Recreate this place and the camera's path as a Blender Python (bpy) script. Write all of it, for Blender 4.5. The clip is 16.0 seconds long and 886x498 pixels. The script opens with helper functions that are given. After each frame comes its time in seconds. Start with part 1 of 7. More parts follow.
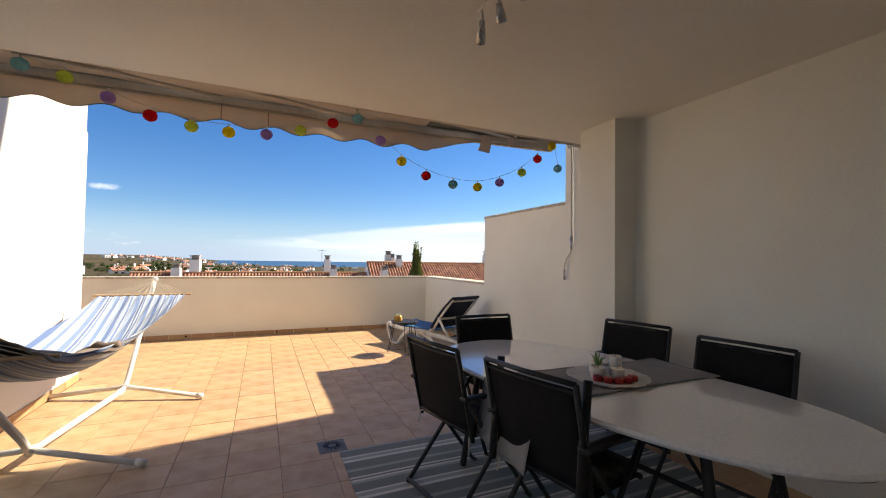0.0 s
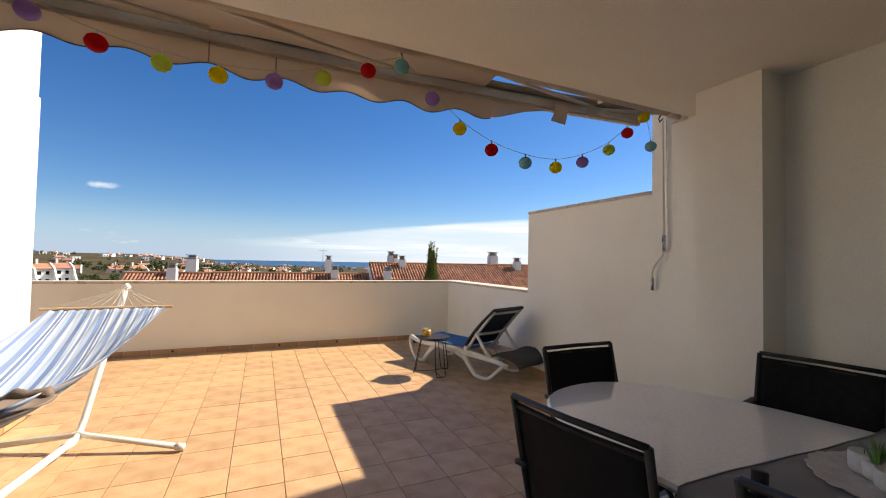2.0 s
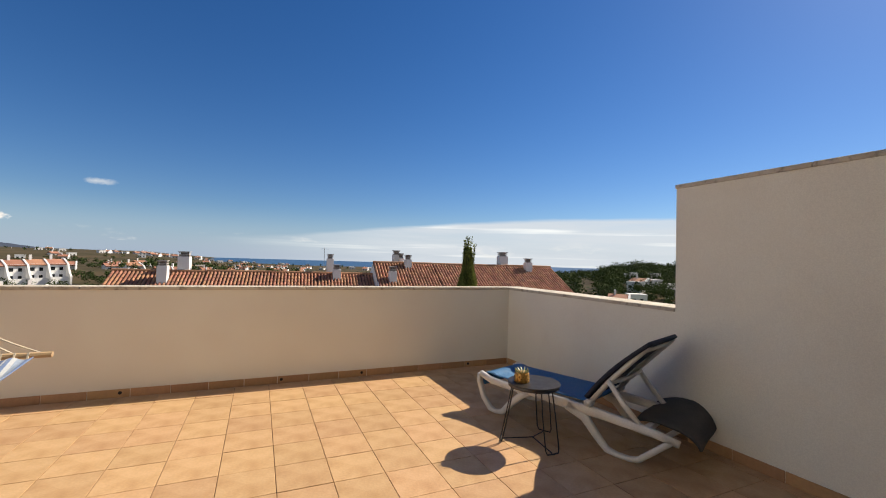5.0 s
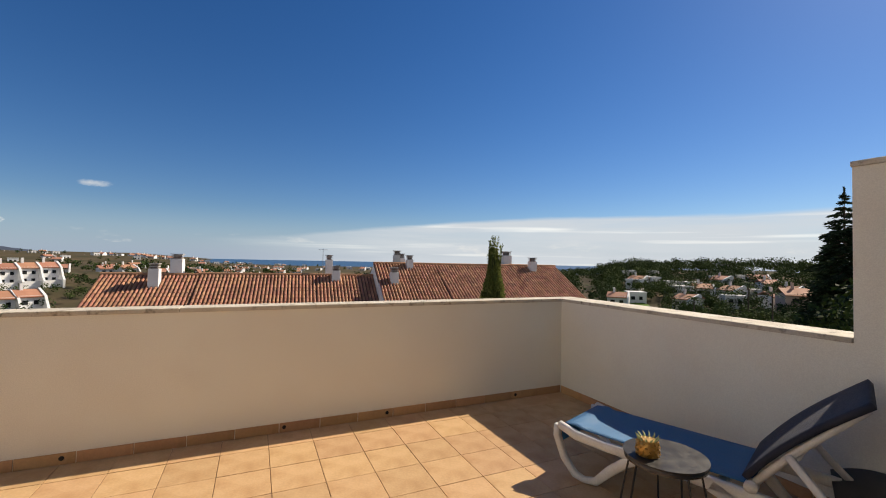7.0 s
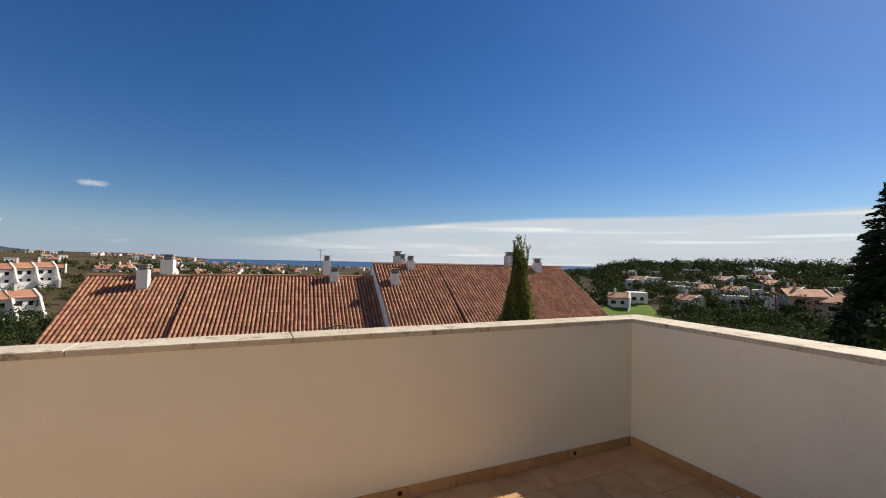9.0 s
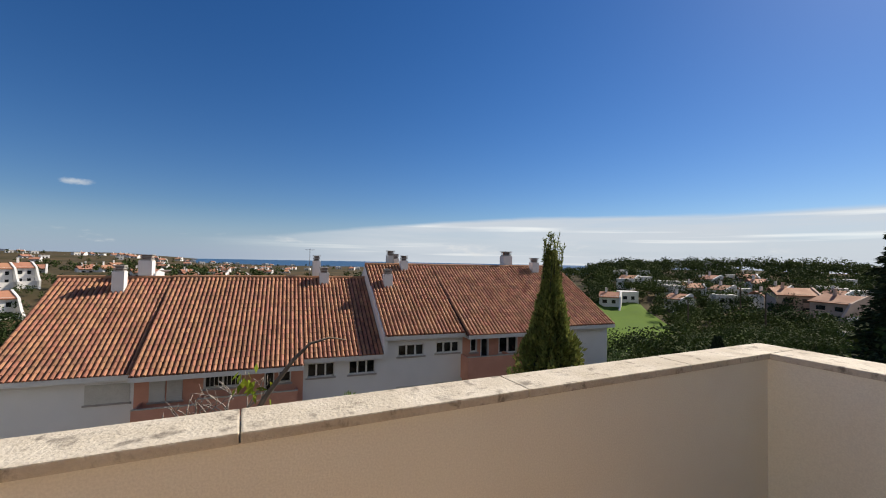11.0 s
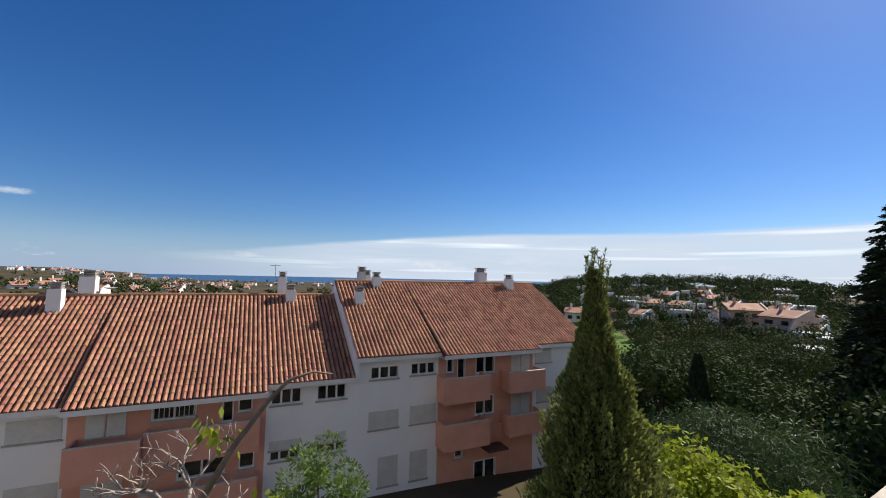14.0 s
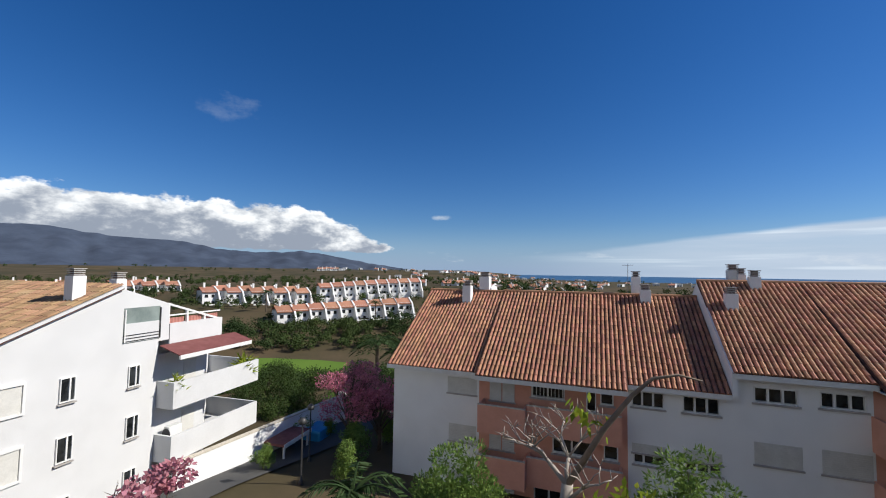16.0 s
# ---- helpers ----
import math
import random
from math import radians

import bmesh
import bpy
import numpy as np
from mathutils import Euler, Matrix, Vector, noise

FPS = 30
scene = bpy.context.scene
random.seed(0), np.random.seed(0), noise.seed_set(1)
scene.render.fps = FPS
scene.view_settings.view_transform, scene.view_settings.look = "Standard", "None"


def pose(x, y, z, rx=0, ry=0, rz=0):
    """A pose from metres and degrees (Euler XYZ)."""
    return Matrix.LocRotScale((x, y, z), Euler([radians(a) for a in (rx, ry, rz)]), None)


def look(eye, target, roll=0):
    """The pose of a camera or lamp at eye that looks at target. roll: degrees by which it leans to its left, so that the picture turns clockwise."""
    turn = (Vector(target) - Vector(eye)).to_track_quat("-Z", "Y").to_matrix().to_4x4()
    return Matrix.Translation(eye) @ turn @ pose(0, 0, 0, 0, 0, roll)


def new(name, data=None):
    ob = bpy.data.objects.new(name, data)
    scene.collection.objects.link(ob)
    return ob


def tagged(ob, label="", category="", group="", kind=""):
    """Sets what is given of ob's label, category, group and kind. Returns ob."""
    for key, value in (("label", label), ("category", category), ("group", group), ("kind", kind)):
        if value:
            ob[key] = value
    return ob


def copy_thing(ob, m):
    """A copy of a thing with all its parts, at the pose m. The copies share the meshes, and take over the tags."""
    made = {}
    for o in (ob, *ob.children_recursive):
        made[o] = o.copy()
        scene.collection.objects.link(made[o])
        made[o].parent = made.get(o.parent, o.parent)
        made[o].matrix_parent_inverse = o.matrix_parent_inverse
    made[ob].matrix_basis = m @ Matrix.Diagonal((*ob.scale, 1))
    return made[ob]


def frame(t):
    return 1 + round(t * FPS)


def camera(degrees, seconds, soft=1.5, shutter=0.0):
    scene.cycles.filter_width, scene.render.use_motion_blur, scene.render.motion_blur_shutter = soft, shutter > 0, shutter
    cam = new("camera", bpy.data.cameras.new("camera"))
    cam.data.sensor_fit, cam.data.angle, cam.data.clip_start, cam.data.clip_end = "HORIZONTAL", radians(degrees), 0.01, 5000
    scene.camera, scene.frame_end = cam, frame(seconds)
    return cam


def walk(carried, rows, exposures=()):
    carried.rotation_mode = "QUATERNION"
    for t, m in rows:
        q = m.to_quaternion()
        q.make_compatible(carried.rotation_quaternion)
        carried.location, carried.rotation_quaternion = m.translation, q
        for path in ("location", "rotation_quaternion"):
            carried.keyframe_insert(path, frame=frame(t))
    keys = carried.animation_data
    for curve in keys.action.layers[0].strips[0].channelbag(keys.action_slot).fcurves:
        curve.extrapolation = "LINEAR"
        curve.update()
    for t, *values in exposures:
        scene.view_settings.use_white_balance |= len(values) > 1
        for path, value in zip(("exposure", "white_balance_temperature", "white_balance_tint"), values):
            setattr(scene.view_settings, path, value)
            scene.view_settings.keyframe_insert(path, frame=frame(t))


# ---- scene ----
cam = camera(94.7, 16.0, soft=1.05)

# eyes, targets and roll of the walk
PATH = [
    (0, (0.247, 0.356, 1.398), (1.054, 2.185, 1.458), 0.8),
    (0.5, (0.24, 0.642, 1.454), (1.048, 2.47, 1.515), 0.9),
    (1, (0.236, 0.888, 1.469), (1.043, 2.717, 1.532), 1.0),
    (1.5, (0.242, 1.172, 1.431), (1.05, 3.0, 1.493), 1.0),
    (2, (0.216, 1.51, 1.426), (1.027, 3.337, 1.489), 1.1),
    (2.5, (0.224, 1.812, 1.429), (1.032, 3.64, 1.492), 1.0),
    (3, (0.235, 2.157, 1.446), (1.047, 3.983, 1.506), 1.0),
    (3.5, (0.217, 2.532, 1.44), (1.031, 4.358, 1.504), 1.2),
    (4, (0.246, 2.887, 1.433), (1.06, 4.712, 1.495), 1.2),
    (4.5, (0.282, 3.282, 1.432), (1.097, 5.107, 1.495), 1.2),
    (5, (0.245, 3.694, 1.399), (1.063, 5.517, 1.463), 1.7),
    (7.5, (0.271, 5.122, 1.481), (1.105, 6.939, 1.541), 1.1),
    (8, (0.366, 5.407, 1.472), (1.201, 7.223, 1.533), 1.2),
    (8.5, (0.464, 5.749, 1.497), (1.3, 7.565, 1.558), 1.2),
    (11, (0.743, 7.292, 1.565), (1.621, 9.088, 1.624), 1.1),
    (11.5, (0.809, 7.555, 1.575), (1.863, 9.253, 1.645), 1.3),
    (12, (0.868, 7.801, 1.595), (2.141, 9.34, 1.7), 1.3),
    (12.5, (0.881, 8.011, 1.599), (2.247, 9.466, 1.73), 1.2),
    (13, (0.858, 8.209, 1.608), (2.218, 9.669, 1.747), 1.3),
    (13.5, (0.723, 8.342, 1.615), (1.972, 9.897, 1.756), 1.3),
    (14, (0.63, 8.431, 1.605), (1.65, 10.146, 1.745), 1.2),
    (14.5, (0.574, 8.452, 1.591), (1.245, 10.331, 1.728), 1.1),
    (15, (0.58, 8.442, 1.56), (0.811, 10.425, 1.693), 1.0),
    (15.5, (0.602, 8.3, 1.57), (0.402, 10.286, 1.703), 0.8),
    (16, (0.54, 8.218, 1.565), (-0.002, 10.14, 1.677), 0.8),
]
EXPOSURES = [(0.0, 1.72, 7500, 11), (1.5, 1.62, 7500, 11), (3.0, 1.3, 7500, 11), (4.0, 1.2, 7500, 11), (5.0, 1.1, 7500, 11), (8.0, 0.95, 7600, 11), (11.0, 0.92, 7300, 11), (13.0, 0.93, 6950, 12), (14.0, 1.08, 6800, 11), (15.0, 1.16, 6700, 10), (16.0, 0.86, 6400, 9)]
walk(cam, [(t, look(eye, target, roll)) for t, eye, target, roll in PATH], EXPOSURES)

# ---------------------------------------------------------------- light
TO_SUN = Vector((1.228, 0.195, 1.0)).normalized()
sun = new("sun", bpy.data.lights.new("sun", "SUN"))
sun.data.energy, sun.data.angle, sun.data.color = 3.3, radians(0.53), (1.0, 0.94, 0.85)
sun.matrix_world = look(TO_SUN * 60, (0, 0, 0))


class Graph:
    """A small helper to write node graphs line by line."""

    def __init__(self, tree):
        self.t = tree

    def node(self, kind, **inputs):
        nd = self.t.nodes.new(kind)
        return nd

    def put(self, nd, key, value):
        if value is None:
            return
        if hasattr(value, "is_output"):
            self.t.links.new(value, nd.inputs[key])
        else:
            nd.inputs[key].default_value = value

    def math(self, op, a, b=None, c=None, clamp=False):
        nd = self.t.nodes.new("ShaderNodeMath")
        nd.operation, nd.use_clamp = op, clamp
        for i, v in enumerate((a, b, c)):
            self.put(nd, i, v)
        return nd.outputs[0]

    def ramp(self, v, lo, hi, a=0.0, b=1.0):
        nd = self.t.nodes.new("ShaderNodeMapRange")
        nd.interpolation_type = "SMOOTHSTEP"
        for i, q in enumerate((v, lo, hi, a, b)):
            self.put(nd, i, q)
        return nd.outputs[0]

    def mix(self, f, a, b, how="MIX"):
        nd = self.t.nodes.new("ShaderNodeMix")
        nd.data_type, nd.blend_type = "RGBA", how
        self.put(nd, 0, f)
        for key, v in ((6, a), (7, b)):
            self.put(nd, key, v if hasattr(v, "is_output") else (*v, 1.0))
        return nd.outputs[2]

    def noise(self, vec, scale, detail=4.0, rough=0.55, distort=0.0):
        nd = self.t.nodes.new("ShaderNodeTexNoise")
        self.put(nd, "Vector", vec)
        nd.inputs["Scale"].default_value, nd.inputs["Detail"].default_value = scale, detail
        nd.inputs["Roughness"].default_value, nd.inputs["Distortion"].default_value = rough, distort
        return nd.outputs[0]

    def xyz(self, x, y, z):
        nd = self.t.nodes.new("ShaderNodeCombineXYZ")
        for i, v in enumerate((x, y, z)):
            self.put(nd, i, v)
        return nd.outputs[0]

    def split(self, vec):
        nd = self.t.nodes.new("ShaderNodeSeparateXYZ")
        self.put(nd, 0, vec)
        return nd.outputs

    def coords(self, which="Object"):
        return self.t.nodes.new("ShaderNodeTexCoord").outputs[which]


def make_world():
    w = bpy.data.worlds.new("sky")
    scene.world, w.use_nodes = w, True
    g = Graph(w.node_tree)
    sky = g.node("ShaderNodeTexSky")
    sky.sky_type, sky.sun_disc = "NISHITA", False
    sky.sun_elevation, sky.sun_rotation = math.asin(TO_SUN.z), math.atan2(TO_SUN.x, TO_SUN.y)
    sky.altitude, sky.air_density, sky.dust_density, sky.ozone_density = 100, 1.0, 0.2, 3.0
    vec = g.coords("Generated")
    x, y, z = g.split(vec)
    az = g.math("MULTIPLY", g.math("ARCTAN2", x, y), 57.296)          # degrees to the right of +y
    el = g.math("MULTIPLY", g.math("ARCSINE", z), 57.296)
    hue = g.node("ShaderNodeHueSaturation")
    hue.inputs["Saturation"].default_value, hue.inputs["Value"].default_value = SKY_SAT, 1.0
    g.put(hue, "Color", sky.outputs[0])
    deep = g.mix(1.0, hue.outputs[0], SKY_TINT, "MULTIPLY")
    # thin bank of cloud over the sea, higher towards the sun
    wav = g.noise(g.xyz(g.math("MULTIPLY", az, 0.045), g.math("MULTIPLY", el, 0.25), 3.0), 1.0, 5.0)
    top = g.ramp(az, -14.0, 40.0, 2.2, 6.3)
    edge = g.math("ADD", top, g.math("MULTIPLY", g.math("SUBTRACT", wav, 0.5), 1.4))
    bank = g.ramp(g.math("SUBTRACT", edge, el), -0.15, 0.55)
    streak = g.noise(g.xyz(g.math("MULTIPLY", az, 0.04), g.math("MULTIPLY", el, 0.45), 0.0), 1.0, 6.0, 0.55)
    bank = g.math("MULTIPLY", bank, g.ramp(streak, 0.30, 0.60, 0.66, 0.96))
    bank = g.math("MULTIPLY", bank, g.ramp(az, -10.0, 24.0))
    # heaped cloud over the mountains, carried on unseen behind the camera for fill light
    puff = g.noise(g.xyz(g.math("MULTIPLY", az, 0.30), g.math("MULTIPLY", el, 0.50), 7.0), 1.0, 9.0, 0.60)
    puff2 = g.noise(g.xyz(g.math("MULTIPLY", az, 0.24), g.math("MULTIPLY", el, 0.42), 11.0), 1.0, 8.0, 0.6)
    size = g.math("MAXIMUM", g.ramp(az, -18.0, -36.0), g.ramp(az, 120.0, 150.0))     # seen on the left, added all the way round behind
    # unseen taller cloud behind the camera, added to brighten the shaded walls
    rear_fill = g.math("MAXIMUM", g.ramp(az, -66.0, -120.0), g.ramp(az, 125.0, 160.0))
    crest = g.math("ADD", g.math("ADD", g.math("MULTIPLY", size, 6.2), 2.4), g.math("MULTIPLY", rear_fill, 36.0))
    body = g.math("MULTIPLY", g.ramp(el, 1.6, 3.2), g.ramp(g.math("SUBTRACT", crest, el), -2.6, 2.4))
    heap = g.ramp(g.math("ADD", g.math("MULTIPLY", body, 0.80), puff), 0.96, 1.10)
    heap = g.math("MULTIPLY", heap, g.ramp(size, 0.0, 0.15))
    small = g.noise(g.xyz(g.math("MULTIPLY", az, 0.16), g.math("MULTIPLY", el, 0.5), 1.7), 1.0, 6.0, 0.6)
    wisp = g.math("MULTIPLY", g.ramp(small, 0.56, 0.74, 0.0, 0.8), g.math("MULTIPLY", g.ramp(el, 0.2, 1.2), g.ramp(el, 3.6, 1.6)))
    for a0, e0, wa, we in ((-16.0, 7.6, 2.0, 0.6), (-44.0, 19.5, 5.0, 2.4), (-33.0, 6.6, 2.8, 1.6)):
        da = g.math("DIVIDE", g.math("SUBTRACT", az, a0), wa)
        de = g.math("DIVIDE", g.math("SUBTRACT", el, e0), we)
        d2 = g.math("ADD", g.math("MULTIPLY", da, da), g.math("MULTIPLY", de, de))
        puffy = g.ramp(g.math("ADD", g.math("MULTIPLY", puff, 1.3), g.math("MULTIPLY", d2, -0.5)), 0.42, 0.85, 0.0, 0.75 if e0 < 15 else 0.12)
        wisp = g.math("MAXIMUM", wisp, puffy)
    shade = g.ramp(g.math("ADD", puff2, g.math("MULTIPLY", g.math("SUBTRACT", el, crest), 0.055)), 0.24, 0.56)
    white = g.mix(shade, (3.6, 4.1, 5.0), (12.5, 12.6, 12.6))
    deep = g.mix(g.ramp(el, 7.0, -1.0, 0.0, 0.75), deep, (3.1, 4.55, 7.3))
    veil = g.noise(g.xyz(g.math("MULTIPLY", az, 0.03), g.math("MULTIPLY", el, 0.75), 5.0), 1.0, 4.0, 0.5)
    col = g.mix(bank, deep, g.mix(g.ramp(veil, 0.54, 0.70), (6.0, 7.0, 8.4), (9.0, 9.9, 10.8)))
    col = g.mix(wisp, col, (7.5, 8.2, 9.0))
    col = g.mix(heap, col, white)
    bg = w.node_tree.nodes["Background"]
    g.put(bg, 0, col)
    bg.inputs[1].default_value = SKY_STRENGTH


SKY_STRENGTH, SKY_SAT, SKY_TINT = 0.050, 1.32, (0.64, 0.755, 0.99)
make_world()

# ---------------------------------------------------------------- materials


def mat(name, col, col2=None, scale=6.0, rough=0.6, bump=0.15, fine=60.0, metal=0.0, spec=0.5, rand=0.0, island=0.0,
        stain=None, stain_scale=1.2, stain_amount=0.3, coat=0.0, stretch=(1, 1, 1), sheen=0.0, through_light=0.0):
    m = bpy.data.materials.new(name)
    m.use_nodes = True
    g = Graph(m.node_tree)
    p = m.node_tree.nodes["Principled BSDF"]
    mp = g.node("ShaderNodeMapping")
    g.put(mp, 0, g.coords("Object"))
    mp.inputs["Scale"].default_value = stretch
    vec = mp.outputs[0]
    n1 = g.noise(vec, scale, 5.0)
    n2 = g.noise(vec, fine, 3.0)
    c = g.mix(g.ramp(n1, 0.3, 0.7), col, col2 or tuple(v * 0.85 for v in col))
    if stain:
        c = g.mix(g.ramp(g.noise(vec, stain_scale, 6.0, 0.62, 0.4), 0.52, 0.72, 0.0, stain_amount), c, stain)
    c = g.mix(g.ramp(n2, 0.25, 0.75, 0.0, 0.12), c, (0.02, 0.02, 0.02))
    if rand or island:
        src = g.node("ShaderNodeObjectInfo").outputs["Random"] if rand else g.node("ShaderNodeNewGeometry").outputs["Random Per Island"]
        k = rand or island
        hsv = g.node("ShaderNodeHueSaturation")
        g.put(hsv, "Value", g.ramp(src, 0.0, 1.0, 1.0 - k, 1.0 + k))
        g.put(hsv, "Hue", g.ramp(g.math("FRACT", g.math("MULTIPLY", src, 7.31)), 0.0, 1.0, 0.5 - 0.05 * k, 0.5 + 0.05 * k))
        g.put(hsv, "Color", c)
        c = hsv.outputs[0]
    g.put(p, "Base Color", c)
    g.put(p, "Roughness", g.ramp(n1, 0.2, 0.8, max(rough - 0.08, 0.02), min(rough + 0.08, 1.0)))
    p.inputs["Metallic"].default_value, p.inputs["Specular IOR Level"].default_value = metal, spec
    p.inputs["Coat Weight"].default_value, p.inputs["Sheen Weight"].default_value = coat, sheen
    if bump:
        b = g.node("ShaderNodeBump")
        b.inputs["Strength"].default_value, b.inputs["Distance"].default_value = bump, 0.01
        g.put(b, "Height", g.math("ADD", g.math("MULTIPLY", n2, 0.5), n1))
        g.put(p, "Normal", b.outputs[0])
    if through_light:
        tr = g.node("ShaderNodeBsdfTranslucent")
        g.put(tr, 0, c)
        mx = g.node("ShaderNodeMixShader")
        mx.inputs[0].default_value = through_light
        g.put(mx, 1, p.outputs[0])
        g.put(mx, 2, tr.outputs[0])
        g.put(m.node_tree.nodes["Material Output"], 0, mx.outputs[0])
    return m


M_WALL = mat("cream_wall_paint", (0.86, 0.84, 0.75), (0.83, 0.80, 0.71), 1.6, 0.75, 0.25, 140, stain=(0.66, 0.60, 0.52), stain_scale=0.7, stain_amount=0.22)
M_WALL_WHITE = mat("white_wall_paint", (0.72, 0.71, 0.685), (0.69, 0.68, 0.655), 2.0, 0.7, 0.2, 150)
M_CEILING = mat("ceiling_paint", (0.86, 0.83, 0.75), (0.83, 0.79, 0.71), 1.2, 0.8, 0.15, 120)
M_COPING = mat("weathered_coping", (0.62, 0.57, 0.48), (0.52, 0.465, 0.375), 6.0, 0.85, 1.0, 70, stain=(0.13, 0.11, 0.085), stain_scale=13.0, stain_amount=0.8)
M_TILE = mat("terracotta_floor_tile", (0.58, 0.375, 0.205), (0.50, 0.305, 0.155), 5.5, 0.45, 0.2, 60, rand=0.07, stain=(0.40, 0.225, 0.105), stain_scale=4.5, stain_amount=0.55)
M_GROUT = mat("brown_grout", (0.12, 0.075, 0.042), (0.34, 0.225, 0.13), 8.0, 0.9, 0.4, 200)
M_SKIRT = mat("terracotta_skirting", (0.52, 0.30, 0.15), (0.42, 0.23, 0.11), 6.0, 0.55, 0.2, 70, rand=0.12)
M_METAL_BLACK = mat("black_powder_coat", (0.018, 0.016, 0.015), (0.03, 0.028, 0.026), 20, 0.42, 0.05, 200, spec=0.3)
M_MESH_BLACK = mat("black_sling_fabric", (0.010, 0.009, 0.009), (0.018, 0.016, 0.016), 30, 0.8, 0.6, 500, spec=0.15)
M_STEEL = mat("brushed_steel", (0.55, 0.55, 0.53), (0.42, 0.42, 0.41), 20, 0.3, 0.03, 200, metal=1.0)
M_ALU = mat("aged_aluminium_profile", (0.68, 0.61, 0.50), (0.57, 0.50, 0.40), 4, 0.5, 0.05, 100)
M_ALU_WHITE = mat("white_lacquered_metal", (0.76, 0.75, 0.72), (0.68, 0.66, 0.62), 5, 0.4, 0.08, 120)
M_CANVAS = mat("beige_awning_canvas", (0.80, 0.68, 0.55), (0.73, 0.61, 0.48), 2.2, 0.85, 0.5, 300, through_light=0.5)
M_CANVAS_EDGE = mat("dark_piping", (0.10, 0.08, 0.06), None, 30, 0.8)
M_TABLE = mat("pale_glass_table_top", (0.86, 0.84, 0.80), (0.89, 0.87, 0.83), 3, 0.09, 0.0, 60, spec=0.6, coat=0.6, stain=(0.68, 0.655, 0.62), stain_scale=2.0, stain_amount=0.25)
M_RUNNER = mat("grey_table_runner", (0.27, 0.26, 0.25), (0.34, 0.325, 0.31), 4, 0.95, 0.9, 350, stretch=(1, 1, 1))
M_DOILY = mat("white_woven_doily", (0.72, 0.68, 0.62), (0.6, 0.56, 0.5), 30, 0.9, 0.8, 250)
M_CANDLE = mat("white_ceramic", (0.76, 0.73, 0.68), (0.7, 0.67, 0.62), 10, 0.4, 0.05, 80)
M_RED = mat("red_wax", (0.42, 0.012, 0.015), (0.3, 0.01, 0.01), 10, 0.35, 0.1)
M_LEAF_FRESH = mat("succulent_green", (0.10, 0.22, 0.05), (0.16, 0.30, 0.07), 12, 0.5, 0.1)
M_BLUE = mat("blue_lounger_mesh", (0.022, 0.135, 0.29), (0.03, 0.155, 0.33), 12, 0.65, 0.5, 400)
M_NAVY = mat("navy_lounger_back", (0.012, 0.016, 0.032), (0.02, 0.024, 0.045), 12, 0.7, 0.5, 400)
M_PLASTIC = mat("white_resin", (0.76, 0.75, 0.72), (0.66, 0.64, 0.60), 6, 0.42, 0.1, 90, stain=(0.5, 0.46, 0.4), stain_scale=3.0, stain_amount=0.25)
M_TOWEL = mat("charcoal_mat", (0.055, 0.052, 0.048), (0.08, 0.076, 0.07), 6, 0.95, 0.8, 260)
M_GOLD = mat("brass_pineapple", (0.62, 0.36, 0.10), (0.42, 0.22, 0.05), 14, 0.35, 0.3, 80, metal=0.7)
M_PINE_LEAF = mat("pale_green_enamel", (0.30, 0.36, 0.16), (0.42, 0.46, 0.24), 14, 0.45, 0.2)
M_TRAY_GLASS = mat("smoked_tray", (0.03, 0.035, 0.04), (0.05, 0.05, 0.055), 8, 0.12, 0.0)
M_WOODBAR = mat("pale_wood_bar", (0.50, 0.36, 0.22), (0.40, 0.27, 0.15), 5, 0.6, 0.3, 120, stretch=(1, 12, 12))
M_ROPE = mat("cotton_rope", (0.66, 0.60, 0.48), (0.54, 0.48, 0.38), 40, 0.9, 0.6, 200)
M_THROW = mat("dark_brown_throw", (0.17, 0.128, 0.10), (0.23, 0.178, 0.142), 9, 0.95, 0.8, 160)
M_CUSHION = mat("black_and_grey_leaf_print_pad", (0.015, 0.016, 0.015), (0.15, 0.15, 0.13), 22, 0.9, 0.5, 200)
M_DRAIN = mat("stainless_drain", (0.20, 0.18, 0.16), (0.12, 0.11, 0.10), 20, 0.55, 0.2, 100, metal=0.3)
M_DARK = mat("dark_hole", (0.01, 0.01, 0.01), (0.02, 0.018, 0.015), 10, 0.9, 0.0)


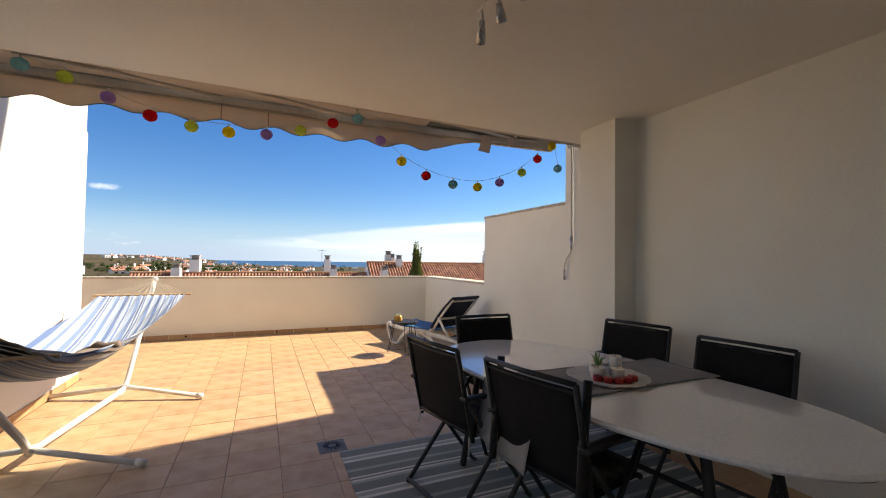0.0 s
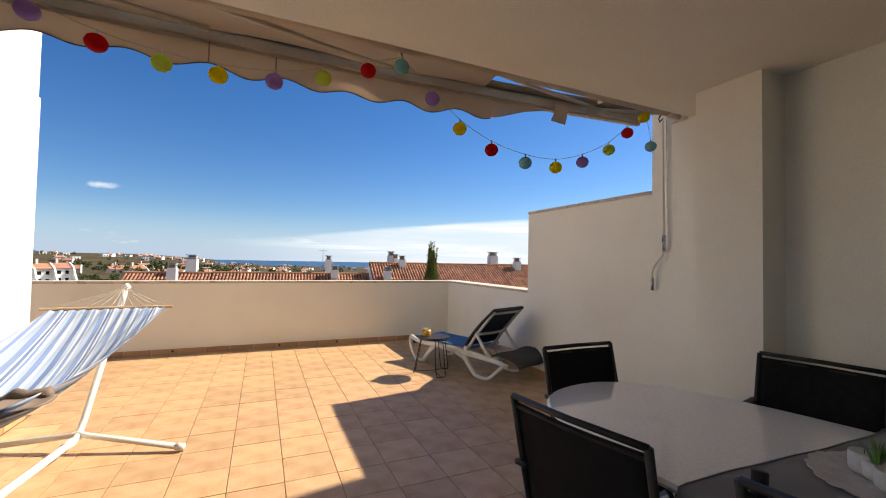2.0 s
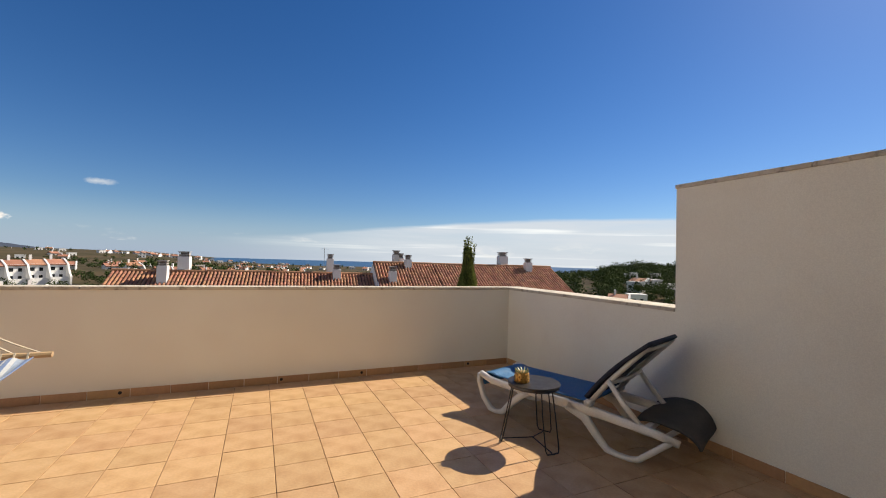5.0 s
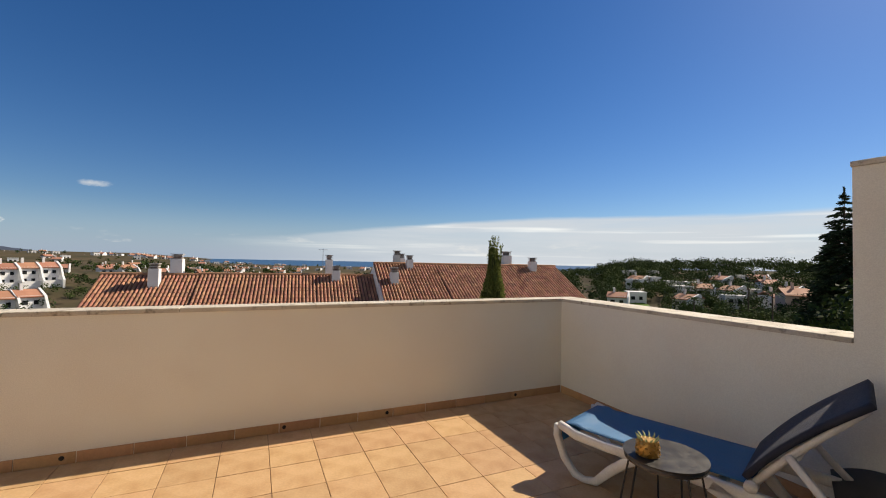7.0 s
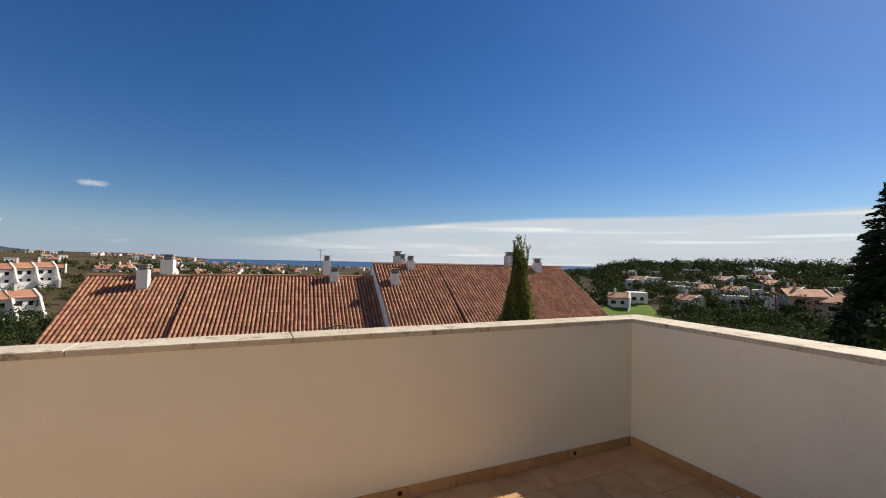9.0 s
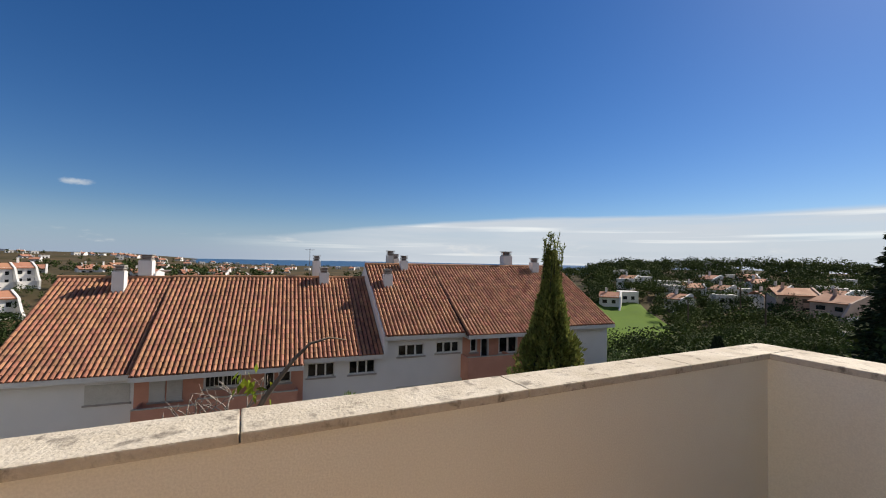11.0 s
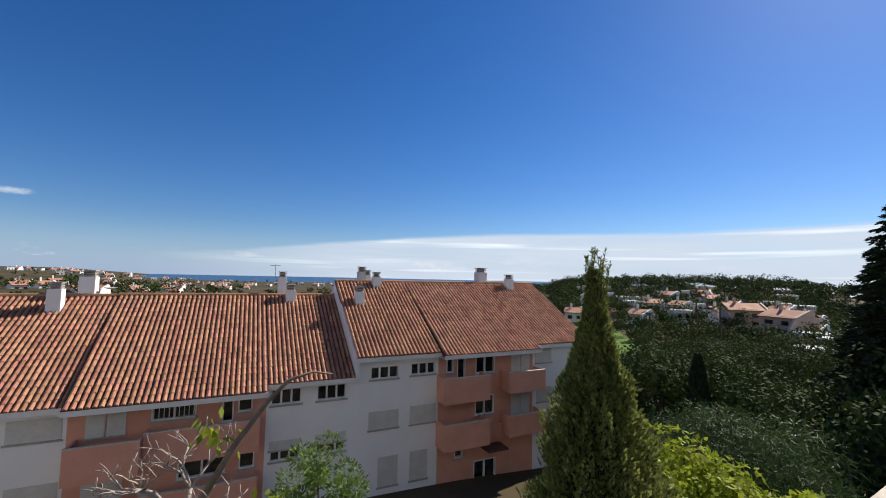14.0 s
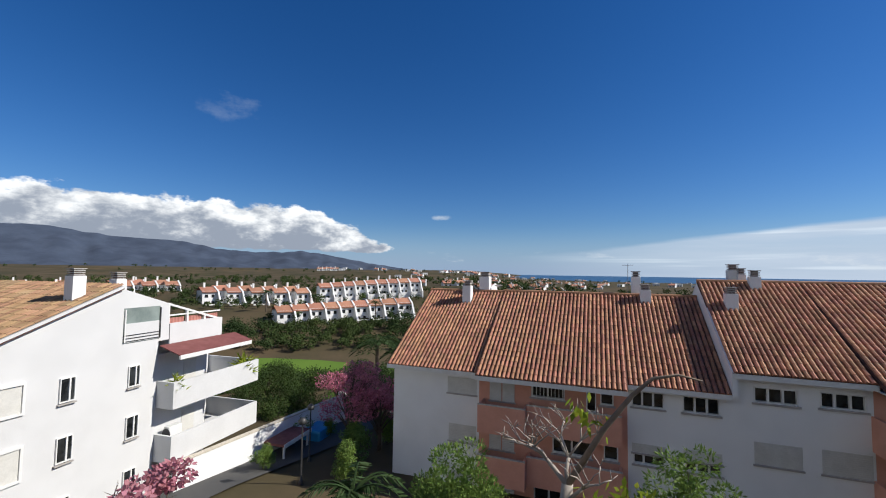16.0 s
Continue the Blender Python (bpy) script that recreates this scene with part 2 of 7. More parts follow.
def stripes(name, axis, bands, period, rough=0.9, jitter=0.02):
    """Woven cloth with stripes across one axis; bands: (start, colour) over 0..1 of the period."""
    m = bpy.data.materials.new(name)
    m.use_nodes = True
    g = Graph(m.node_tree)
    p = m.node_tree.nodes["Principled BSDF"]
    vec = g.coords("Object")
    comp = g.split(vec)[axis]
    wob = g.math("MULTIPLY", g.math("SUBTRACT", g.noise(vec, 3.0), 0.5), jitter)
    f = g.math("FRACT", g.math("DIVIDE", g.math("ADD", comp, wob), period))
    rp = g.node("ShaderNodeValToRGB")
    rp.color_ramp.interpolation = "CONSTANT"
    while len(rp.color_ramp.elements) < len(bands):
        rp.color_ramp.elements.new(0.5)
    for e, (pos, c) in zip(rp.color_ramp.elements, bands):
        e.position, e.color = pos, (*c, 1)
    g.put(rp, 0, f)
    weave = g.noise(vec, 260, 2.0)
    c = g.mix(g.ramp(weave, 0.3, 0.7, 0.0, 0.25), rp.outputs[0], (0.05, 0.05, 0.06))
    c = g.mix(g.ramp(g.noise(vec, 4.0), 0.4, 0.7, 0.0, 0.15), c, (0.3, 0.3, 0.32))
    g.put(p, "Base Color", c)
    p.inputs["Roughness"].default_value = rough
    b = g.node("ShaderNodeBump")
    b.inputs["Strength"].default_value, b.inputs["Distance"].default_value = 0.5, 0.004
    g.put(b, "Height", weave)
    g.put(p, "Normal", b.outputs[0])
    return m


B0, B1, B2, B3 = (0.15, 0.23, 0.42), (0.29, 0.37, 0.50), (0.50, 0.54, 0.58), (0.10, 0.16, 0.32)
M_HAMMOCK = stripes("blue_and_white_striped_cotton", 0, [(0, B1), (.07, B0), (.16, B2), (.22, B1), (.31, B3), (.40, B1), (.46, B2), (.50, B0), (.56, B2), (.59, B1), (.70, B0), (.80, B2), (.83, B3), (.88, B2), (.91, B0), (.95, B2)], 0.30, jitter=0.006)
R0, R1, R2 = (0.20, 0.215, 0.20), (0.70, 0.67, 0.60), (0.37, 0.385, 0.36)
M_RUG = stripes("grey_and_cream_striped_weave", 1, [(0, R0), (.22, R1), (.28, R2), (.36, R1), (.40, R0), (.60, R2), (.66, R1), (.70, R0), (.74, R1), (.78, R0), (.93, R2)], 0.46, jitter=0.01)

# ---------------------------------------------------------------- mesh helpers


def tag_thing(name, label, category, m=None, group="", kind=""):
    ob = new(name)
    if m is not None:
        ob.matrix_world = m
    return tagged(ob, label, category, group, kind)


def finish(bm, name, material, smooth=False):
    me = bpy.data.meshes.new(name)
    bm.normal_update()
    bm.to_mesh(me)
    bm.free()
    me.materials.append(material)
    if smooth:
        me.shade_smooth()
    return me


def part(name, bm, material, parent=None, label="", smooth=False):
    ob = new(name, finish(bm, name, material, smooth))
    if parent is not None:
        ob.parent = parent
    return tagged(ob, label)


def structure(name, bm, material, label, category, smooth=False):
    return tagged(new(name, finish(bm, name, material, smooth)), label, category, kind="structure")


def add_box(bm, x0, y0, z0, x1, y1, z1, bevel=0.0, m=None):
    r = bmesh.ops.create_cube(bm, size=1)
    for v in r["verts"]:
        v.co = Vector(((x0 + x1) / 2 + v.co.x * (x1 - x0), (y0 + y1) / 2 + v.co.y * (y1 - y0), (z0 + z1) / 2 + v.co.z * (z1 - z0)))
    if bevel:
        es = list({e for v in r["verts"] for e in v.link_edges})
        out = bmesh.ops.bevel(bm, geom=es, offset=bevel, segments=2, affect="EDGES", profile=0.6)
        vs = list({v for f in out["faces"] for v in f.verts} | {v for v in r["verts"] if v.is_valid})
    else:
        vs = r["verts"]
    if m is not None:
        for v in vs:
            v.co = m @ v.co
    return bm


def box(*a, bevel=0.0, m=None):
    return add_box(bmesh.new(), *a, bevel=bevel, m=m)


def add_tube(bm, pts, r, seg=8, r1=None, cap=True):
    """A round tube along points, tapering from r to r1."""
    pts = [Vector(p) for p in pts]
    n, r1 = len(pts), r if r1 is None else r1
    rings, side = [], None
    for i, p in enumerate(pts):
        d = (pts[min(i + 1, n - 1)] - pts[max(i - 1, 0)]).normalized()
        if side is None:
            side = d.orthogonal().normalized()
        side = (side - d * side.dot(d)).normalized()
        up = d.cross(side)
        rad = r + (r1 - r) * i / max(n - 1, 1)
        rings.append([bm.verts.new(p + (side * math.cos(a) + up * math.sin(a)) * rad) for a in (2 * math.pi * k / seg for k in range(seg))])
    for a, b in zip(rings, rings[1:]):
        for k in range(seg):
            bm.faces.new((a[k], a[(k + 1) % seg], b[(k + 1) % seg], b[k]))
    if cap:
        bm.faces.new(rings[0][::-1])
        bm.faces.new(rings[-1])
    return bm


def tube(pts, r, seg=8, r1=None):
    return add_tube(bmesh.new(), pts, r, seg, r1)


def add_lathe(bm, profile, seg=24, c=(0, 0, 0), sx=1.0, sy=1.0):
    """A turned shape about z; profile: (radius, z) from bottom to top."""
    rings = []
    for r, z in profile:
        rings.append([bm.verts.new((c[0] + sx * r * math.cos(2 * math.pi * k / seg), c[1] + sy * r * math.sin(2 * math.pi * k / seg), c[2] + z)) for k in range(seg)])
    for a, b in zip(rings, rings[1:]):
        for k in range(seg):
            bm.faces.new((a[k], a[(k + 1) % seg], b[(k + 1) % seg], b[k]))
    bm.faces.new(rings[0][::-1])
    bm.faces.new(rings[-1])
    return bm


def lathe(profile, seg=24, c=(0, 0, 0), sx=1.0, sy=1.0):
    return add_lathe(bmesh.new(), profile, seg, c, sx, sy)


def sheet(fn, nu, nv, thick=0.0):
    """A grid from fn(u, v) over 0..1, with thickness."""
    bm = bmesh.new()
    g = [[bm.verts.new(fn(i / nu, j / nv)) for j in range(nv + 1)] for i in range(nu + 1)]
    for i in range(nu):
        for j in range(nv):
            bm.faces.new((g[i][j], g[i + 1][j], g[i + 1][j + 1], g[i][j + 1]))
    if thick:
        bm.normal_update()
        bmesh.ops.solidify(bm, geom=bm.faces[:], thickness=thick)
    return bm


def curve_pts(a, b, bulge, n=10):
    a, b, bulge = Vector(a), Vector(b), Vector(bulge)
    return [a.lerp(b, i / n) + bulge * (4 * (i / n) * (1 - i / n)) for i in range(n + 1)]



# ---------------------------------------------------------------- terrace: large structure
XR, YF, XL, XI = 3.49, 8.60, -1.62, 3.33      # right wall, front parapet, left wall, porch wall
CEIL, XFAR = 2.69, -5.2
structure("floor", box(XFAR, -2.6, -0.30, XR, YF, -0.006), M_GROUT, "tiled terrace floor bed with brown grout", "floor")
structure("wall_front", box(XFAR - 0.14, YF, -0.30, XR + 0.28, YF + 0.18, 1.035), M_WALL, "low cream painted parapet of the terrace", "parapet")
structure("wall_right_low", box(XR, 6.06, -0.30, XR + 0.28, YF, 1.035), M_WALL, "low cream painted side parapet", "parapet")
structure("wall_right_high", box(XR, 4.155, -0.30, XR + 0.28, 6.06, 2.085), M_WALL, "tall cream painted privacy wall", "wall")
structure("wall_right_main", box(XR, 3.46, -0.30, XR + 0.30, 4.155, 5.2), M_WALL, "cream painted end wall beside the awning", "wall")
structure("pillar", box(3.08, 3.03, -0.006, XR, 3.46, CEIL), M_WALL, "square cream painted pillar", "pillar")
structure("wall_porch", box(XI, -2.6, -0.30, XI + 0.30, 3.03, CEIL), M_WALL, "plain cream painted porch wall", "wall")
structure("wall_left", box(XL - 0.28, 3.80, -0.30, XL, 6.25, 2.81), M_WALL_WHITE, "white painted dividing wall", "wall")
structure("wall_left_upper", box(XL - 0.27, 3.80, 2.81, XL - 0.012, 6.244, 5.2), M_WALL, "upper dividing wall in a creamier colour, slightly set back", "wall")
structure("wall_far_left", box(XFAR - 0.14, -2.6, -0.30, XFAR, YF, 1.035), M_WALL, "low cream painted parapet of the next terrace", "parapet")
structure("wall_back", box(XFAR - 0.14, -2.9, -0.30, XI + 0.30, -2.6, CEIL), M_WALL, "plain cream painted back wall", "wall")
structure("ceiling", box(XL - 0.27, -2.6, CEIL, XI + 0.28, 3.79, CEIL + 0.28), M_CEILING, "plain cream painted porch ceiling", "ceiling")
structure("upper_wall", box(XL - 0.27, 3.55, CEIL + 0.28, 3.46, 3.79, 5.35), M_WALL, "cream painted wall of the floor above", "wall")
# assumed eave out of view, put in to shade the porch side
structure("roof_eave", box(XL - 0.6, -3.2, 5.36, 3.9, 5.21, 5.58), M_WALL, "assumed cream roof eave, unseen, added above the terrace for shade", "roof")
# added block, never in view; its corner casts the slanting floor shadow edge
structure("neighbour_wing", box(8.0, -3.0, -9.4, 14.0, 5.345, 9.6), M_WALL_WHITE, "tall plain white block out of view, added to cast the terrace shadow", "wall")
structure("building_base", box(XFAR - 0.14, -3.0, -9.4, XR + 0.09, YF + 0.09, -0.31), M_WALL_WHITE, "white painted lower storeys under the terrace", "wall")


def coping(name, x0, y0, x1, y1, z):
    """A coping of separate stones with weathered top, slightly wider than the wall."""
    along_x = abs(x1 - x0) > abs(y1 - y0)
    n = max(1, round((abs(x1 - x0) if along_x else abs(y1 - y0)) / 1.0))
    ob = tagged(new(name), "weathered cream coping with lichen stains on the parapet", "coping", kind="structure")
    for i in range(n):
        a, b = i / n, (i + 1) / n
        if along_x:
            bm = box(x0 + (x1 - x0) * a + 0.002, y0, z, x0 + (x1 - x0) * b - 0.002, y1, z + 0.035, bevel=0.006)
        else:
            bm = box(x0, y0 + (y1 - y0) * a + 0.002, z, x1, y0 + (y1 - y0) * b - 0.002, z + 0.035, bevel=0.006)
        part("coping_stone", bm, M_COPING, ob)


coping("coping_front", XFAR - 0.14, YF - 0.012, XR + 0.305, YF + 0.197, 1.035)
coping("coping_right", XR - 0.012, 6.06, XR + 0.305, YF - 0.014, 1.035)
coping("coping_high", XR - 0.012, 4.158, XR + 0.295, 6.068, 2.085)

# ---------------------------------------------------------------- awning under the porch edge
M_CANVAS_ROLL = mat("brown_bunched_canvas", (0.34, 0.25, 0.155), (0.26, 0.185, 0.115), 6, 0.9, 0.6, 120)


def awning():
    t = tag_thing("awning", "retracted beige canvas awning with scalloped valance under the porch edge", "awning")
    x0, x1 = XL + 0.03, 3.30

    def bar_at(x):            # the front bar runs slightly askew
        return Vector((x, 4.245 - 0.10 * max(0.0, (x - 1.4)) ** 1.15, 2.725 - 0.02 * max(0.0, x - 1.6)))

    n = 12
    for dz, dy, h, d in ((0.0, 0.0, 0.05, 0.06), (0.04, 0.018, 0.035, 0.035), (-0.032, 0.012, 0.02, 0.04)):
        prof, rings = bmesh.new(), []
        for i in range(n + 1):
            q = bar_at(x0 + (x1 - 0.1 - x0) * i / n)
            rings.append([prof.verts.new(q + Vector((0, sy * d / 2 + dy, sz * h / 2 + dz))) for sy, sz in ((-1, -1), (1, -1), (1, 1), (-1, 1))])
        for a, b in zip(rings, rings[1:]):
            for k in range(4):
                prof.faces.new((a[k], a[(k + 1) % 4], b[(k + 1) % 4], b[k]))
        prof.faces.new(rings[0][::-1])
        prof.faces.new(rings[-1])
        part("front_bar_rail", prof, M_ALU, t, "ribbed aluminium front bar")

    roll = bmesh.new()
    for k in range(2):
        add_tube(roll, [bar_at(x0 + (x1 - 0.14 - x0) * i / 16) + Vector((0, -0.012 + 0.03 * k, 0.078 + 0.022 * k)) for i in range(17)], 0.026, 8)
    part("canvas_roll", roll, M_CANVAS_ROLL, t, "brown bunched canvas above the bar", True)

    def valance(u, v):
        x = x0 + (1.79 - x0) * u
        low = 2.545 + 0.022 * math.cos((x - 0.31) * 2 * math.pi / 0.40)
        top = 2.705
        z = top + (low - top) * v
        return Vector((x, bar_at(x).y + 0.012 * math.sin(x * 11) * v + 0.02 * v * math.sin(x * 2.3), z))
    part("valance", sheet(valance, 150, 6, 0.003), M_CANVAS, t, "beige scalloped canvas valance")
    edge = [valance(i / 150, 1.0) + Vector((0, 0.001, -0.001)) for i in range(151)]
    part("piping", tube(edge, 0.004, 5), M_CANVAS_EDGE, t, "dark piping along the scallops")
    part("seam", tube([valance(0.44, 0.05) - Vector((0, 0.004, 0)), valance(0.44, 1.0) - Vector((0, 0.004, 0))], 0.005, 4), M_CANVAS_ROLL, t)
    part("seam", tube([valance(0.548, 0.05) - Vector((0, 0.004, 0)), valance(0.548, 1.0) - Vector((0, 0.004, 0))], 0.005, 4), M_CANVAS_ROLL, t)

    def tail(u, v):           # the torn end of the valance, folded back
        a = Vector((1.79, bar_at(1.79).y, 2.70))
        b = Vector((2.32, bar_at(2.3).y, 2.69))
        p = a.lerp(b, u)
        return p + Vector((0, 0.02 * math.sin(u * 9) * v, -(0.15 * (1 - u) + 0.008) * v))
    part("valance_end", sheet(tail, 14, 4, 0.003), M_CANVAS, t)

    def strap(u, v):
        x = 2.33 + 0.10 * u
        drop = 0.02 + 0.17 * v
        return Vector((x - 0.04 * v + 0.03 * v * u, bar_at(x).y - 0.035 - 0.03 * math.sin(v * 3), 2.76 - drop - 0.02 * u * v))
    part("strap", sheet(strap, 6, 8, 0.004), M_CANVAS, t, "loose fold of canvas hanging from the bar")

    def strap2(u, v):
        x = 2.62 + 0.09 * u
        return Vector((x + 0.05 * v, bar_at(x).y - 0.03, 2.74 - 0.10 * v * (1 - 0.4 * u)))
    part("strap", sheet(strap2, 5, 5, 0.004), M_CANVAS, t)
    part("roller", tube([(x0, 3.90, 2.775), (XR - 0.03, 3.88, 2.745)], 0.045, 14), M_CANVAS, t, "rolled beige canvas on the tube", True)

    def hood(u, v):
        x = x0 + (1.72 - x0) * u
        return Vector((x, 3.83 + 0.36 * v, 2.79 + 0.012 * math.sin(x * 5) * v - 0.035 * v))
    part("canvas", sheet(hood, 40, 4, 0.004), M_CANVAS, t, "narrow strip of canvas between roller and bar")
    for pts, r in (([(1.72, 3.98, 2.775), (2.25, 4.06, 2.765), (2.75, 4.10, 2.74)], 0.026), ([(2.75, 4.10, 2.735), (2.98, 4.02, 2.73), (3.28, 3.90, 2.72)], 0.022),
                   ([(-0.10, 3.95, 2.76), (0.5, 4.10, 2.765), (1.1, 4.17, 2.74)], 0.026), ([(-1.3, 3.93, 2.74), (-0.7, 4.08, 2.76), (-0.1, 4.17, 2.735)], 0.024)):
        part("folding_arm", tube(pts, r * 0.65, 8), M_ALU, t, "slim folding arm", True)
    for x in (2.66, 0.98):
        part("hanger", box(x - 0.012, 3.93, 2.72, x + 0.012, 3.98, 2.86, bevel=0.004), M_ALU, t)
    part("end_bracket", box(XR - 0.05, 3.80, 2.675, XR - 0.004, 3.95, 2.815, bevel=0.01), M_ALU_WHITE, t, "white end bracket fixed to the wall")
    part("end_knob", tube([(XR - 0.16, 3.86, 2.70), (XR - 0.03, 3.86, 2.705)], 0.024, 12), M_ALU, t, "", True)
    part("gear_eye", tube([(XR - 0.06, 4.02, 2.77), (XR - 0.075, 4.03, 2.74), (XR - 0.055, 4.035, 2.715), (XR - 0.045, 4.01, 2.74)], 0.007, 6), M_METAL_BLACK, t)
    return t


awning()


def crank():
    t = tag_thing("awning_crank", "grey crank rod with bent handle hanging from the awning", "crank")
    x = XR - 0.045
    part("rod", tube([(x, 4.01, 2.72), (x, 4.00, 1.60)], 0.0075, 8), M_ALU, t)
    part("cord", tube([(x + 0.012, 3.985, 2.72), (x + 0.012, 3.975, 1.64)], 0.004, 6), M_STEEL, t)
    part("joint", tube([(x, 4.00, 1.70), (x, 4.00, 1.555)], 0.015, 10), M_STEEL, t, "", True)
    part("bent_arm", tube([(x, 4.00, 1.56), (x, 4.01, 1.52), (x, 4.09, 1.43), (x, 4.115, 1.37), (x, 4.115, 1.31)], 0.0075, 8), M_ALU, t)
    part("grip", tube([(x, 4.115, 1.32), (x, 4.115, 1.205)], 0.014, 10), M_STEEL, t, "", True)


crank()

# paper lanterns on their cord
BALL = {c: mat(f"{c}_paper", v, tuple(q * 0.9 for q in v), 12, 0.8, 0.2, 90, through_light=0.72) for c, v in
        {"teal": (0.38, 0.66, 0.68), "lime": (0.70, 0.78, 0.20), "violet": (0.52, 0.36, 0.66), "red": (0.72, 0.014, 0.022), "yellow": (0.88, 0.74, 0.03)}.items()}
BALL_AT = [(-1.25, 2.66, "teal"), (-1.02, 2.62, "lime"), (-0.78, 2.52, "violet"), (-0.53, 2.43, "red"), (-0.27, 2.39, "lime"), (-0.02, 2.38, "yellow"), (0.25, 2.40, "violet"),
           (0.51, 2.47, "lime"), (0.77, 2.57, "red"), (0.98, 2.64, "teal"), (1.19, 2.475, "violet"), (1.39, 2.31, "yellow"), (1.635, 2.20, "red"), (1.915, 2.143, "teal"),
           (2.185, 2.14, "yellow"), (2.44, 2.21, "violet"), (2.71, 2.34, "lime"), (2.91, 2.505, "red"), (3.10, 2.665, "yellow"), (3.18, 2.43, "teal")]


def lanterns():
    meshes = {}
    for x, z, c in BALL_AT:
        t = tag_thing("paper_lantern", f"small round {c} paper lantern strung below the awning", "lantern", pose(x, 3.92, z, 0, 0, x * 90), "lantern string")
        if c not in meshes:
            n, seg = 10, 20
            prof = [(0.002, -0.043)] + [(0.046 * math.sin(math.pi * k / n) * (1.0 + 0.03 * (k % 2)), -0.043 * math.cos(math.pi * k / n)) for k in range(1, n)] + [(0.002, 0.043)]
            meshes[c] = (finish(lathe(prof, seg), "shade", BALL[c], True), finish(tube([(0, 0, 0.04), (0, 0, 0.066)], 0.006, 6), "socket", M_ALU_WHITE))
        for me, nm in zip(meshes[c], ("shade", "socket")):
            o = new(nm, me)
            o.parent = t
    cord = [Vector((x, 3.92, z + 0.062)) for x, z, c in BALL_AT[:-1]]
    pts = []
    for a, b in zip(cord, cord[1:]):
        pts += curve_pts(a, b, (0, 0, -0.008), 5)[:-1]
    cob = tag_thing("lantern_cord", "thin pale cord carrying the paper lanterns", "cord")
    part("cord", tube(pts + [cord[-1]], 0.002, 5), M_ROPE, cob)
    part("tail", tube([cord[-1], (3.15, 3.92, 2.60), (3.18, 3.92, 2.49)], 0.002, 5), M_ROPE, cob)
    for x, z in ((0.98, 2.70), (3.10, 2.727), (-1.25, 2.72)):
        part("hook", tube([(x, 3.92, z), (x, 3.94, z + 0.05), (x, 3.94, z + 0.09)], 0.004, 5), M_STEEL, cob)


lanterns()


def spotlight_bar():
    t = tag_thing("spotlight_bar", "chrome ceiling bar with small spotlights, switched off", "ceiling lamp")
    part("ceiling_plate", box(1.13, 1.62, CEIL - 0.022, 1.23, 1.78, CEIL - 0.001, bevel=0.006), M_STEEL, t)
    part("bar", tube([(1.19, 1.30, CEIL - 0.06), (1.19, 2.10, CEIL - 0.06)], 0.007, 8), M_STEEL, t)
    part("stem", tube([(1.19, 1.70, CEIL - 0.06), (1.19, 1.70, CEIL - 0.02)], 0.01, 8), M_STEEL, t)
    for y, lean in ((2.07, 0.05), (1.93, 0.02), (1.80, -0.01), (1.50, -0.03), (1.36, -0.05)):
        sp = part("spotlight", tube([(1.19, y, CEIL - 0.06), (1.205, y + 0.3 * lean, CEIL - 0.085), (1.215, y + 0.7 * lean, CEIL - 0.105)], 0.006, 8), M_STEEL, t)
        a, b = Vector((1.21, y + 0.6 * lean, CEIL - 0.10)), Vector((1.245, y + lean * 2.2, CEIL - 0.165))
        d = (b - a).normalized()
        part("head", add_tube(bmesh.new(), [a, a + d * 0.03, a + d * 0.045, b], 0.014, 12, 0.027), M_STEEL, sp, "", True)
        part("lens", tube([b - d * 0.002, b + d * 0.004], 0.021, 12), M_CANDLE, sp)


spotlight_bar()

# ---------------------------------------------------------------- dining corner


def rug():
    t = tag_thing("rug", "grey and cream striped flat-woven rug under the table", "rug", pose(0.79, 0.35, 0))
    part("weave", sheet(lambda u, v: Vector((2.15 * u, 3.06 * v, 0.006 + 0.002 * math.sin(u * 7) * math.sin(v * 9))), 40, 50, 0.005), M_RUG, t)


rug()


def oval(a, b, z0, z1, n=72, p=2.25, bevel=0.012):
    bm = bmesh.new()
    rings = []
    for s, z in ((1 - 0.6 * bevel / a, z0), (1.0, z0 + bevel), (1.0, z1 - bevel), (1 - 0.6 * bevel / a, z1)):
        ring = []
        for k in range(n):
            th = 2 * math.pi * k / n
            c, s_ = math.cos(th), math.sin(th)
            ring.append(bm.verts.new((a * s * math.copysign(abs(c) ** (2 / p), c), b * s * math.copysign(abs(s_) ** (2 / p), s_), z)))
        rings.append(ring)
    for q, r in zip(rings, rings[1:]):
        for k in range(n):
            bm.faces.new((q[k], q[(k + 1) % n], r[(k + 1) % n], r[k]))
    bm.faces.new(rings[0][::-1])
    bm.faces.new(rings[-1])
    return bm


TABLE = pose(2.02, 2.155, 0, 0, 0, 9.5)


def dining_table():
    t = tag_thing("dining_table", "large oval table with glossy pale top on the striped rug", "table", TABLE)
    part("tabletop", oval(0.58, 1.19, 0.722, 0.75, p=2.5), M_TABLE, t, "glossy pale stone-look top")
    part("top_frame", oval(0.44, 1.00, 0.69, 0.722), M_METAL_BLACK, t)
    for sy in (-1, 1):
        for sx in (-1, 1):
            part("leg", tube([(sx * 0.30, sy * 0.70, 0.69), (sx * 0.36, sy * 0.80, 0.01)], 0.022, 8), M_METAL_BLACK, t)
        part("crossbar", tube([(-0.33, sy * 0.75, 0.35), (0.33, sy * 0.75, 0.35)], 0.014, 8), M_METAL_BLACK, t)
    part("stretcher", tube([(0, -0.75, 0.35), (0, 0.75, 0.35)], 0.014, 8), M_METAL_BLACK, t)


dining_table()


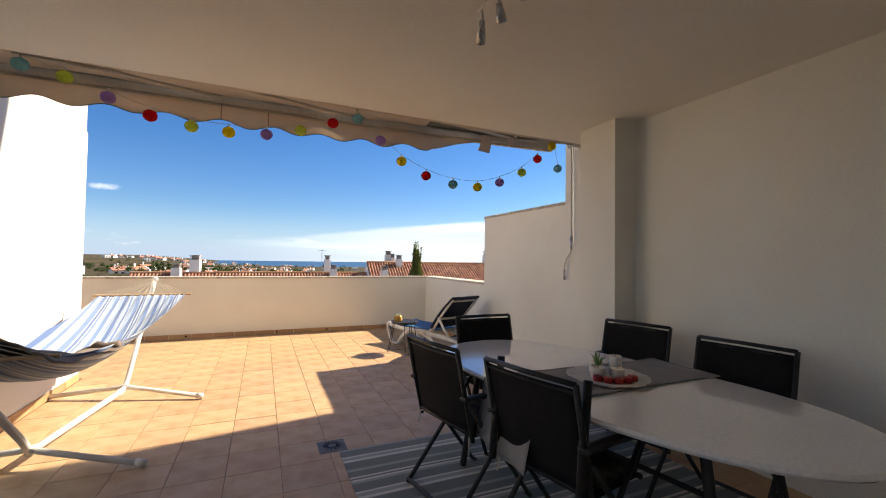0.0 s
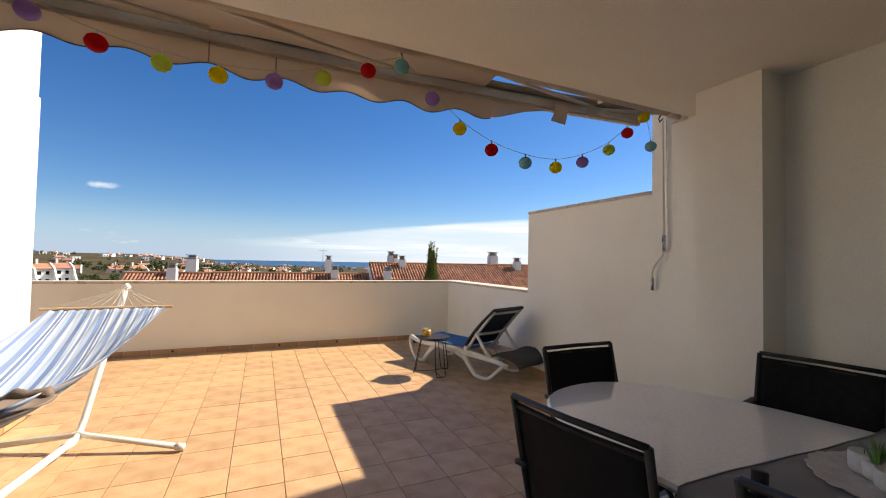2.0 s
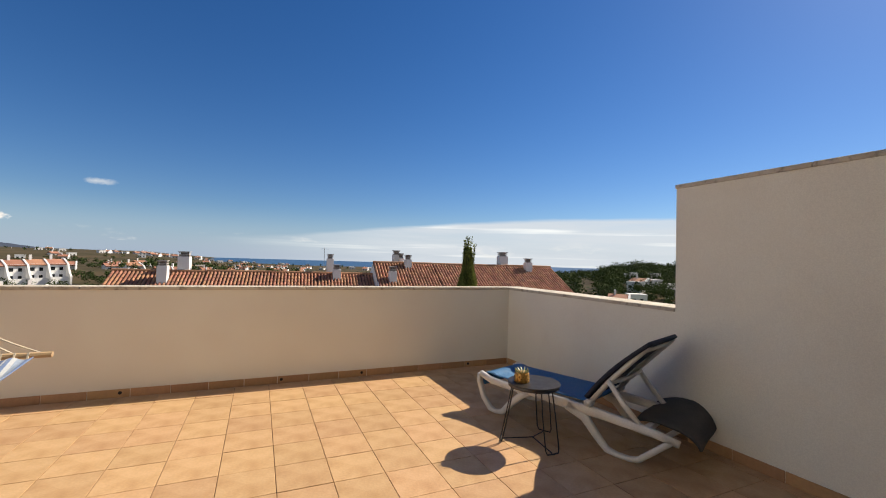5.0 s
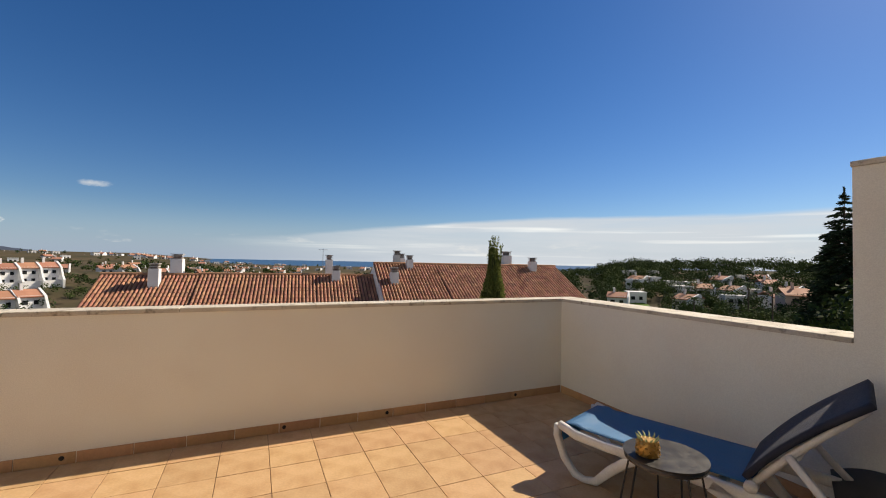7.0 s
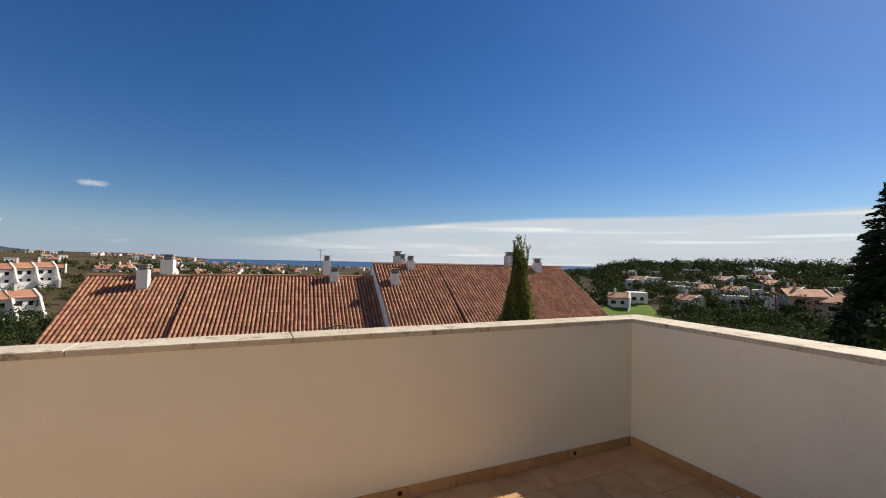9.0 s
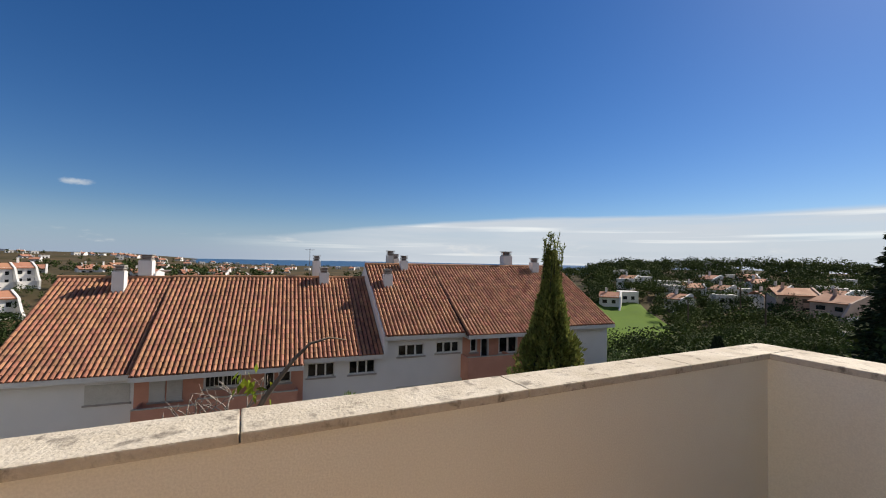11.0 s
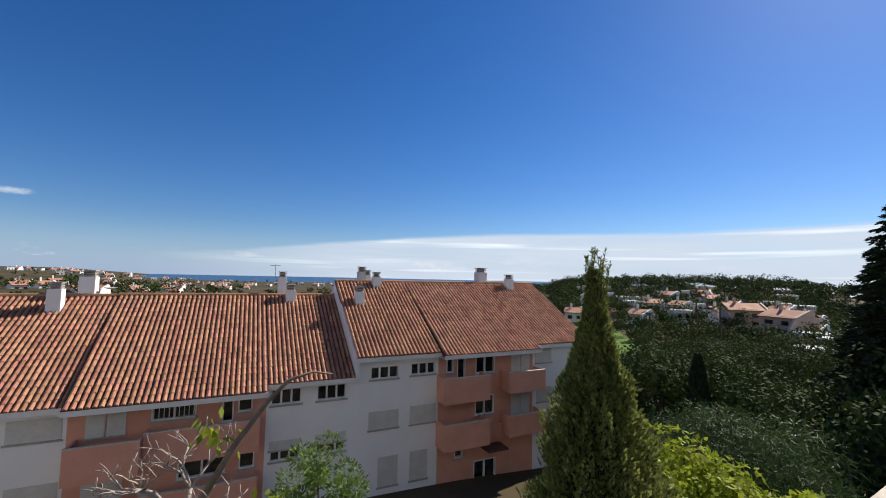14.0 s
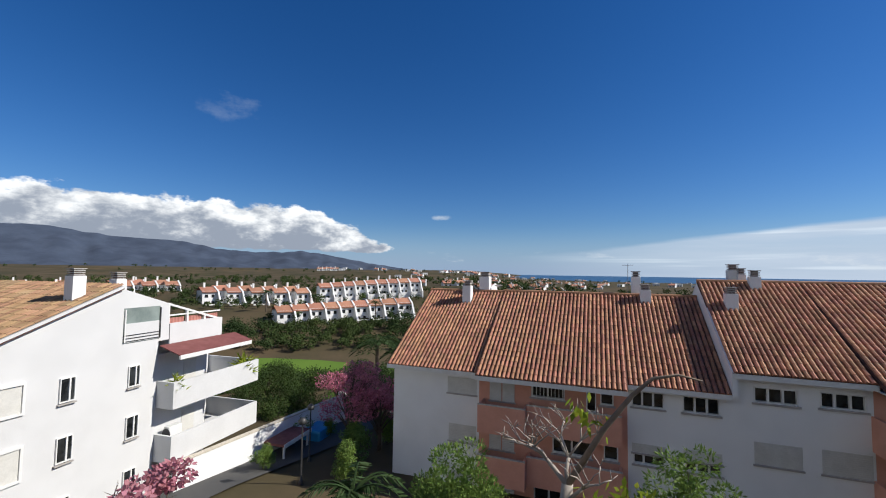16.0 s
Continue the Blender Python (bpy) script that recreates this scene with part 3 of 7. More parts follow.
def table_runner():
    t = tag_thing("table_runner", "dark grey cloth runner across the oval table, one end hanging", "table runner", pose(2.13, 2.12, 0, 0, 0, -1))

    def f(u, v):
        s = -1.06 + 1.62 * u                    # along the runner, hanging end first
        w = (v - 0.5) * 0.46
        over = max(0.0, -0.73 - s)
        x, z = s + over * 0.82, 0.754 - over * 0.95
        return Vector((x + 0.012 * math.sin(v * 9) * over * 3, w * (1 + 0.05 * math.sin(u * 6)), z + 0.0015 * math.sin(u * 31) * math.sin(v * 17) + 0.001))
    part("cloth", sheet(f, 60, 14, 0.003), M_RUNNER, t, "", True)
    for v in (0.0, 1.0):
        part("hem", tube([f(k / 40, v) + Vector((0, 0, 0.0015)) for k in range(41)], 0.0028, 5), M_RUNNER, t)
    for u in (0.0, 1.0):
        part("hem", tube([f(u, k / 10) + Vector((0, 0, 0.0015)) for k in range(11)], 0.0028, 5), M_RUNNER, t)


table_runner()


def centrepiece():
    c = Vector((2.04, 2.10, 0.7575))
    d = tag_thing("doily", "round white scalloped doily on the table runner", "doily", Matrix.Translation(c))
    bm = bmesh.new()
    n = 96
    ctr = bm.verts.new((0, 0, 0.006))
    inner = [bm.verts.new((0.12 * math.cos(2 * math.pi * k / n), 0.12 * math.sin(2 * math.pi * k / n), 0.004)) for k in range(n)]
    rim = []
    for k in range(n):
        a, r = 2 * math.pi * k / n, 0.215 + 0.010 * abs(math.sin(12 * 2 * math.pi * k / n / 2 * 2))
        rim.append(bm.verts.new((r * math.cos(a), r * math.sin(a), 0.012 + 0.003 * math.sin(9 * a))))
    for k in range(n):
        bm.faces.new((ctr, inner[k], inner[(k + 1) % n]))
        bm.faces.new((inner[k], rim[k], rim[(k + 1) % n], inner[(k + 1) % n]))
    bm.normal_update()
    bmesh.ops.solidify(bm, geom=bm.faces[:], thickness=0.003)
    part("lace", bm, M_DOILY, d)
    for (x, y, r, h, what) in ((0.00, 0.085, 0.040, 0.066, "squat"), (-0.075, -0.005, 0.040, 0.060, "squat"), (0.075, 0.015, 0.036, 0.105, "tall"), (0.015, -0.055, 0.038, 0.055, "squat")):
        k = tag_thing("candle", f"{what} white pillar candle in a smooth white cup", "candle", Matrix.Translation(c + Vector((x, y, 0.008))), "candles on the doily")
        part("cup", lathe([(r * 0.86, 0), (r, 0.008), (r, h - 0.004), (r * 0.93, h), (r * 0.8, h - 0.006), (0.003, h - 0.007)], 20), M_CANDLE, k, "", True)
        part("wick", tube([(0, 0, h - 0.008), (0.001, 0, h + 0.008)], 0.0012, 5), M_DARK, k)
    for i, a in enumerate((3.55, 3.95, 4.35, 4.75, 5.15)):
        k = tag_thing("tealight", "small red wax tealight beside the white candles", "candle", Matrix.Translation(c + Vector((0.135 * math.cos(a), 0.135 * math.sin(a), 0.008))), "red tealights")
        part("wax", lathe([(0.023, 0), (0.026, 0.004), (0.026, 0.024), (0.022, 0.028), (0.002, 0.025)], 16), M_RED, k, "", True)
        part("wick", tube([(0, 0, 0.02), (0, 0, 0.03)], 0.001, 4), M_DARK, k)
    pl = tag_thing("potted_plant", "small spiky green succulent in a white pot", "plant", Matrix.Translation(c + Vector((-0.03, 0.045, 0.008))))
    part("pot", lathe([(0.026, 0), (0.032, 0.006), (0.036, 0.055), (0.032, 0.055), (0.003, 0.048)], 18), M_CANDLE, pl, "", True)
    rnd = random.Random(4)
    for i in range(22):
        a, lean = rnd.uniform(0, 6.283), rnd.uniform(0.15, 1.0)
        tip = Vector((math.cos(a) * 0.055 * lean, math.sin(a) * 0.055 * lean, 0.055 + 0.07 * (1.15 - 0.55 * lean)))
        part("leaf", tube([(math.cos(a) * 0.006, math.sin(a) * 0.006, 0.046), tip * 0.55 + Vector((0, 0, 0.03)), tip], 0.0048, 4, 0.0006), M_LEAF_FRESH, pl)


centrepiece()


def dining_chair(m):
    """Folding armchair with a black sling; faces +y, origin on the floor under the seat."""
    t = tag_thing("dining_chair", "black metal folding armchair with black sling back", "chair", m, "chairs round the table")
    w = 0.26
    for s in (-1, 1):
        part("back_post", tube([(s * w, -0.17, 0.42), (s * w, -0.235, 0.70), (s * w, -0.285, 0.925)], 0.0135, 8), M_METAL_BLACK, t, "", True)
        part("front_leg", tube([(s * (w + 0.012), -0.20, 0.60), (s * (w + 0.012), 0.0, 0.36), (s * (w + 0.012), 0.26, 0.012)], 0.0135, 8), M_METAL_BLACK, t, "", True)
        part("rear_leg", tube([(s * (w - 0.012), 0.24, 0.62), (s * (w - 0.012), 0.02, 0.36), (s * (w - 0.012), -0.28, 0.012)], 0.0135, 8), M_METAL_BLACK, t, "", True)
        arm = sheet(lambda u, v: Vector((s * (w + 0.004) + (v - 0.5) * 0.042, -0.245 + 0.50 * u, 0.652 - 0.035 * u + 0.012 * math.sin(u * 3.1) - 0.004 * (2 * v - 1) ** 2)), 12, 4, 0.02)
        part("armrest", arm, M_METAL_BLACK, t, "", True)
        part("foot_bar", tube([(s * (w + 0.012), 0.262, 0.0145), (s * (w - 0.02), 0.262, 0.0145)], 0.013, 8), M_METAL_BLACK, t)
    for a, b in (((-w, -0.285, 0.925), (w, -0.285, 0.925)), ((-w, -0.18, 0.46), (w, -0.18, 0.46)), ((-w, 0.20, 0.432), (w, 0.20, 0.432)), ((-w, -0.27, 0.03), (w, -0.27, 0.03))):
        part("crossbar", tube([a, Vector(a).lerp(Vector(b), 0.5) + Vector((0, -0.012 if a[2] > 0.8 else 0, 0)), b], 0.012, 8), M_METAL_BLACK, t, "", True)
    part("backrest", sheet(lambda u, v: Vector(((u - 0.5) * 2 * (w - 0.006), -0.182 - 0.096 * v - 0.018 * math.sin(math.pi * u), 0.47 + 0.432 * v)), 12, 10, 0.006), M_MESH_BLACK, t, "", True)
    part("slot_bar", tube([(-w, -0.278, 0.888), (0, -0.294, 0.888), (w, -0.278, 0.888)], 0.006, 6), M_METAL_BLACK, t)
    part("seat", sheet(lambda u, v: Vector(((u - 0.5) * 2 * (w - 0.01), -0.17 + 0.38 * v, 0.442 - 0.02 * math.sin(math.pi * u) * math.sin(math.pi * v))), 10, 10, 0.006), M_MESH_BLACK, t, "", True)
    return t


def seat_at(a, b, back=0.285):
    """The pose of a chair whose back runs from a to b (its right-hand end last), seen from behind."""
    a, b = Vector((*a, 0)), Vector((*b, 0))
    mid, d = (a + b) / 2, (b - a).normalized()
    ahead = Vector((-d.y, d.x, 0))
    return Matrix.Translation(mid + ahead * back) @ Matrix.Rotation(math.atan2(d.y, d.x), 4, "Z")


SEATS = [seat_at((1.105, 2.82), (1.20, 2.32)), seat_at((1.26, 2.12), (1.37, 1.60)), seat_at((2.31, 3.49), (1.74, 3.49)), seat_at((3.03, 2.45), (2.92, 2.97)), seat_at((2.96, 1.64), (2.90, 2.15))]
chair0 = dining_chair(SEATS[0])
for m in SEATS[1:]:
    copy_thing(chair0, m)
for s in (-1, 1):
    part("back_strut", tube([(s * 0.25, -0.245, 0.44), (s * 0.25, -0.225, 0.65), (s * 0.25, -0.19, 0.925)], 0.019, 8), M_METAL_BLACK, bpy.data.objects["dining_chair.001"], "", True)


def seat_pad(m):
    t = tag_thing("seat_cushion", "thin tied cushion with black and grey leaf print on the chair", "cushion", m, "chair cushions")

    def f(u, v):
        x, y = (u - 0.5) * 0.44, -0.155 + 0.38 * v
        e = (1 - abs(2 * u - 1) ** 6) * (1 - abs(2 * v - 1) ** 6)
        return Vector((x, y, 0.449 + 0.040 * e ** 0.5 + 0.006 * math.sin(u * 12.5) * math.sin(v * 12.5)))
    bm = sheet(f, 16, 16)
    bmesh.ops.solidify(bm, geom=bm.faces[:], thickness=0.022)
    part("pad", bm, M_CUSHION, t, "", True)
    for s in (-1, 1):
        part("tie", tube([(s * 0.21, -0.15, 0.455), (s * 0.25, -0.19, 0.44), (s * 0.262, -0.20, 0.36)], 0.005, 5), M_ROPE, t, "white cotton tie")


for m in SEATS[:3]:
    seat_pad(m)

# ---------------------------------------------------------------- hammock


def hammock():
    t = tag_thing("hammock_stand", "white tubular steel hammock stand on the sunny tiles", "hammock stand")
    f1, f2 = Vector((-0.965, 5.34, 0.115)), Vector((-1.135, 3.95, 0.115))
    ax = (f1 - f2).normalized()
    top1, top2 = Vector((-0.882, 6.01, 1.15)), Vector((-1.24, 3.10, 1.06))
    part("base_beam", tube([f1 + Vector((0, 0, -0.02)), f1.lerp(f2, 0.5) + Vector((0, 0, -0.02)), f2 + Vector((0, 0, -0.02))], 0.024, 12), M_ALU_WHITE, t, "", True)
    part("beam_sleeve", tube([f1.lerp(f2, 0.06) + Vector((0, 0, -0.02)), f1.lerp(f2, 0.13) + Vector((0, 0, -0.02))], 0.031, 12), M_ALU_WHITE, t, "", True)
    for f, top, s in ((f1, top1, 1), (f2, top2, -1)):
        part("post", tube([f - ax * s * 0.10 + Vector((0, 0, -0.02)), f + Vector((0, 0, 0.0)), f + ax * s * 0.07 + Vector((0, 0, 0.09)), top], 0.023, 12), M_ALU_WHITE, t, "", True)
        part("post_cap", tube([top - Vector((0.02, 0, 0.015)), top + Vector((0.02, 0, 0.01))], 0.029, 12), M_ALU_WHITE, t, "", True)
        part("hook", tube([top, top - ax * s * 0.035 + Vector((0, 0, 0.02)), top - ax * s * 0.06 + Vector((0, 0, -0.01))], 0.006, 6), M_STEEL, t)
        side = Vector((ax.y, -ax.x, 0))
        a, b = f + side * 0.70 + Vector((0, -0.2, -0.06)) * 1.0, f - side * 0.70 + Vector((0, 0.12, -0.06))
        for e in (a, b):
            e.z = 0.03
        part("cross_leg", tube([a, a.lerp(f, 0.92), f + Vector((0, 0, 0.01)), b.lerp(f, 0.92), b], 0.021, 10), M_ALU_WHITE, t, "", True)
        for e in (a, b):
            q = (f - e).normalized()
            part("foot_cap", tube([e - q * 0.006, e + q * 0.05], 0.026, 10), M_ALU_WHITE, t, "", True)
        part("bolt", tube([f + side * 0.045, f - side * 0.045], 0.008, 6), M_STEEL, t)
    h = tag_thing("hammock", "blue and white striped cotton hammock slung from its stand", "hammock")
    b1, b2 = Vector((-0.952, 5.845, 0.98)), Vector((-1.21, 3.27, 0.85))
    for b, top, s in ((b1, top1, 1), (b2, top2, -1)):
        side = Vector((1, 0.02, 0))
        part("spreader_bar", tube([b - side * 0.45, b + side * 0.45], 0.012, 8), M_WOODBAR, h, "pale wooden spreader bar")
        for k in range(11):
            e = b + side * (-0.43 + 0.086 * k)
            part("rope", tube(curve_pts(top - ax * s * 0.055, e, (0, 0, -0.012), 4), 0.0035, 4), M_ROPE, h)

    def cloth(u, v):
        x = (u - 0.5) * 0.80
        p = b1.lerp(b2, v)
        sag = 4 * v * (1 - v)
        wide = 1.0 - 0.10 * sag
        crease = 0.006 * math.sin(u * 70 + 2 * math.sin(v * 4)) * (1 - 0.75 * sag)
        return Vector((p.x + x * wide, p.y - 0.02 * (0.5 - v), p.z - 0.01 - 0.40 * sag + 0.24 * sag * (2 * u - 1) ** 2 + crease))
    part("cloth", sheet(cloth, 60, 60, 0.003), M_HAMMOCK, h, "striped cotton cloth", True)
    for b, v in ((b1, 0.0), (b2, 1.0)):
        for k in range(20):
            u = (k + 0.5) / 20
            part("loop", tube([cloth(u, v), Vector((cloth(u, v).x, b.y, b.z + 0.013))], 0.004, 4), M_ROPE, h)
    th = tag_thing("throw", "crumpled dark brown throw lying over the hammock", "blanket")

    def throw(u, v):
        vv = 0.63 + 0.40 * v + 0.012 * math.sin(u * 7)
        p = cloth(0.02 + 0.98 * u, vv)
        over = max(0.0, u - 0.80)
        return p + Vector((0.25 * over + 0.02 * math.sin(v * 9) * over * 4, 0, 0.022 - 0.65 * over + 0.016 * math.sin(u * 9 + v * 4) * math.sin(v * 7 + 2 * u) + 0.004 * math.sin(u * 29 + v * 17) + 0.075))
    part("cloth", sheet(throw, 60, 44, 0.010), M_THROW, th, "", True)
    part("folded_edge", tube([throw(0.03 + 0.94 * k / 20, 0.02) + Vector((0, 0.01 * math.sin(k * 1.7), 0.018 + 0.012 * math.sin(k * 2.3))) for k in range(21)], 0.030, 8), M_THROW, th, "thick rolled edge", True)


hammock()

# ---------------------------------------------------------------- lounger corner
LOUNGE = Matrix.Translation((2.84, 6.435, 0)) @ Matrix.Rotation(radians(20), 4, "Z") @ Matrix.Diagonal((1.0, 1.04, 0.98, 1.0))


def sun_lounger():
    """Local y runs from head to foot, z up; the back is raised."""
    t = tag_thing("sun_lounger", "white resin sun lounger with blue mesh and raised back", "sun lounger", LOUNGE)
    w, y0, y1, zs = 0.29, -0.19, 0.85, 0.335
    part("seat_mesh", sheet(lambda u, v: Vector(((u - 0.5) * 2 * (w - 0.02), y0 + (y1 - y0) * v, zs + 0.012 + 0.016 * (v > 0.9) * (1 - v) * 10 - 0.02 * math.sin(math.pi * u) * math.sin(math.pi * min(v, 1)))), 12, 24, 0.006), M_BLUE, t, "blue woven mesh seat", True)
    part("foot_fold", sheet(lambda u, v: Vector(((u - 0.5) * 2 * (w - 0.02), y1 + 0.012 * math.sin(math.pi * v), zs + 0.012 - 0.12 * v)), 8, 6, 0.005), M_BLUE, t, "", True)
    for s in (-1, 1):
        x = s * w
        def rail(bm, pts, width, height):
            rings = []
            for i, p in enumerate(pts):
                q = pts[min(i + 1, len(pts) - 1)]
                o = pts[max(i - 1, 0)]
                d = (Vector((0, q[0] - o[0], q[1] - o[1]))).normalized()
                nn = Vector((0, -d.z, d.y))
                hh = height[i] if isinstance(height, list) else height
                c = Vector((x, p[0], p[1]))
                rings.append([bm.verts.new(c + Vector((a * width / 2, 0, 0)) + nn * b * hh / 2) for a, b in ((-1, -0.7), (-0.6, -1), (0.6, -1), (1, -0.7), (1, 0.7), (0.6, 1), (-0.6, 1), (-1, 0.7))])
            for a, b in zip(rings, rings[1:]):
                for k in range(8):
                    bm.faces.new((a[k], a[(k + 1) % 8], b[(k + 1) % 8], b[k]))
            bm.faces.new(rings[0][::-1])
            bm.faces.new(rings[-1])
            return bm
        rail_pts = [(y1 + 0.02, zs + 0.005), (0.74, zs - 0.035), (0.55, zs - 0.045), (0.30, zs - 0.04), (0.0, zs - 0.045), (-0.3, zs - 0.055), (-0.62, zs - 0.075), (-0.80, zs - 0.105)]
        part("side_rail", rail(bmesh.new(), rail_pts, 0.045, [0.05, 0.06, 0.06, 0.06, 0.075, 0.07, 0.055, 0.045]), M_PLASTIC, t, "moulded white side rail", True)
        part("foot_leg", rail(bmesh.new(), [(y1 + 0.03, zs), (y1 + 0.035, 0.26), (y1 - 0.02, 0.12), (y1 - 0.10, 0.03), (y1 - 0.16, 0.018), (y1 - 0.24, 0.035), (y1 - 0.33, 0.14), (y1 - 0.43, 0.235), (0.34, zs - 0.055)], 0.045, [0.045, 0.045, 0.045, 0.045, 0.035, 0.05, 0.06, 0.06, 0.05]), M_PLASTIC, t, "", True)
        part("rear_leg", rail(bmesh.new(), [(-0.02, zs - 0.05), (-0.16, 0.22), (-0.26, 0.10), (-0.33, 0.03), (-0.40, 0.018), (-0.49, 0.018), (-0.55, 0.035), (-0.64, 0.12), (-0.76, zs - 0.10)], 0.045, [0.09, 0.07, 0.055, 0.045, 0.035, 0.035, 0.04, 0.04, 0.04]), M_PLASTIC, t, "", True)
        part("hub", tube([(x - 0.03, -0.19, zs + 0.01), (x + 0.03, -0.19, zs + 0.01)], 0.03, 12), M_PLASTIC, t, "", True)
        part("back_strut", rail(bmesh.new(), [(-0.33, zs + 0.22), (-0.45, zs + 0.06), (-0.56, zs - 0.06)], 0.03, 0.035), M_PLASTIC, t, "", True)
        part("back_rail", tube([(x * 0.93, -0.19, zs + 0.01), (x * 0.93, -0.34, zs + 0.22), (x * 0.93, -0.60, zs + 0.52)], 0.019, 8), M_PLASTIC, t, "", True)
    part("back_mesh", sheet(lambda u, v: Vector(((u - 0.5) * 2 * (w + 0.004), -0.175 - 0.45 * v + 0.035 * math.sin(v * math.pi), zs + 0.035 + 0.50 * v)), 12, 16, 0.03), M_NAVY, t, "navy woven mesh back", True)
    part("back_brace", tube([(-w * 0.93, -0.36, zs + 0.21), (0, -0.38, zs + 0.205), (w * 0.93, -0.36, zs + 0.21)], 0.018, 8), M_PLASTIC, t, "", True)
    part("back_brace", tube([(-w * 0.93, -0.58, zs + 0.49), (0, -0.59, zs + 0.49), (w * 0.93, -0.58, zs + 0.49)], 0.016, 8), M_PLASTIC, t, "", True)
    for y in (-0.60, 0.45, -0.05):
        part("cross_beam", box(-w, y - 0.02, zs - 0.085, w, y + 0.02, zs - 0.045, bevel=0.006), M_PLASTIC, t)


sun_lounger()


def folded_mat():
    t = tag_thing("exercise_mat", "charcoal mat draped over the rear of the lounger frame", "mat", LOUNGE)

    def f(u, v):
        s = 0.56 * v
        if s < 0.20:
            y, z = -0.50 - s, 0.275 + 0.02 * math.sin(s * 12)
        else:
            a = (s - 0.20) / 0.42
            y, z = -0.70 - 0.20 * math.sin(a * 1.5), 0.285 - 0.135 * a * a
        return Vector(((u - 0.5) * 0.62 + 0.12, y + 0.04 * u, z + 0.010 * math.sin(u * 6.3) + 0.05 * u * math.sin(v * 3.0)))
    part("mat", sheet(f, 14, 20, 0.016), M_TOWEL, t, "", True)


folded_mat()


def side_table():
    t = tag_thing("side_table", "small round black wire side table on the tiles", "side table", pose(2.27, 6.37, 0, 0, 0, 10))
    part("tray", lathe([(0.195, 0.438), (0.20, 0.44), (0.203, 0.468), (0.199, 0.468), (0.195, 0.447), (0.003, 0.446)], 40), M_TRAY_GLASS, t, "black tray top with a raised rim", True)
    part("rim", add_lathe(bmesh.new(), [(0.199, 0.462), (0.205, 0.464), (0.205, 0.472), (0.199, 0.472)], 40), M_METAL_BLACK, t)
    for k in range(3):
        a = 2 * math.pi * k / 3 + 0.35
        pts = []
        for da, r, z in ((-0.30, 0.17, 0.44), (-0.30, 0.20, 0.28), (-0.25, 0.245, 0.04), (-0.20, 0.25, 0.012), (0.0, 0.245, 0.010), (0.20, 0.25, 0.012), (0.25, 0.245, 0.04), (0.30, 0.20, 0.28), (0.30, 0.17, 0.44)):
            pts.append((r * math.cos(a + da), r * math.sin(a + da), z))
        part("wire_leg", tube(pts, 0.0055, 6), M_METAL_BLACK, t)
        part("tie_wire", tube([(0, 0, 0.04), (0.235 * math.cos(a), 0.235 * math.sin(a), 0.014)], 0.0045, 6), M_METAL_BLACK, t)
    g = tag_thing("pineapple_holder", "brass pineapple-shaped candle holder on the side table", "candle holder", Matrix.Translation((2.175, 6.40, 0.447)))
    prof = [(0.036, 0.0), (0.048, 0.012), (0.056, 0.045), (0.055, 0.08), (0.046, 0.105), (0.040, 0.108), (0.003, 0.10)]
    part("body", lathe(prof, 24), M_GOLD, g, "", True)
    for row in range(5):
        for k in range(11):
            a = 2 * math.pi * (k + 0.5 * (row % 2)) / 11
            z = 0.016 + row * 0.019
            r = 0.050 + 0.007 * math.sin(z / 0.105 * math.pi)
            part("scale", lathe([(0.0095, -0.004), (0.006, 0.003), (0.001, 0.006)], 4, (0, 0, 0)), M_GOLD, g).matrix_basis = Matrix.Translation((r * math.cos(a), r * math.sin(a), z)) @ Matrix.Rotation(a, 4, "Z") @ Matrix.Rotation(radians(90), 4, "Y")
    for k in range(12):
        a = 2 * math.pi * k / 12
        part("leaf", tube([(0.036 * math.cos(a), 0.036 * math.sin(a), 0.10), (0.052 * math.cos(a), 0.052 * math.sin(a), 0.118), (0.060 * math.cos(a + .1), 0.060 * math.sin(a + .1), 0.130)], 0.008, 4, 0.001), M_PINE_LEAF, g)


side_table()


def floor_drain():
    t = tag_thing("floor_drain", "round-slotted steel floor drain set in the tiles", "drain", pose(0.757, 3.52, 0))
    part("frame", box(-0.10, -0.10, -0.004, 0.10, 0.10, 0.004, bevel=0.003), M_DRAIN, t)
    part("grate", lathe([(0.078, 0.003), (0.078, 0.007), (0.003, 0.008)], 32), M_DRAIN, t)
    for k in range(14):
        a = 2 * math.pi * k / 14
        part("slot", box(0.030, -0.005, 0.0075, 0.068, 0.005, 0.0095, m=Matrix.Rotation(a, 4, "Z")), M_DARK, t)


floor_drain()

# ---------------------------------------------------------------- land, sea and mountains
M_LAND = mat("scrub_covered_ground", (0.10, 0.074, 0.043), (0.05, 0.048, 0.024), 0.035, 0.95, 0.6, 0.9, stain=(0.14, 0.095, 0.045), stain_scale=0.012, stain_amount=0.8, spec=0.1)
M_GRASS = mat("mown_golf_grass", (0.085, 0.155, 0.024), (0.11, 0.185, 0.03), 0.06, 0.9, 0.4, 2.5, stain=(0.06, 0.12, 0.02), stain_scale=0.03, stain_amount=0.5, spec=0.08)
M_SEA = mat("blue_sea", (0.03, 0.095, 0.20), (0.036, 0.11, 0.22), 0.01, 0.6, 0.5, 0.2, spec=0.2)
# distance haze is put into the mountain's base colour as blue
M_MOUNT = mat("mountain_haze_painted_blue", (0.048, 0.067, 0.105), (0.028, 0.042, 0.072), 0.006, 1.0, 0.3, 0.05)
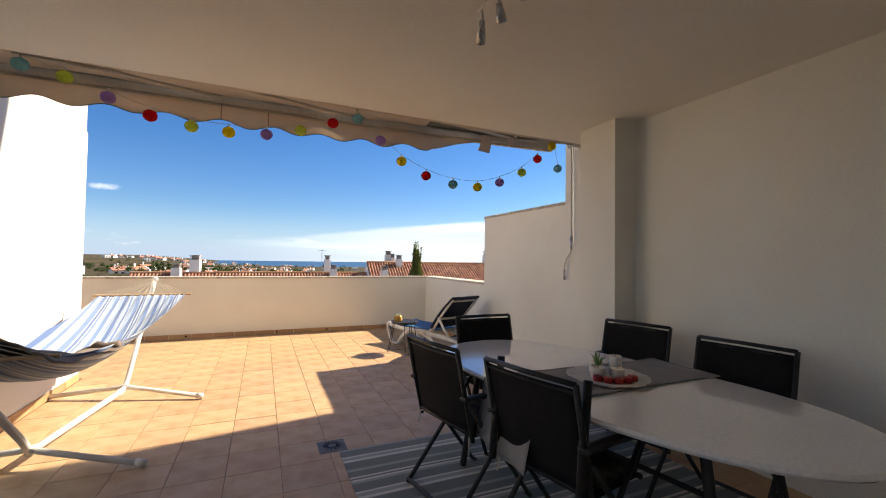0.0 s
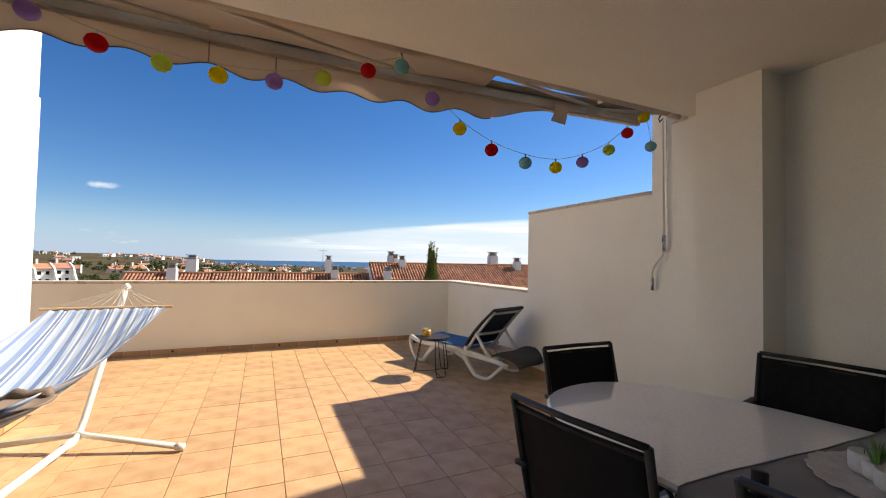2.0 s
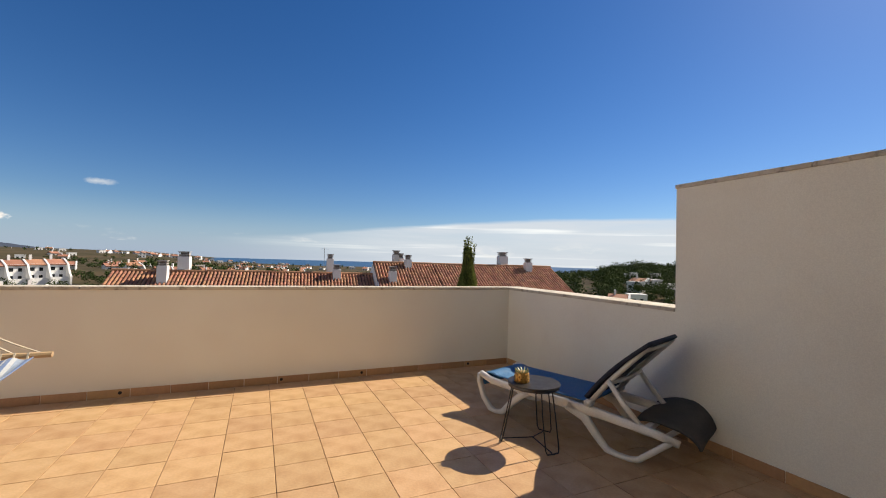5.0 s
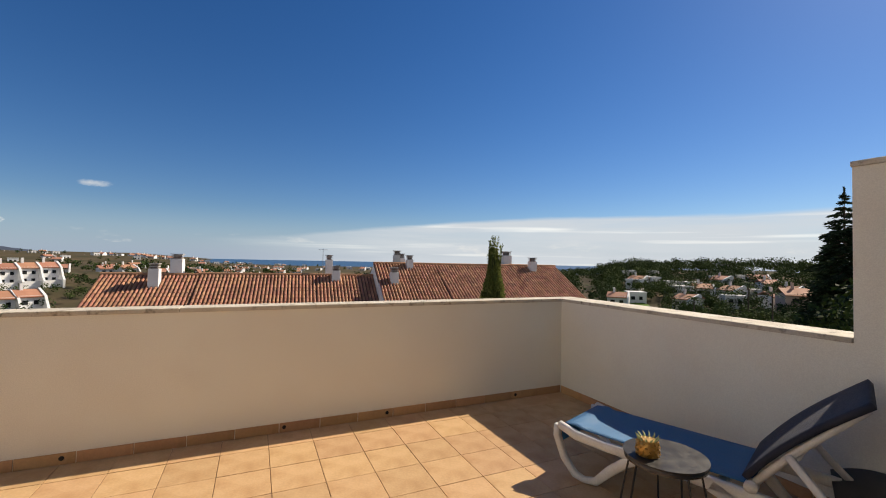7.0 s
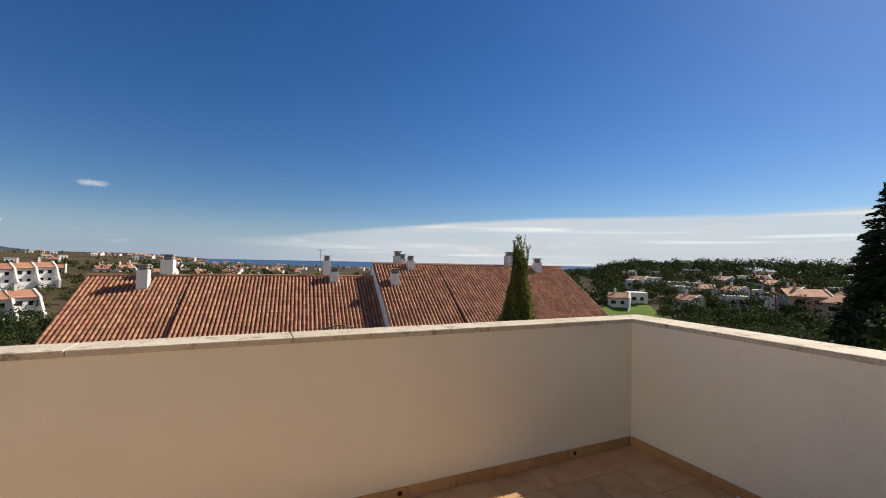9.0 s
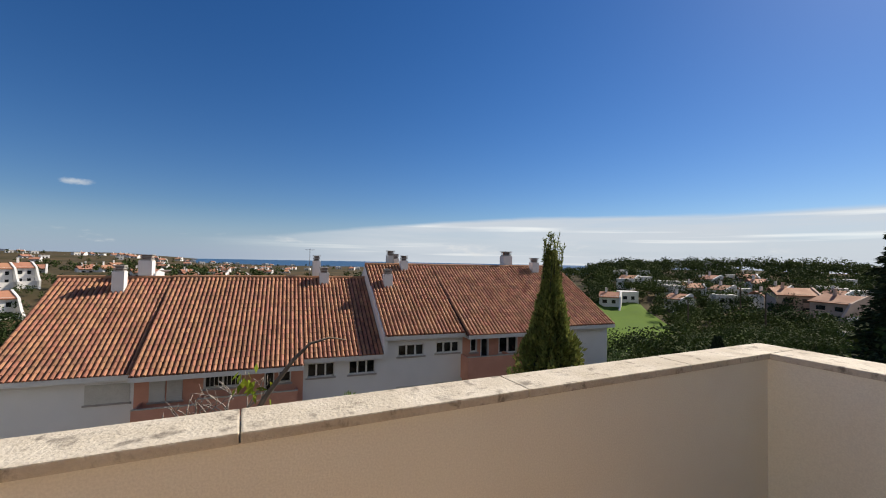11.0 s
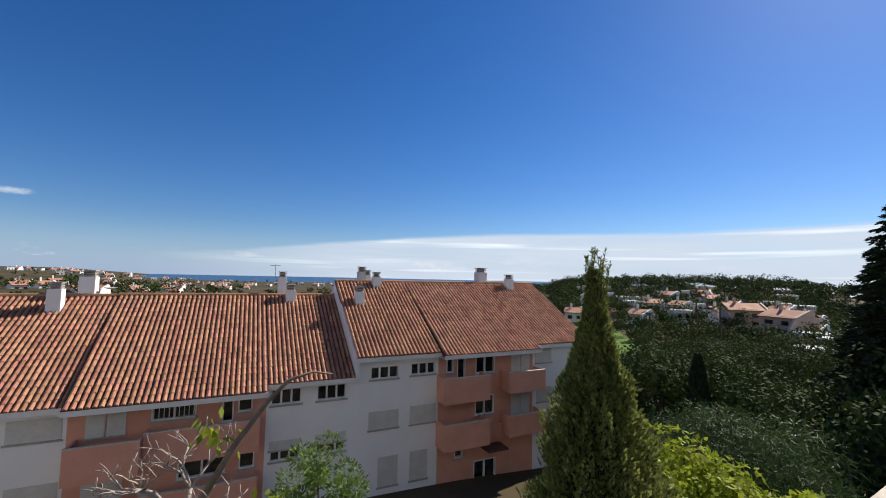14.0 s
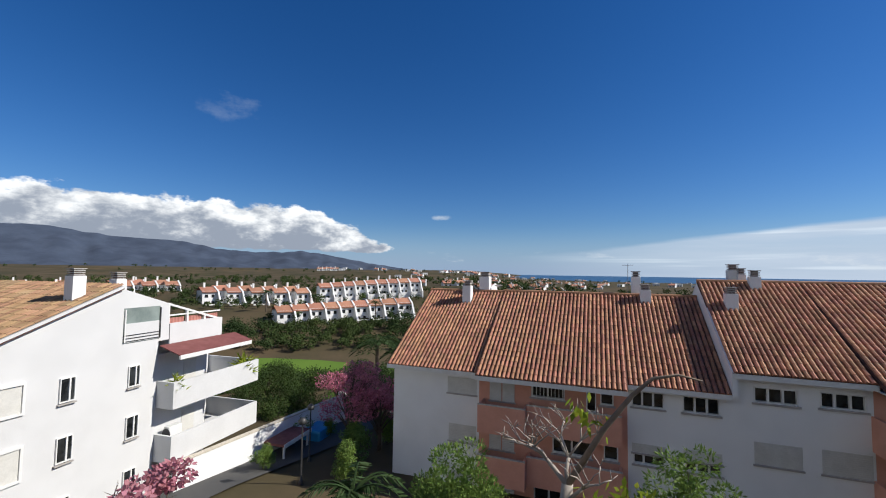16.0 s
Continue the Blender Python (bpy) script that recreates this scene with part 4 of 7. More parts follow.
M_ROOF_TILE = mat("terracotta_roof_tile", (0.42, 0.195, 0.115), (0.33, 0.145, 0.085), 1.0, 0.8, 0.4, 20, island=0.22, stain=(0.20, 0.11, 0.075), stain_scale=0.7, stain_amount=0.55)
M_ROOF_OLD = mat("old_brown_roof_tile", (0.36, 0.22, 0.12), (0.26, 0.15, 0.08), 1.2, 0.85, 0.4, 20, island=0.25, stain=(0.40, 0.30, 0.18), stain_scale=0.6, stain_amount=0.5)
M_ROOF_BED = mat("dark_roof_bed", (0.13, 0.06, 0.04), (0.09, 0.04, 0.03), 2.0, 0.9, 0.2, 30)
M_RENDER = mat("white_house_render", (0.82, 0.82, 0.81), (0.78, 0.78, 0.77), 0.8, 0.85, 0.3, 30, stain=(0.72, 0.71, 0.69), stain_scale=0.35, stain_amount=0.4)
M_SALMON = mat("salmon_house_render", (0.69, 0.345, 0.245), (0.62, 0.30, 0.21), 0.9, 0.85, 0.3, 30, stain=(0.46, 0.22, 0.155), stain_scale=0.5, stain_amount=0.4)
M_PINKHOUSE = mat("pale_pink_render", (0.56, 0.42, 0.34), (0.5, 0.37, 0.3), 0.4, 0.85, 0.2, 10)
M_SHUTTER = mat("pale_roller_shutter", (0.62, 0.61, 0.57), (0.56, 0.55, 0.51), 2, 0.6, 0.3, 20)
M_FRAME = mat("white_window_frame", (0.76, 0.76, 0.74), (0.7, 0.7, 0.68), 3, 0.4, 0.05)
M_STONE = mat("grey_sill", (0.42, 0.39, 0.36), (0.34, 0.32, 0.30), 3, 0.8, 0.3)
M_IRON = mat("dark_iron", (0.03, 0.03, 0.032), (0.05, 0.05, 0.05), 8, 0.5, 0.1)
M_ASPHALT = mat("worn_asphalt", (0.055, 0.055, 0.056), (0.075, 0.073, 0.07), 0.6, 0.9, 0.5, 30)
M_REDCANVAS = mat("red_awning_canvas", (0.20, 0.065, 0.06), (0.16, 0.05, 0.045), 2, 0.85, 0.3, 60)
M_CURTAIN = mat("pink_curtain", (0.46, 0.20, 0.16), (0.36, 0.15, 0.12), 7, 0.9, 0.2, 40, stretch=(1, 8, 0.3))
M_POOL = mat("turquoise_cover", (0.02, 0.25, 0.55), (0.03, 0.32, 0.62), 1.5, 0.4, 0.2)
M_POND = mat("still_pond", (0.03, 0.06, 0.06), (0.04, 0.08, 0.07), 0.2, 0.06, 0.02)


def window_glass():
    m = bpy.data.materials.new("dark_window_glass")
    m.use_nodes = True
    p = m.node_tree.nodes["Principled BSDF"]
    g = Graph(m.node_tree)
    g.put(p, "Base Color", g.mix(g.ramp(g.noise(g.coords("Object"), 1.5), 0.35, 0.65), (0.008, 0.009, 0.010), (0.035, 0.038, 0.04)))
    p.inputs["Roughness"].default_value = 0.06
    return m


M_GLASS = window_glass()
EYE = Vector((0.6, 8.3, 1.56))


def lerp_table(table, v):
    for (a, b), (c, d) in zip(table, table[1:]):
        if v <= c:
            k = (v - a) / (c - a)
            return b + (d - b) * k * k * (3 - 2 * k) if k > 0 else b
    return table[-1][1]


NEAR = [(0, -9.0), (10, -9.4), (22, -10.7), (34, -11.6)]
LEFT = NEAR + [(55, -13.5), (78, -19), (98, -22), (118, -21), (140, -18.5), (175, -15.4), (215, -11.4), (260, -8.2), (420, -7), (720, 2), (1000, -10), (1700, -14), (2600, -6), (3300, 10), (5200, 20)]
MID = NEAR + [(60, -14), (150, -17), (400, -15), (900, -15), (1150, -22), (1400, -40), (2000, -58), (5200, -58)]
RIGHT = NEAR + [(50, -12.5), (75, -16), (100, -17.5), (150, -15.5), (190, -11), (240, -5.5), (300, -1.8), (380, -5), (600, -30), (900, -58), (5200, -58)]


def land(x, y):
    dx, dy = x - EYE.x, y - EYE.y
    r, a = math.hypot(dx, dy), math.degrees(math.atan2(-dx, dy))       # a: degrees to the left of +y
    if abs(a) > 110:
        a = math.copysign(110, a)
    wl = min(max((a + 2) / 14, 0), 1)
    wr = min(max((-a - 34) / 16, 0), 1)
    z = lerp_table(LEFT, r) * wl + lerp_table(RIGHT, r) * wr + lerp_table(MID, r) * (1 - wl - wr)
    z -= 8 * min(max((-a - 71) / 8, 0), 1) * min(max((r - 120) / 120, 0), 1)
    k = min(max((r - 60) / 200, 0), 1)
    bump = noise.noise(Vector((x * 0.006, y * 0.006, 0.3))) * 4.5 * k + noise.noise(Vector((x * 0.02, y * 0.02, 4))) * 1.3 * k
    if r > 1000:
        bump *= 1.3
    if z < -50:
        bump = 0
    return z + bump


def terrain():
    bm = bmesh.new()
    radii = [0.0]
    while radii[-1] < 4900:
        radii.append(radii[-1] * 1.06 + 2.0)
    n = 220
    centre = bm.verts.new((EYE.x, EYE.y, land(EYE.x, EYE.y)))
    prev = None
    for r in radii[1:]:
        ring = []
        for k in range(n):
            a = 2 * math.pi * k / n
            x, y = EYE.x + r * math.sin(a), EYE.y + r * math.cos(a)
            ring.append(bm.verts.new((x, y, land(x, y))))
        for k in range(n):
            if prev is None:
                bm.faces.new((centre, ring[(k + 1) % n], ring[k]))
            else:
                bm.faces.new((prev[k], prev[(k + 1) % n], ring[(k + 1) % n], ring[k]))
        prev = ring
    structure("ground", bm, M_LAND, "rolling scrub-covered ground reaching the coast", "ground", True)
    bm = bmesh.new()
    bmesh.ops.create_grid(bm, x_segments=2, y_segments=2, size=4950)
    bmesh.ops.translate(bm, verts=bm.verts, vec=(0, 0, -22))
    structure("water", bm, M_SEA, "calm blue sea out to the horizon", "sea")


terrain()


def at_bearing(left_deg, r):
    a = math.radians(left_deg)
    return EYE.x - r * math.sin(a), EYE.y + r * math.cos(a)


def fairway(name, pts, material, label, lift=0.25):
    """A smooth patch on the land between a left and a right bank: rows of (bearing, near, far)."""
    bm = bmesh.new()
    rows = []
    for b, r0, r1 in pts:
        row = []
        for k in range(9):
            x, y = at_bearing(b, r0 + (r1 - r0) * k / 8)
            row.append(bm.verts.new((x, y, land(x, y) + lift)))
        rows.append(row)
    for p, q in zip(rows, rows[1:]):
        for k in range(8):
            bm.faces.new((p[k], p[k + 1], q[k + 1], q[k]))
    bm.normal_update()
    structure(name, bm, material, label, "grass", True)


fairway("fairway_left", [(70, 84, 118), (60, 86, 118), (50, 86, 117), (44, 86, 116), (38, 88, 112), (32, 88, 108), (27, 88, 104), (22, 90, 100), (14, 90, 98)], M_GRASS, "bright mown golf fairway in the valley", 0.5)
fairway("fairway_right", [(-46, 100, 150), (-48, 95, 190), (-50.5, 92, 200), (-53, 92, 160), (-55.5, 95, 132), (-57, 100, 116)], M_GRASS, "bright mown golf fairway between the trees", 0.5)
fairway("pond", [(40, 80, 84.5), (34, 80, 85), (29, 80, 85), (25, 80, 84)], M_POND, "dark still pond beside the golf course", 0.6)
fairway("road", [(64, 22, 30), (52, 24, 32), (42, 27, 33.5), (34, 30, 35.5), (28, 33, 38), (22, 38, 42)], M_ASPHALT, "narrow asphalt lane between the white buildings", 0.12)


def mountains():
    bm = bmesh.new()
    ridge = [(92, 3.6), (82, 4.0), (74, 3.7), (66, 3.9), (60.3, 4.2), (57, 3.7), (54.5, 3.4), (50, 3.3), (47.6, 3.1), (45, 2.5), (43.5, 2.35), (40, 2.2), (37, 2.3), (34.8, 2.5), (32, 2.15), (29, 1.6), (25, 0.9), (21, 0.35), (16, -0.3), (10, -0.9)]
    fine = []
    for (a, e), (b, f) in zip(ridge, ridge[1:]):
        for k in range(8):
            fine.append((a + (b - a) * k / 8, e + (f - e) * k / 8 + 0.12 * noise.noise(Vector(((a + (b - a) * k / 8) * 0.9, 0, 0)))))
    prev = None
    for a, e in fine:
        col = []
        for k in range(13):
            r = 3200 + 1400 * k / 12
            s = (k / 12) ** 1.4
            x, y = at_bearing(a, r)
            z = 1.5 + s * math.tan(math.radians(e)) * r - (1 - s) * 45 + 46 * s * (1 - s) * 4 * noise.noise(Vector((a * 0.5, k * 0.45, 2)))
            col.append(bm.verts.new((x, y, z)))
        if prev:
            for k in range(12):
                bm.faces.new((prev[k], prev[k + 1], col[k + 1], col[k]))
        prev = col
    structure("mountains", bm, M_MOUNT, "mountain range with distance haze painted in as blue, under heaped cloud", "mountain", True)


mountains()

# ---------------------------------------------------------------- apartment house across the garden
HOUSE = Matrix.Translation((9.4, 31.0, 0)) @ Matrix.Rotation(radians(-5), 4, "Z")     # local x along the front, -y towards the terrace


def roof_tiles(bm, x0, x1, y0, z0, y1, z1, pitch=0.245, length=0.44):
    """Half-round cover tiles, each its own island, from the eave (y0, z0) up to the ridge (y1, z1)."""
    slope = Vector((0, y1 - y0, z1 - z0))
    run = slope.length
    d = slope.normalized()
    up = Vector((0, -d.z, d.y))
    n, rows = max(1, round((x1 - x0) / pitch)), max(1, round(run / length))
    w, ln = (x1 - x0) / n, run / rows
    rnd = random.Random(int(x0 * 100) + 7)
    arc = [(math.cos(a), math.sin(a)) for a in (math.pi * k / 4 for k in range(5))]
    for i in range(n):
        xc = x0 + (i + 0.5) * w
        for j in range(rows):
            a = Vector((xc + rnd.uniform(-0.008, 0.008), y0, z0)) + d * (j * ln - 0.03)
            b = a + d * (ln + 0.05)
            lo, hi = [], []
            for c, s in arc:
                lo.append(bm.verts.new(a + Vector((c * w * 0.40, 0, 0)) + up * (s * 0.105 + 0.020 + rnd.uniform(0, 0.006))))
                hi.append(bm.verts.new(b + Vector((c * w * 0.33, 0, 0)) + up * (s * 0.095 + 0.008)))
            for k in range(4):
                bm.faces.new((lo[k], lo[k + 1], hi[k + 1], hi[k]))
            bm.faces.new(lo[::-1])
    return bm


def pane_window(parent, x0, x1, z0, z1, y, n=3, sill=True, deep=0.12, bars=0):
    """A recessed window: frame, mullions, dark panes and a sill."""
    wdw = part("window", box(x0, y + deep, z0, x1, y + deep + 0.02, z1), M_GLASS, parent, "dark recessed window with white frame")
    fr = bmesh.new()
    for a in ((x0, z0, x1, z0 + 0.06), (x0, z1 - 0.06, x1, z1), (x0, z0, x0 + 0.06, z1), (x1 - 0.06, z0, x1, z1)):
        add_box(fr, a[0], y - 0.03, a[1], a[2], y + deep, a[3])
    for k in range(1, n):
        xm = x0 + (x1 - x0) * k / n
        add_box(fr, xm - 0.045, y + 0.02, z0 + 0.06, xm + 0.045, y + deep, z1 - 0.06)
    part("frame", fr, M_FRAME, wdw)
    if sill:
        part("sill", box(x0 - 0.08, y - 0.09, z0 - 0.09, x1 + 0.08, y + 0.02, z0 - 0.005), M_STONE, wdw)
    for k in range(bars):
        xb = x0 + (x1 - x0) * (k + 0.5) / bars
        part("bar", box(xb - 0.016, y - 0.07, z0 - 0.02, xb + 0.016, y - 0.04, z1 + 0.02), M_FRAME, wdw)
    return wdw


def shutter(parent, x0, x1, z0, z1, y):
    """A closed roller shutter of slats in a shallow recess with a sill."""
    s = part("shutter", box(x0, y - 0.012, z0, x1, y + 0.01, z1), M_SHUTTER, parent, "closed pale roller shutter")
    k, h = max(4, int((z1 - z0) / 0.085)), 0
    sl = bmesh.new()
    for i in range(k):
        a = z0 + (z1 - z0) * i / k
        add_box(sl, x0 + 0.03, y - 0.026, a + 0.006, x1 - 0.03, y - 0.012, a + (z1 - z0) / k - 0.006)
    part("slats", sl, M_SHUTTER, s)
    part("sill", box(x0 - 0.06, y - 0.08, z0 - 0.08, x1 + 0.06, y + 0.01, z0 - 0.004), M_STONE, s)


def balcony(parent, x0, x1, y0, y1, z0, z1, material, lip=True):
    """A solid parapet box with floor, open at the house side."""
    bm = bmesh.new()
    t = 0.12
    add_box(bm, x0, y0, z0, x1, y0 + t, z1)
    add_box(bm, x0, y0 + t, z0, x0 + t, y1, z1)
    add_box(bm, x1 - t, y0 + t, z0, x1, y1, z1)
    add_box(bm, x0 + t, y0 + t, z0, x1 - t, y1, z0 + 0.22)
    b = part("balcony", bm, material, parent, "projecting balcony with solid parapet")
    part("rail_cap", box(x0 - 0.02, y0 - 0.02, z1 + 0.001, x1 + 0.02, y0 + t + 0.02, z1 + 0.045), M_COPING, b)
    return b


def chimney(parent, x, y, z0, z1, w=0.55, pots=True):
    c = part("chimney", box(x - w / 2, y - w / 2, z0, x + w / 2, y + w / 2, z1 - 0.38, bevel=0.02), M_RENDER, parent, "white chimney with slatted cowl")
    for k in range(3):
        part("cowl_slat", box(x - w * 0.42, y - w * 0.42, z1 - 0.36 + 0.11 * k, x + w * 0.42, y + w * 0.42, z1 - 0.30 + 0.11 * k), M_STONE, c)
    part("cowl_cap", box(x - w * 0.5, y - w * 0.5, z1 - 0.045, x + w * 0.5, y + w * 0.5, z1), M_STONE, c)
    part("flue", box(x - w * 0.28, y - w * 0.28, z1 - 0.38, x + w * 0.28, y + w * 0.28, z1 - 0.05), M_ROOF_BED, c)


def house_wall(parent, x0, x1, y0, z0, z1, holes, material, depth=0.3):
    """A front wall with openings cut through: holes are (x0, x1, z0, z1)."""
    xs = sorted({x0, x1, *[h[0] for h in holes], *[h[1] for h in holes]})
    zs = sorted({z0, z1, *[h[2] for h in holes], *[h[3] for h in holes]})
    bm = bmesh.new()
    for a, b in zip(xs, xs[1:]):
        run = None
        for c, d in zip(zs, zs[1:]):
            mx, mz = (a + b) / 2, (c + d) / 2
            solid = not any(h[0] < mx < h[1] and h[2] < mz < h[3] for h in holes)
            if solid:
                run = (run[0], d) if run else (c, d)
            if (not solid or d == zs[-1]) and run:
                add_box(bm, a, y0, run[0], b, y0 + depth, run[1])
                run = None
    bmesh.ops.remove_doubles(bm, verts=bm.verts, dist=0.0005)
    return part("front_wall", bm, material, parent)


def apartment_house():
    t = tag_thing("apartment_house", "white and salmon apartment house with terracotta tiled roofs", "house", HOUSE)
    G, RUN = -12.2, 6.6
    # blocks: x0, x1, front y, eave z, ridge z, material
    blocks = [(-18.9, -13.35, 0.0, -4.14, 0.10, M_RENDER), (-13.35, -5.45, 0.0, -4.05, 0.12, M_SALMON), (-5.45, -0.95, 0.0, -3.95, 0.14, M_RENDER),
              (-0.95, 4.30, 0.0, -2.93, 1.12, M_RENDER), (4.30, 11.55, 0.0, -2.90, 1.14, M_SALMON), (11.55, 16.2, 0.0, -2.83, 1.14, M_RENDER)]
    wins = {0: [], 1: [(-10.35, -8.55, -5.30, -4.42, 2, 9), (-7.45, -6.95, -5.75, -4.42, 1, 0), (-6.75, -6.1, -5.30, -4.42, 1, 0), (-9.2, -7.2, -8.15, -7.15, 2, 0), (-6.6, -5.9, -8.1, -7.2, 1, 0), (-10.2, -8.6, -11.0, -10.0, 2, 0)],
            2: [(-5.25, -3.75, -5.18, -4.36, 3, 0), (-2.95, -1.38, -5.18, -4.36, 3, 0), (-5.2, -3.75, -8.02, -7.45, 3, 0), (-2.9, -1.35, -8.0, -7.45, 3, 0)],
            3: [(-0.02, 1.68, -4.33, -3.60, 3, 0), (2.45, 4.08, -4.28, -3.56, 3, 0)],
            4: [(6.95, 8.40, -4.56, -3.32, 2, 0), (6.95, 8.38, -7.18, -5.96, 2, 0), (4.85, 5.35, -4.35, -3.45, 1, 0), (5.6, 6.2, -4.9, -3.35, 1, 0), (5.5, 6.1, -9.6, -8.6, 1, 0), (6.9, 8.55, -11.9, -10.0, 2, 0)],
            5: []}
    for i, (x0, x1, y0, ez, rz, m) in enumerate(blocks):
        holes = [w[:4] for w in wins[i]]
        house_wall(t, x0, x1, y0, G, ez, holes, m)
        part("body", box(x0 + 0.01, y0 + 0.31, G, x1 - 0.01, y0 + 2 * RUN, ez - 0.02), m, t)
        for (a, b, c, d, n, bars) in wins[i]:
            pane_window(t, a, b, c, d, y0, n, True, 0.14, bars)
        over = 0.95 if i in (1, 4) else 0.42
        drop = over * (rz - ez) / RUN
        y_e, z_e = y0 - over, ez - drop * 0.35 + 0.02
        last = i == len(blocks) - 1
        lift = 0.03 * (i % 2)
        bed = bmesh.new()
        a, b = x0 - (0.3 if i == 0 else 0.0), x1 + (0.35 if last else 0.0)
        v = [bed.verts.new(p) for p in ((a, y_e, z_e), (b, y_e, z_e), (b, y0 + RUN, rz), (a, y0 + RUN, rz), (b, y0 + 2 * RUN + 0.4, ez - 0.2), (a, y0 + 2 * RUN + 0.4, ez - 0.2))]
        bed.faces.new((v[0], v[1], v[2], v[3]))
        bed.faces.new((v[3], v[2], v[4], v[5]))
        bed.normal_update()
        bmesh.ops.solidify(bed, geom=bed.faces[:], thickness=0.16)
        rf = part("roof", bed, M_ROOF_BED, t, "pitched terracotta tile roof")
        tagged(part("tiles", roof_tiles(bmesh.new(), a + 0.02, b - 0.02, y_e, z_e + lift, y0 + RUN, rz + lift), M_ROOF_TILE, rf, "weathered terracotta barrel tiles"), kind="stuff")
        part("ridge_cap", tube([(a, y0 + RUN, rz + 0.06 + lift), (b, y0 + RUN, rz + 0.06 + lift)], 0.12, 8), M_ROOF_TILE, rf)
        part("fascia", box(a, y_e - 0.035, z_e - 0.24, b, y_e + 0.05, z_e - 0.005), M_FRAME, rf, "white eave board")
        part("soffit", box(a + 0.02, y_e + 0.052, z_e - 0.23, b - 0.02, y0 - 0.002, z_e - 0.16), M_FRAME, rf)
    # gable step between the two ridges
    st = bmesh.new()
    q = [st.verts.new((-0.96, y, z)) for y, z in ((-0.4, -4.1), (-0.4, -2.95), (RUN, 1.10), (2 * RUN, -3.0), (2 * RUN, -4.2))]
    st.faces.new(q)
    st.normal_update()
    bmesh.ops.solidify(st, geom=st.faces[:], thickness=0.22)
    part("gable_step", st, M_RENDER, t)
    for x in (-19.0, 16.2):
        gb = bmesh.new()
        ez, rz = (-4.2, 0.0) if x < 0 else (-2.95, 1.0)
        q = [gb.verts.new((x, y, z)) for y, z in ((0.0, ez), (RUN, rz), (2 * RUN, ez))]
        gb.faces.new(q)
        gb.normal_update()
        bmesh.ops.solidify(gb, geom=gb.faces[:], thickness=0.2)
        part("gable", gb, M_RENDER, t)
    for a, b, c, d in ((-15.3, -13.5, -5.62, -4.70), (-15.2, -13.5, -8.38, -7.4), (-15.2, -13.5, -11.1, -10.1), (-0.05, 1.76, -7.16, -6.14), (2.46, 4.2, -7.16, -6.1), (0.58, 1.78, -10.4, -8.75),
                       (2.52, 3.67, -10.4, -8.72), (11.75, 13.2, -4.2, -3.25), (11.9, 13.2, -6.9, -5.9), (11.9, 13.2, -9.6, -8.6), (-5.25, -3.72, -7.45, -7.0), (-2.95, -1.33, -7.45, -6.96)):
        shutter(t, a, b, c, d, -0.004)
    for z in (0.0, -2.72, -5.44):
        for a, b in ((-12.75, -12.0), (-12.0, -11.25)):
            shutter(t, a + 0.03, b - 0.03, -5.75 + z, -4.5 + z, -0.012)
        balcony(t, -13.1, -10.5, -1.25, 0.0, -7.2 + z, -5.72 + z, M_SALMON)
        if z > -5:
            balcony(t, -10.48, -5.75, -0.75, 0.0, -7.1 + z, -5.62 + z, M_SALMON)
        if z > -5:
            balcony(t, 4.2, 7.35, -1.2, 0.0, -5.92 + z, -4.42 + z, M_SALMON)
            balcony(t, 8.85, 11.7, -1.2, 0.0, -5.72 + z, -4.42 + z, M_SALMON)
            for a, b in ((9.7, 10.5), (10.5, 11.3)):
                shutter(t, a + 0.03, b - 0.03, -4.75 + z, -3.30 + z, -0.012)
    part("porch_roof", box(7.36, -1.1, -9.2, 8.84, 0.0, -9.08), M_ROOF_BED, t, "dark red porch roof")
    part("link_parapet", box(7.36, -0.32, -8.72, 8.84, -0.2, -7.72), M_SALMON, t, "salmon parapet between the balconies")
    for x, y, z0, z1, w in ((-15.85, 5.6, -1.2, 0.95, 0.62), (-14.87, 7.0, -0.5, 1.62, 0.75), (-4.42, 7.2, -0.4, 1.79, 0.55), (-3.94, 6.2, -0.8, 0.94, 0.62), (1.2, 7.4, 0.2, 2.3, 0.6), (1.55, 7.0, 0.2, 2.05, 0.42),
                            (1.98, 6.2, 0.2, 1.92, 0.55), (0.28, 4.3, -1.4, 0.92, 0.6), (11.56, 7.2, 0.3, 2.5, 0.8), (13.66, 6.0, 0.1, 1.97, 0.62)):
        chimney(t, x, y, z0, z1, w)
    part("aerial", tube([(-4.9, 7.2, 0.1), (-4.9, 7.2, 2.3)], 0.02, 5), M_STEEL, t)
    part("aerial_arm", tube([(-5.25, 7.2, 2.2), (-4.55, 7.2, 2.2)], 0.015, 5), M_STEEL, t)
    part("satellite_dish", lathe([(0.02, 0), (0.2, 0.03), (0.34, 0.12), (0.33, 0.13), (0.19, 0.05), (0.01, 0.02)], 16, (-13.9, 7.2, 0.5)), M_FRAME, t)


apartment_house()

# ---------------------------------------------------------------- white block at the lane


# copy of M_RENDER, its colour greyed to offset direct sun on this block
M_RENDER_BLOCK = mat("white_render_greyed_for_sun", (0.63, 0.632, 0.63), (0.59, 0.592, 0.59), 0.8, 0.85, 0.3, 30, stain=(0.52, 0.515, 0.51), stain_scale=0.35, stain_amount=0.4)


M_PALE_GLASS = mat("pale_green_glazing", (0.16, 0.20, 0.19), (0.26, 0.31, 0.29), 0.8, 0.1, 0.0, 20)


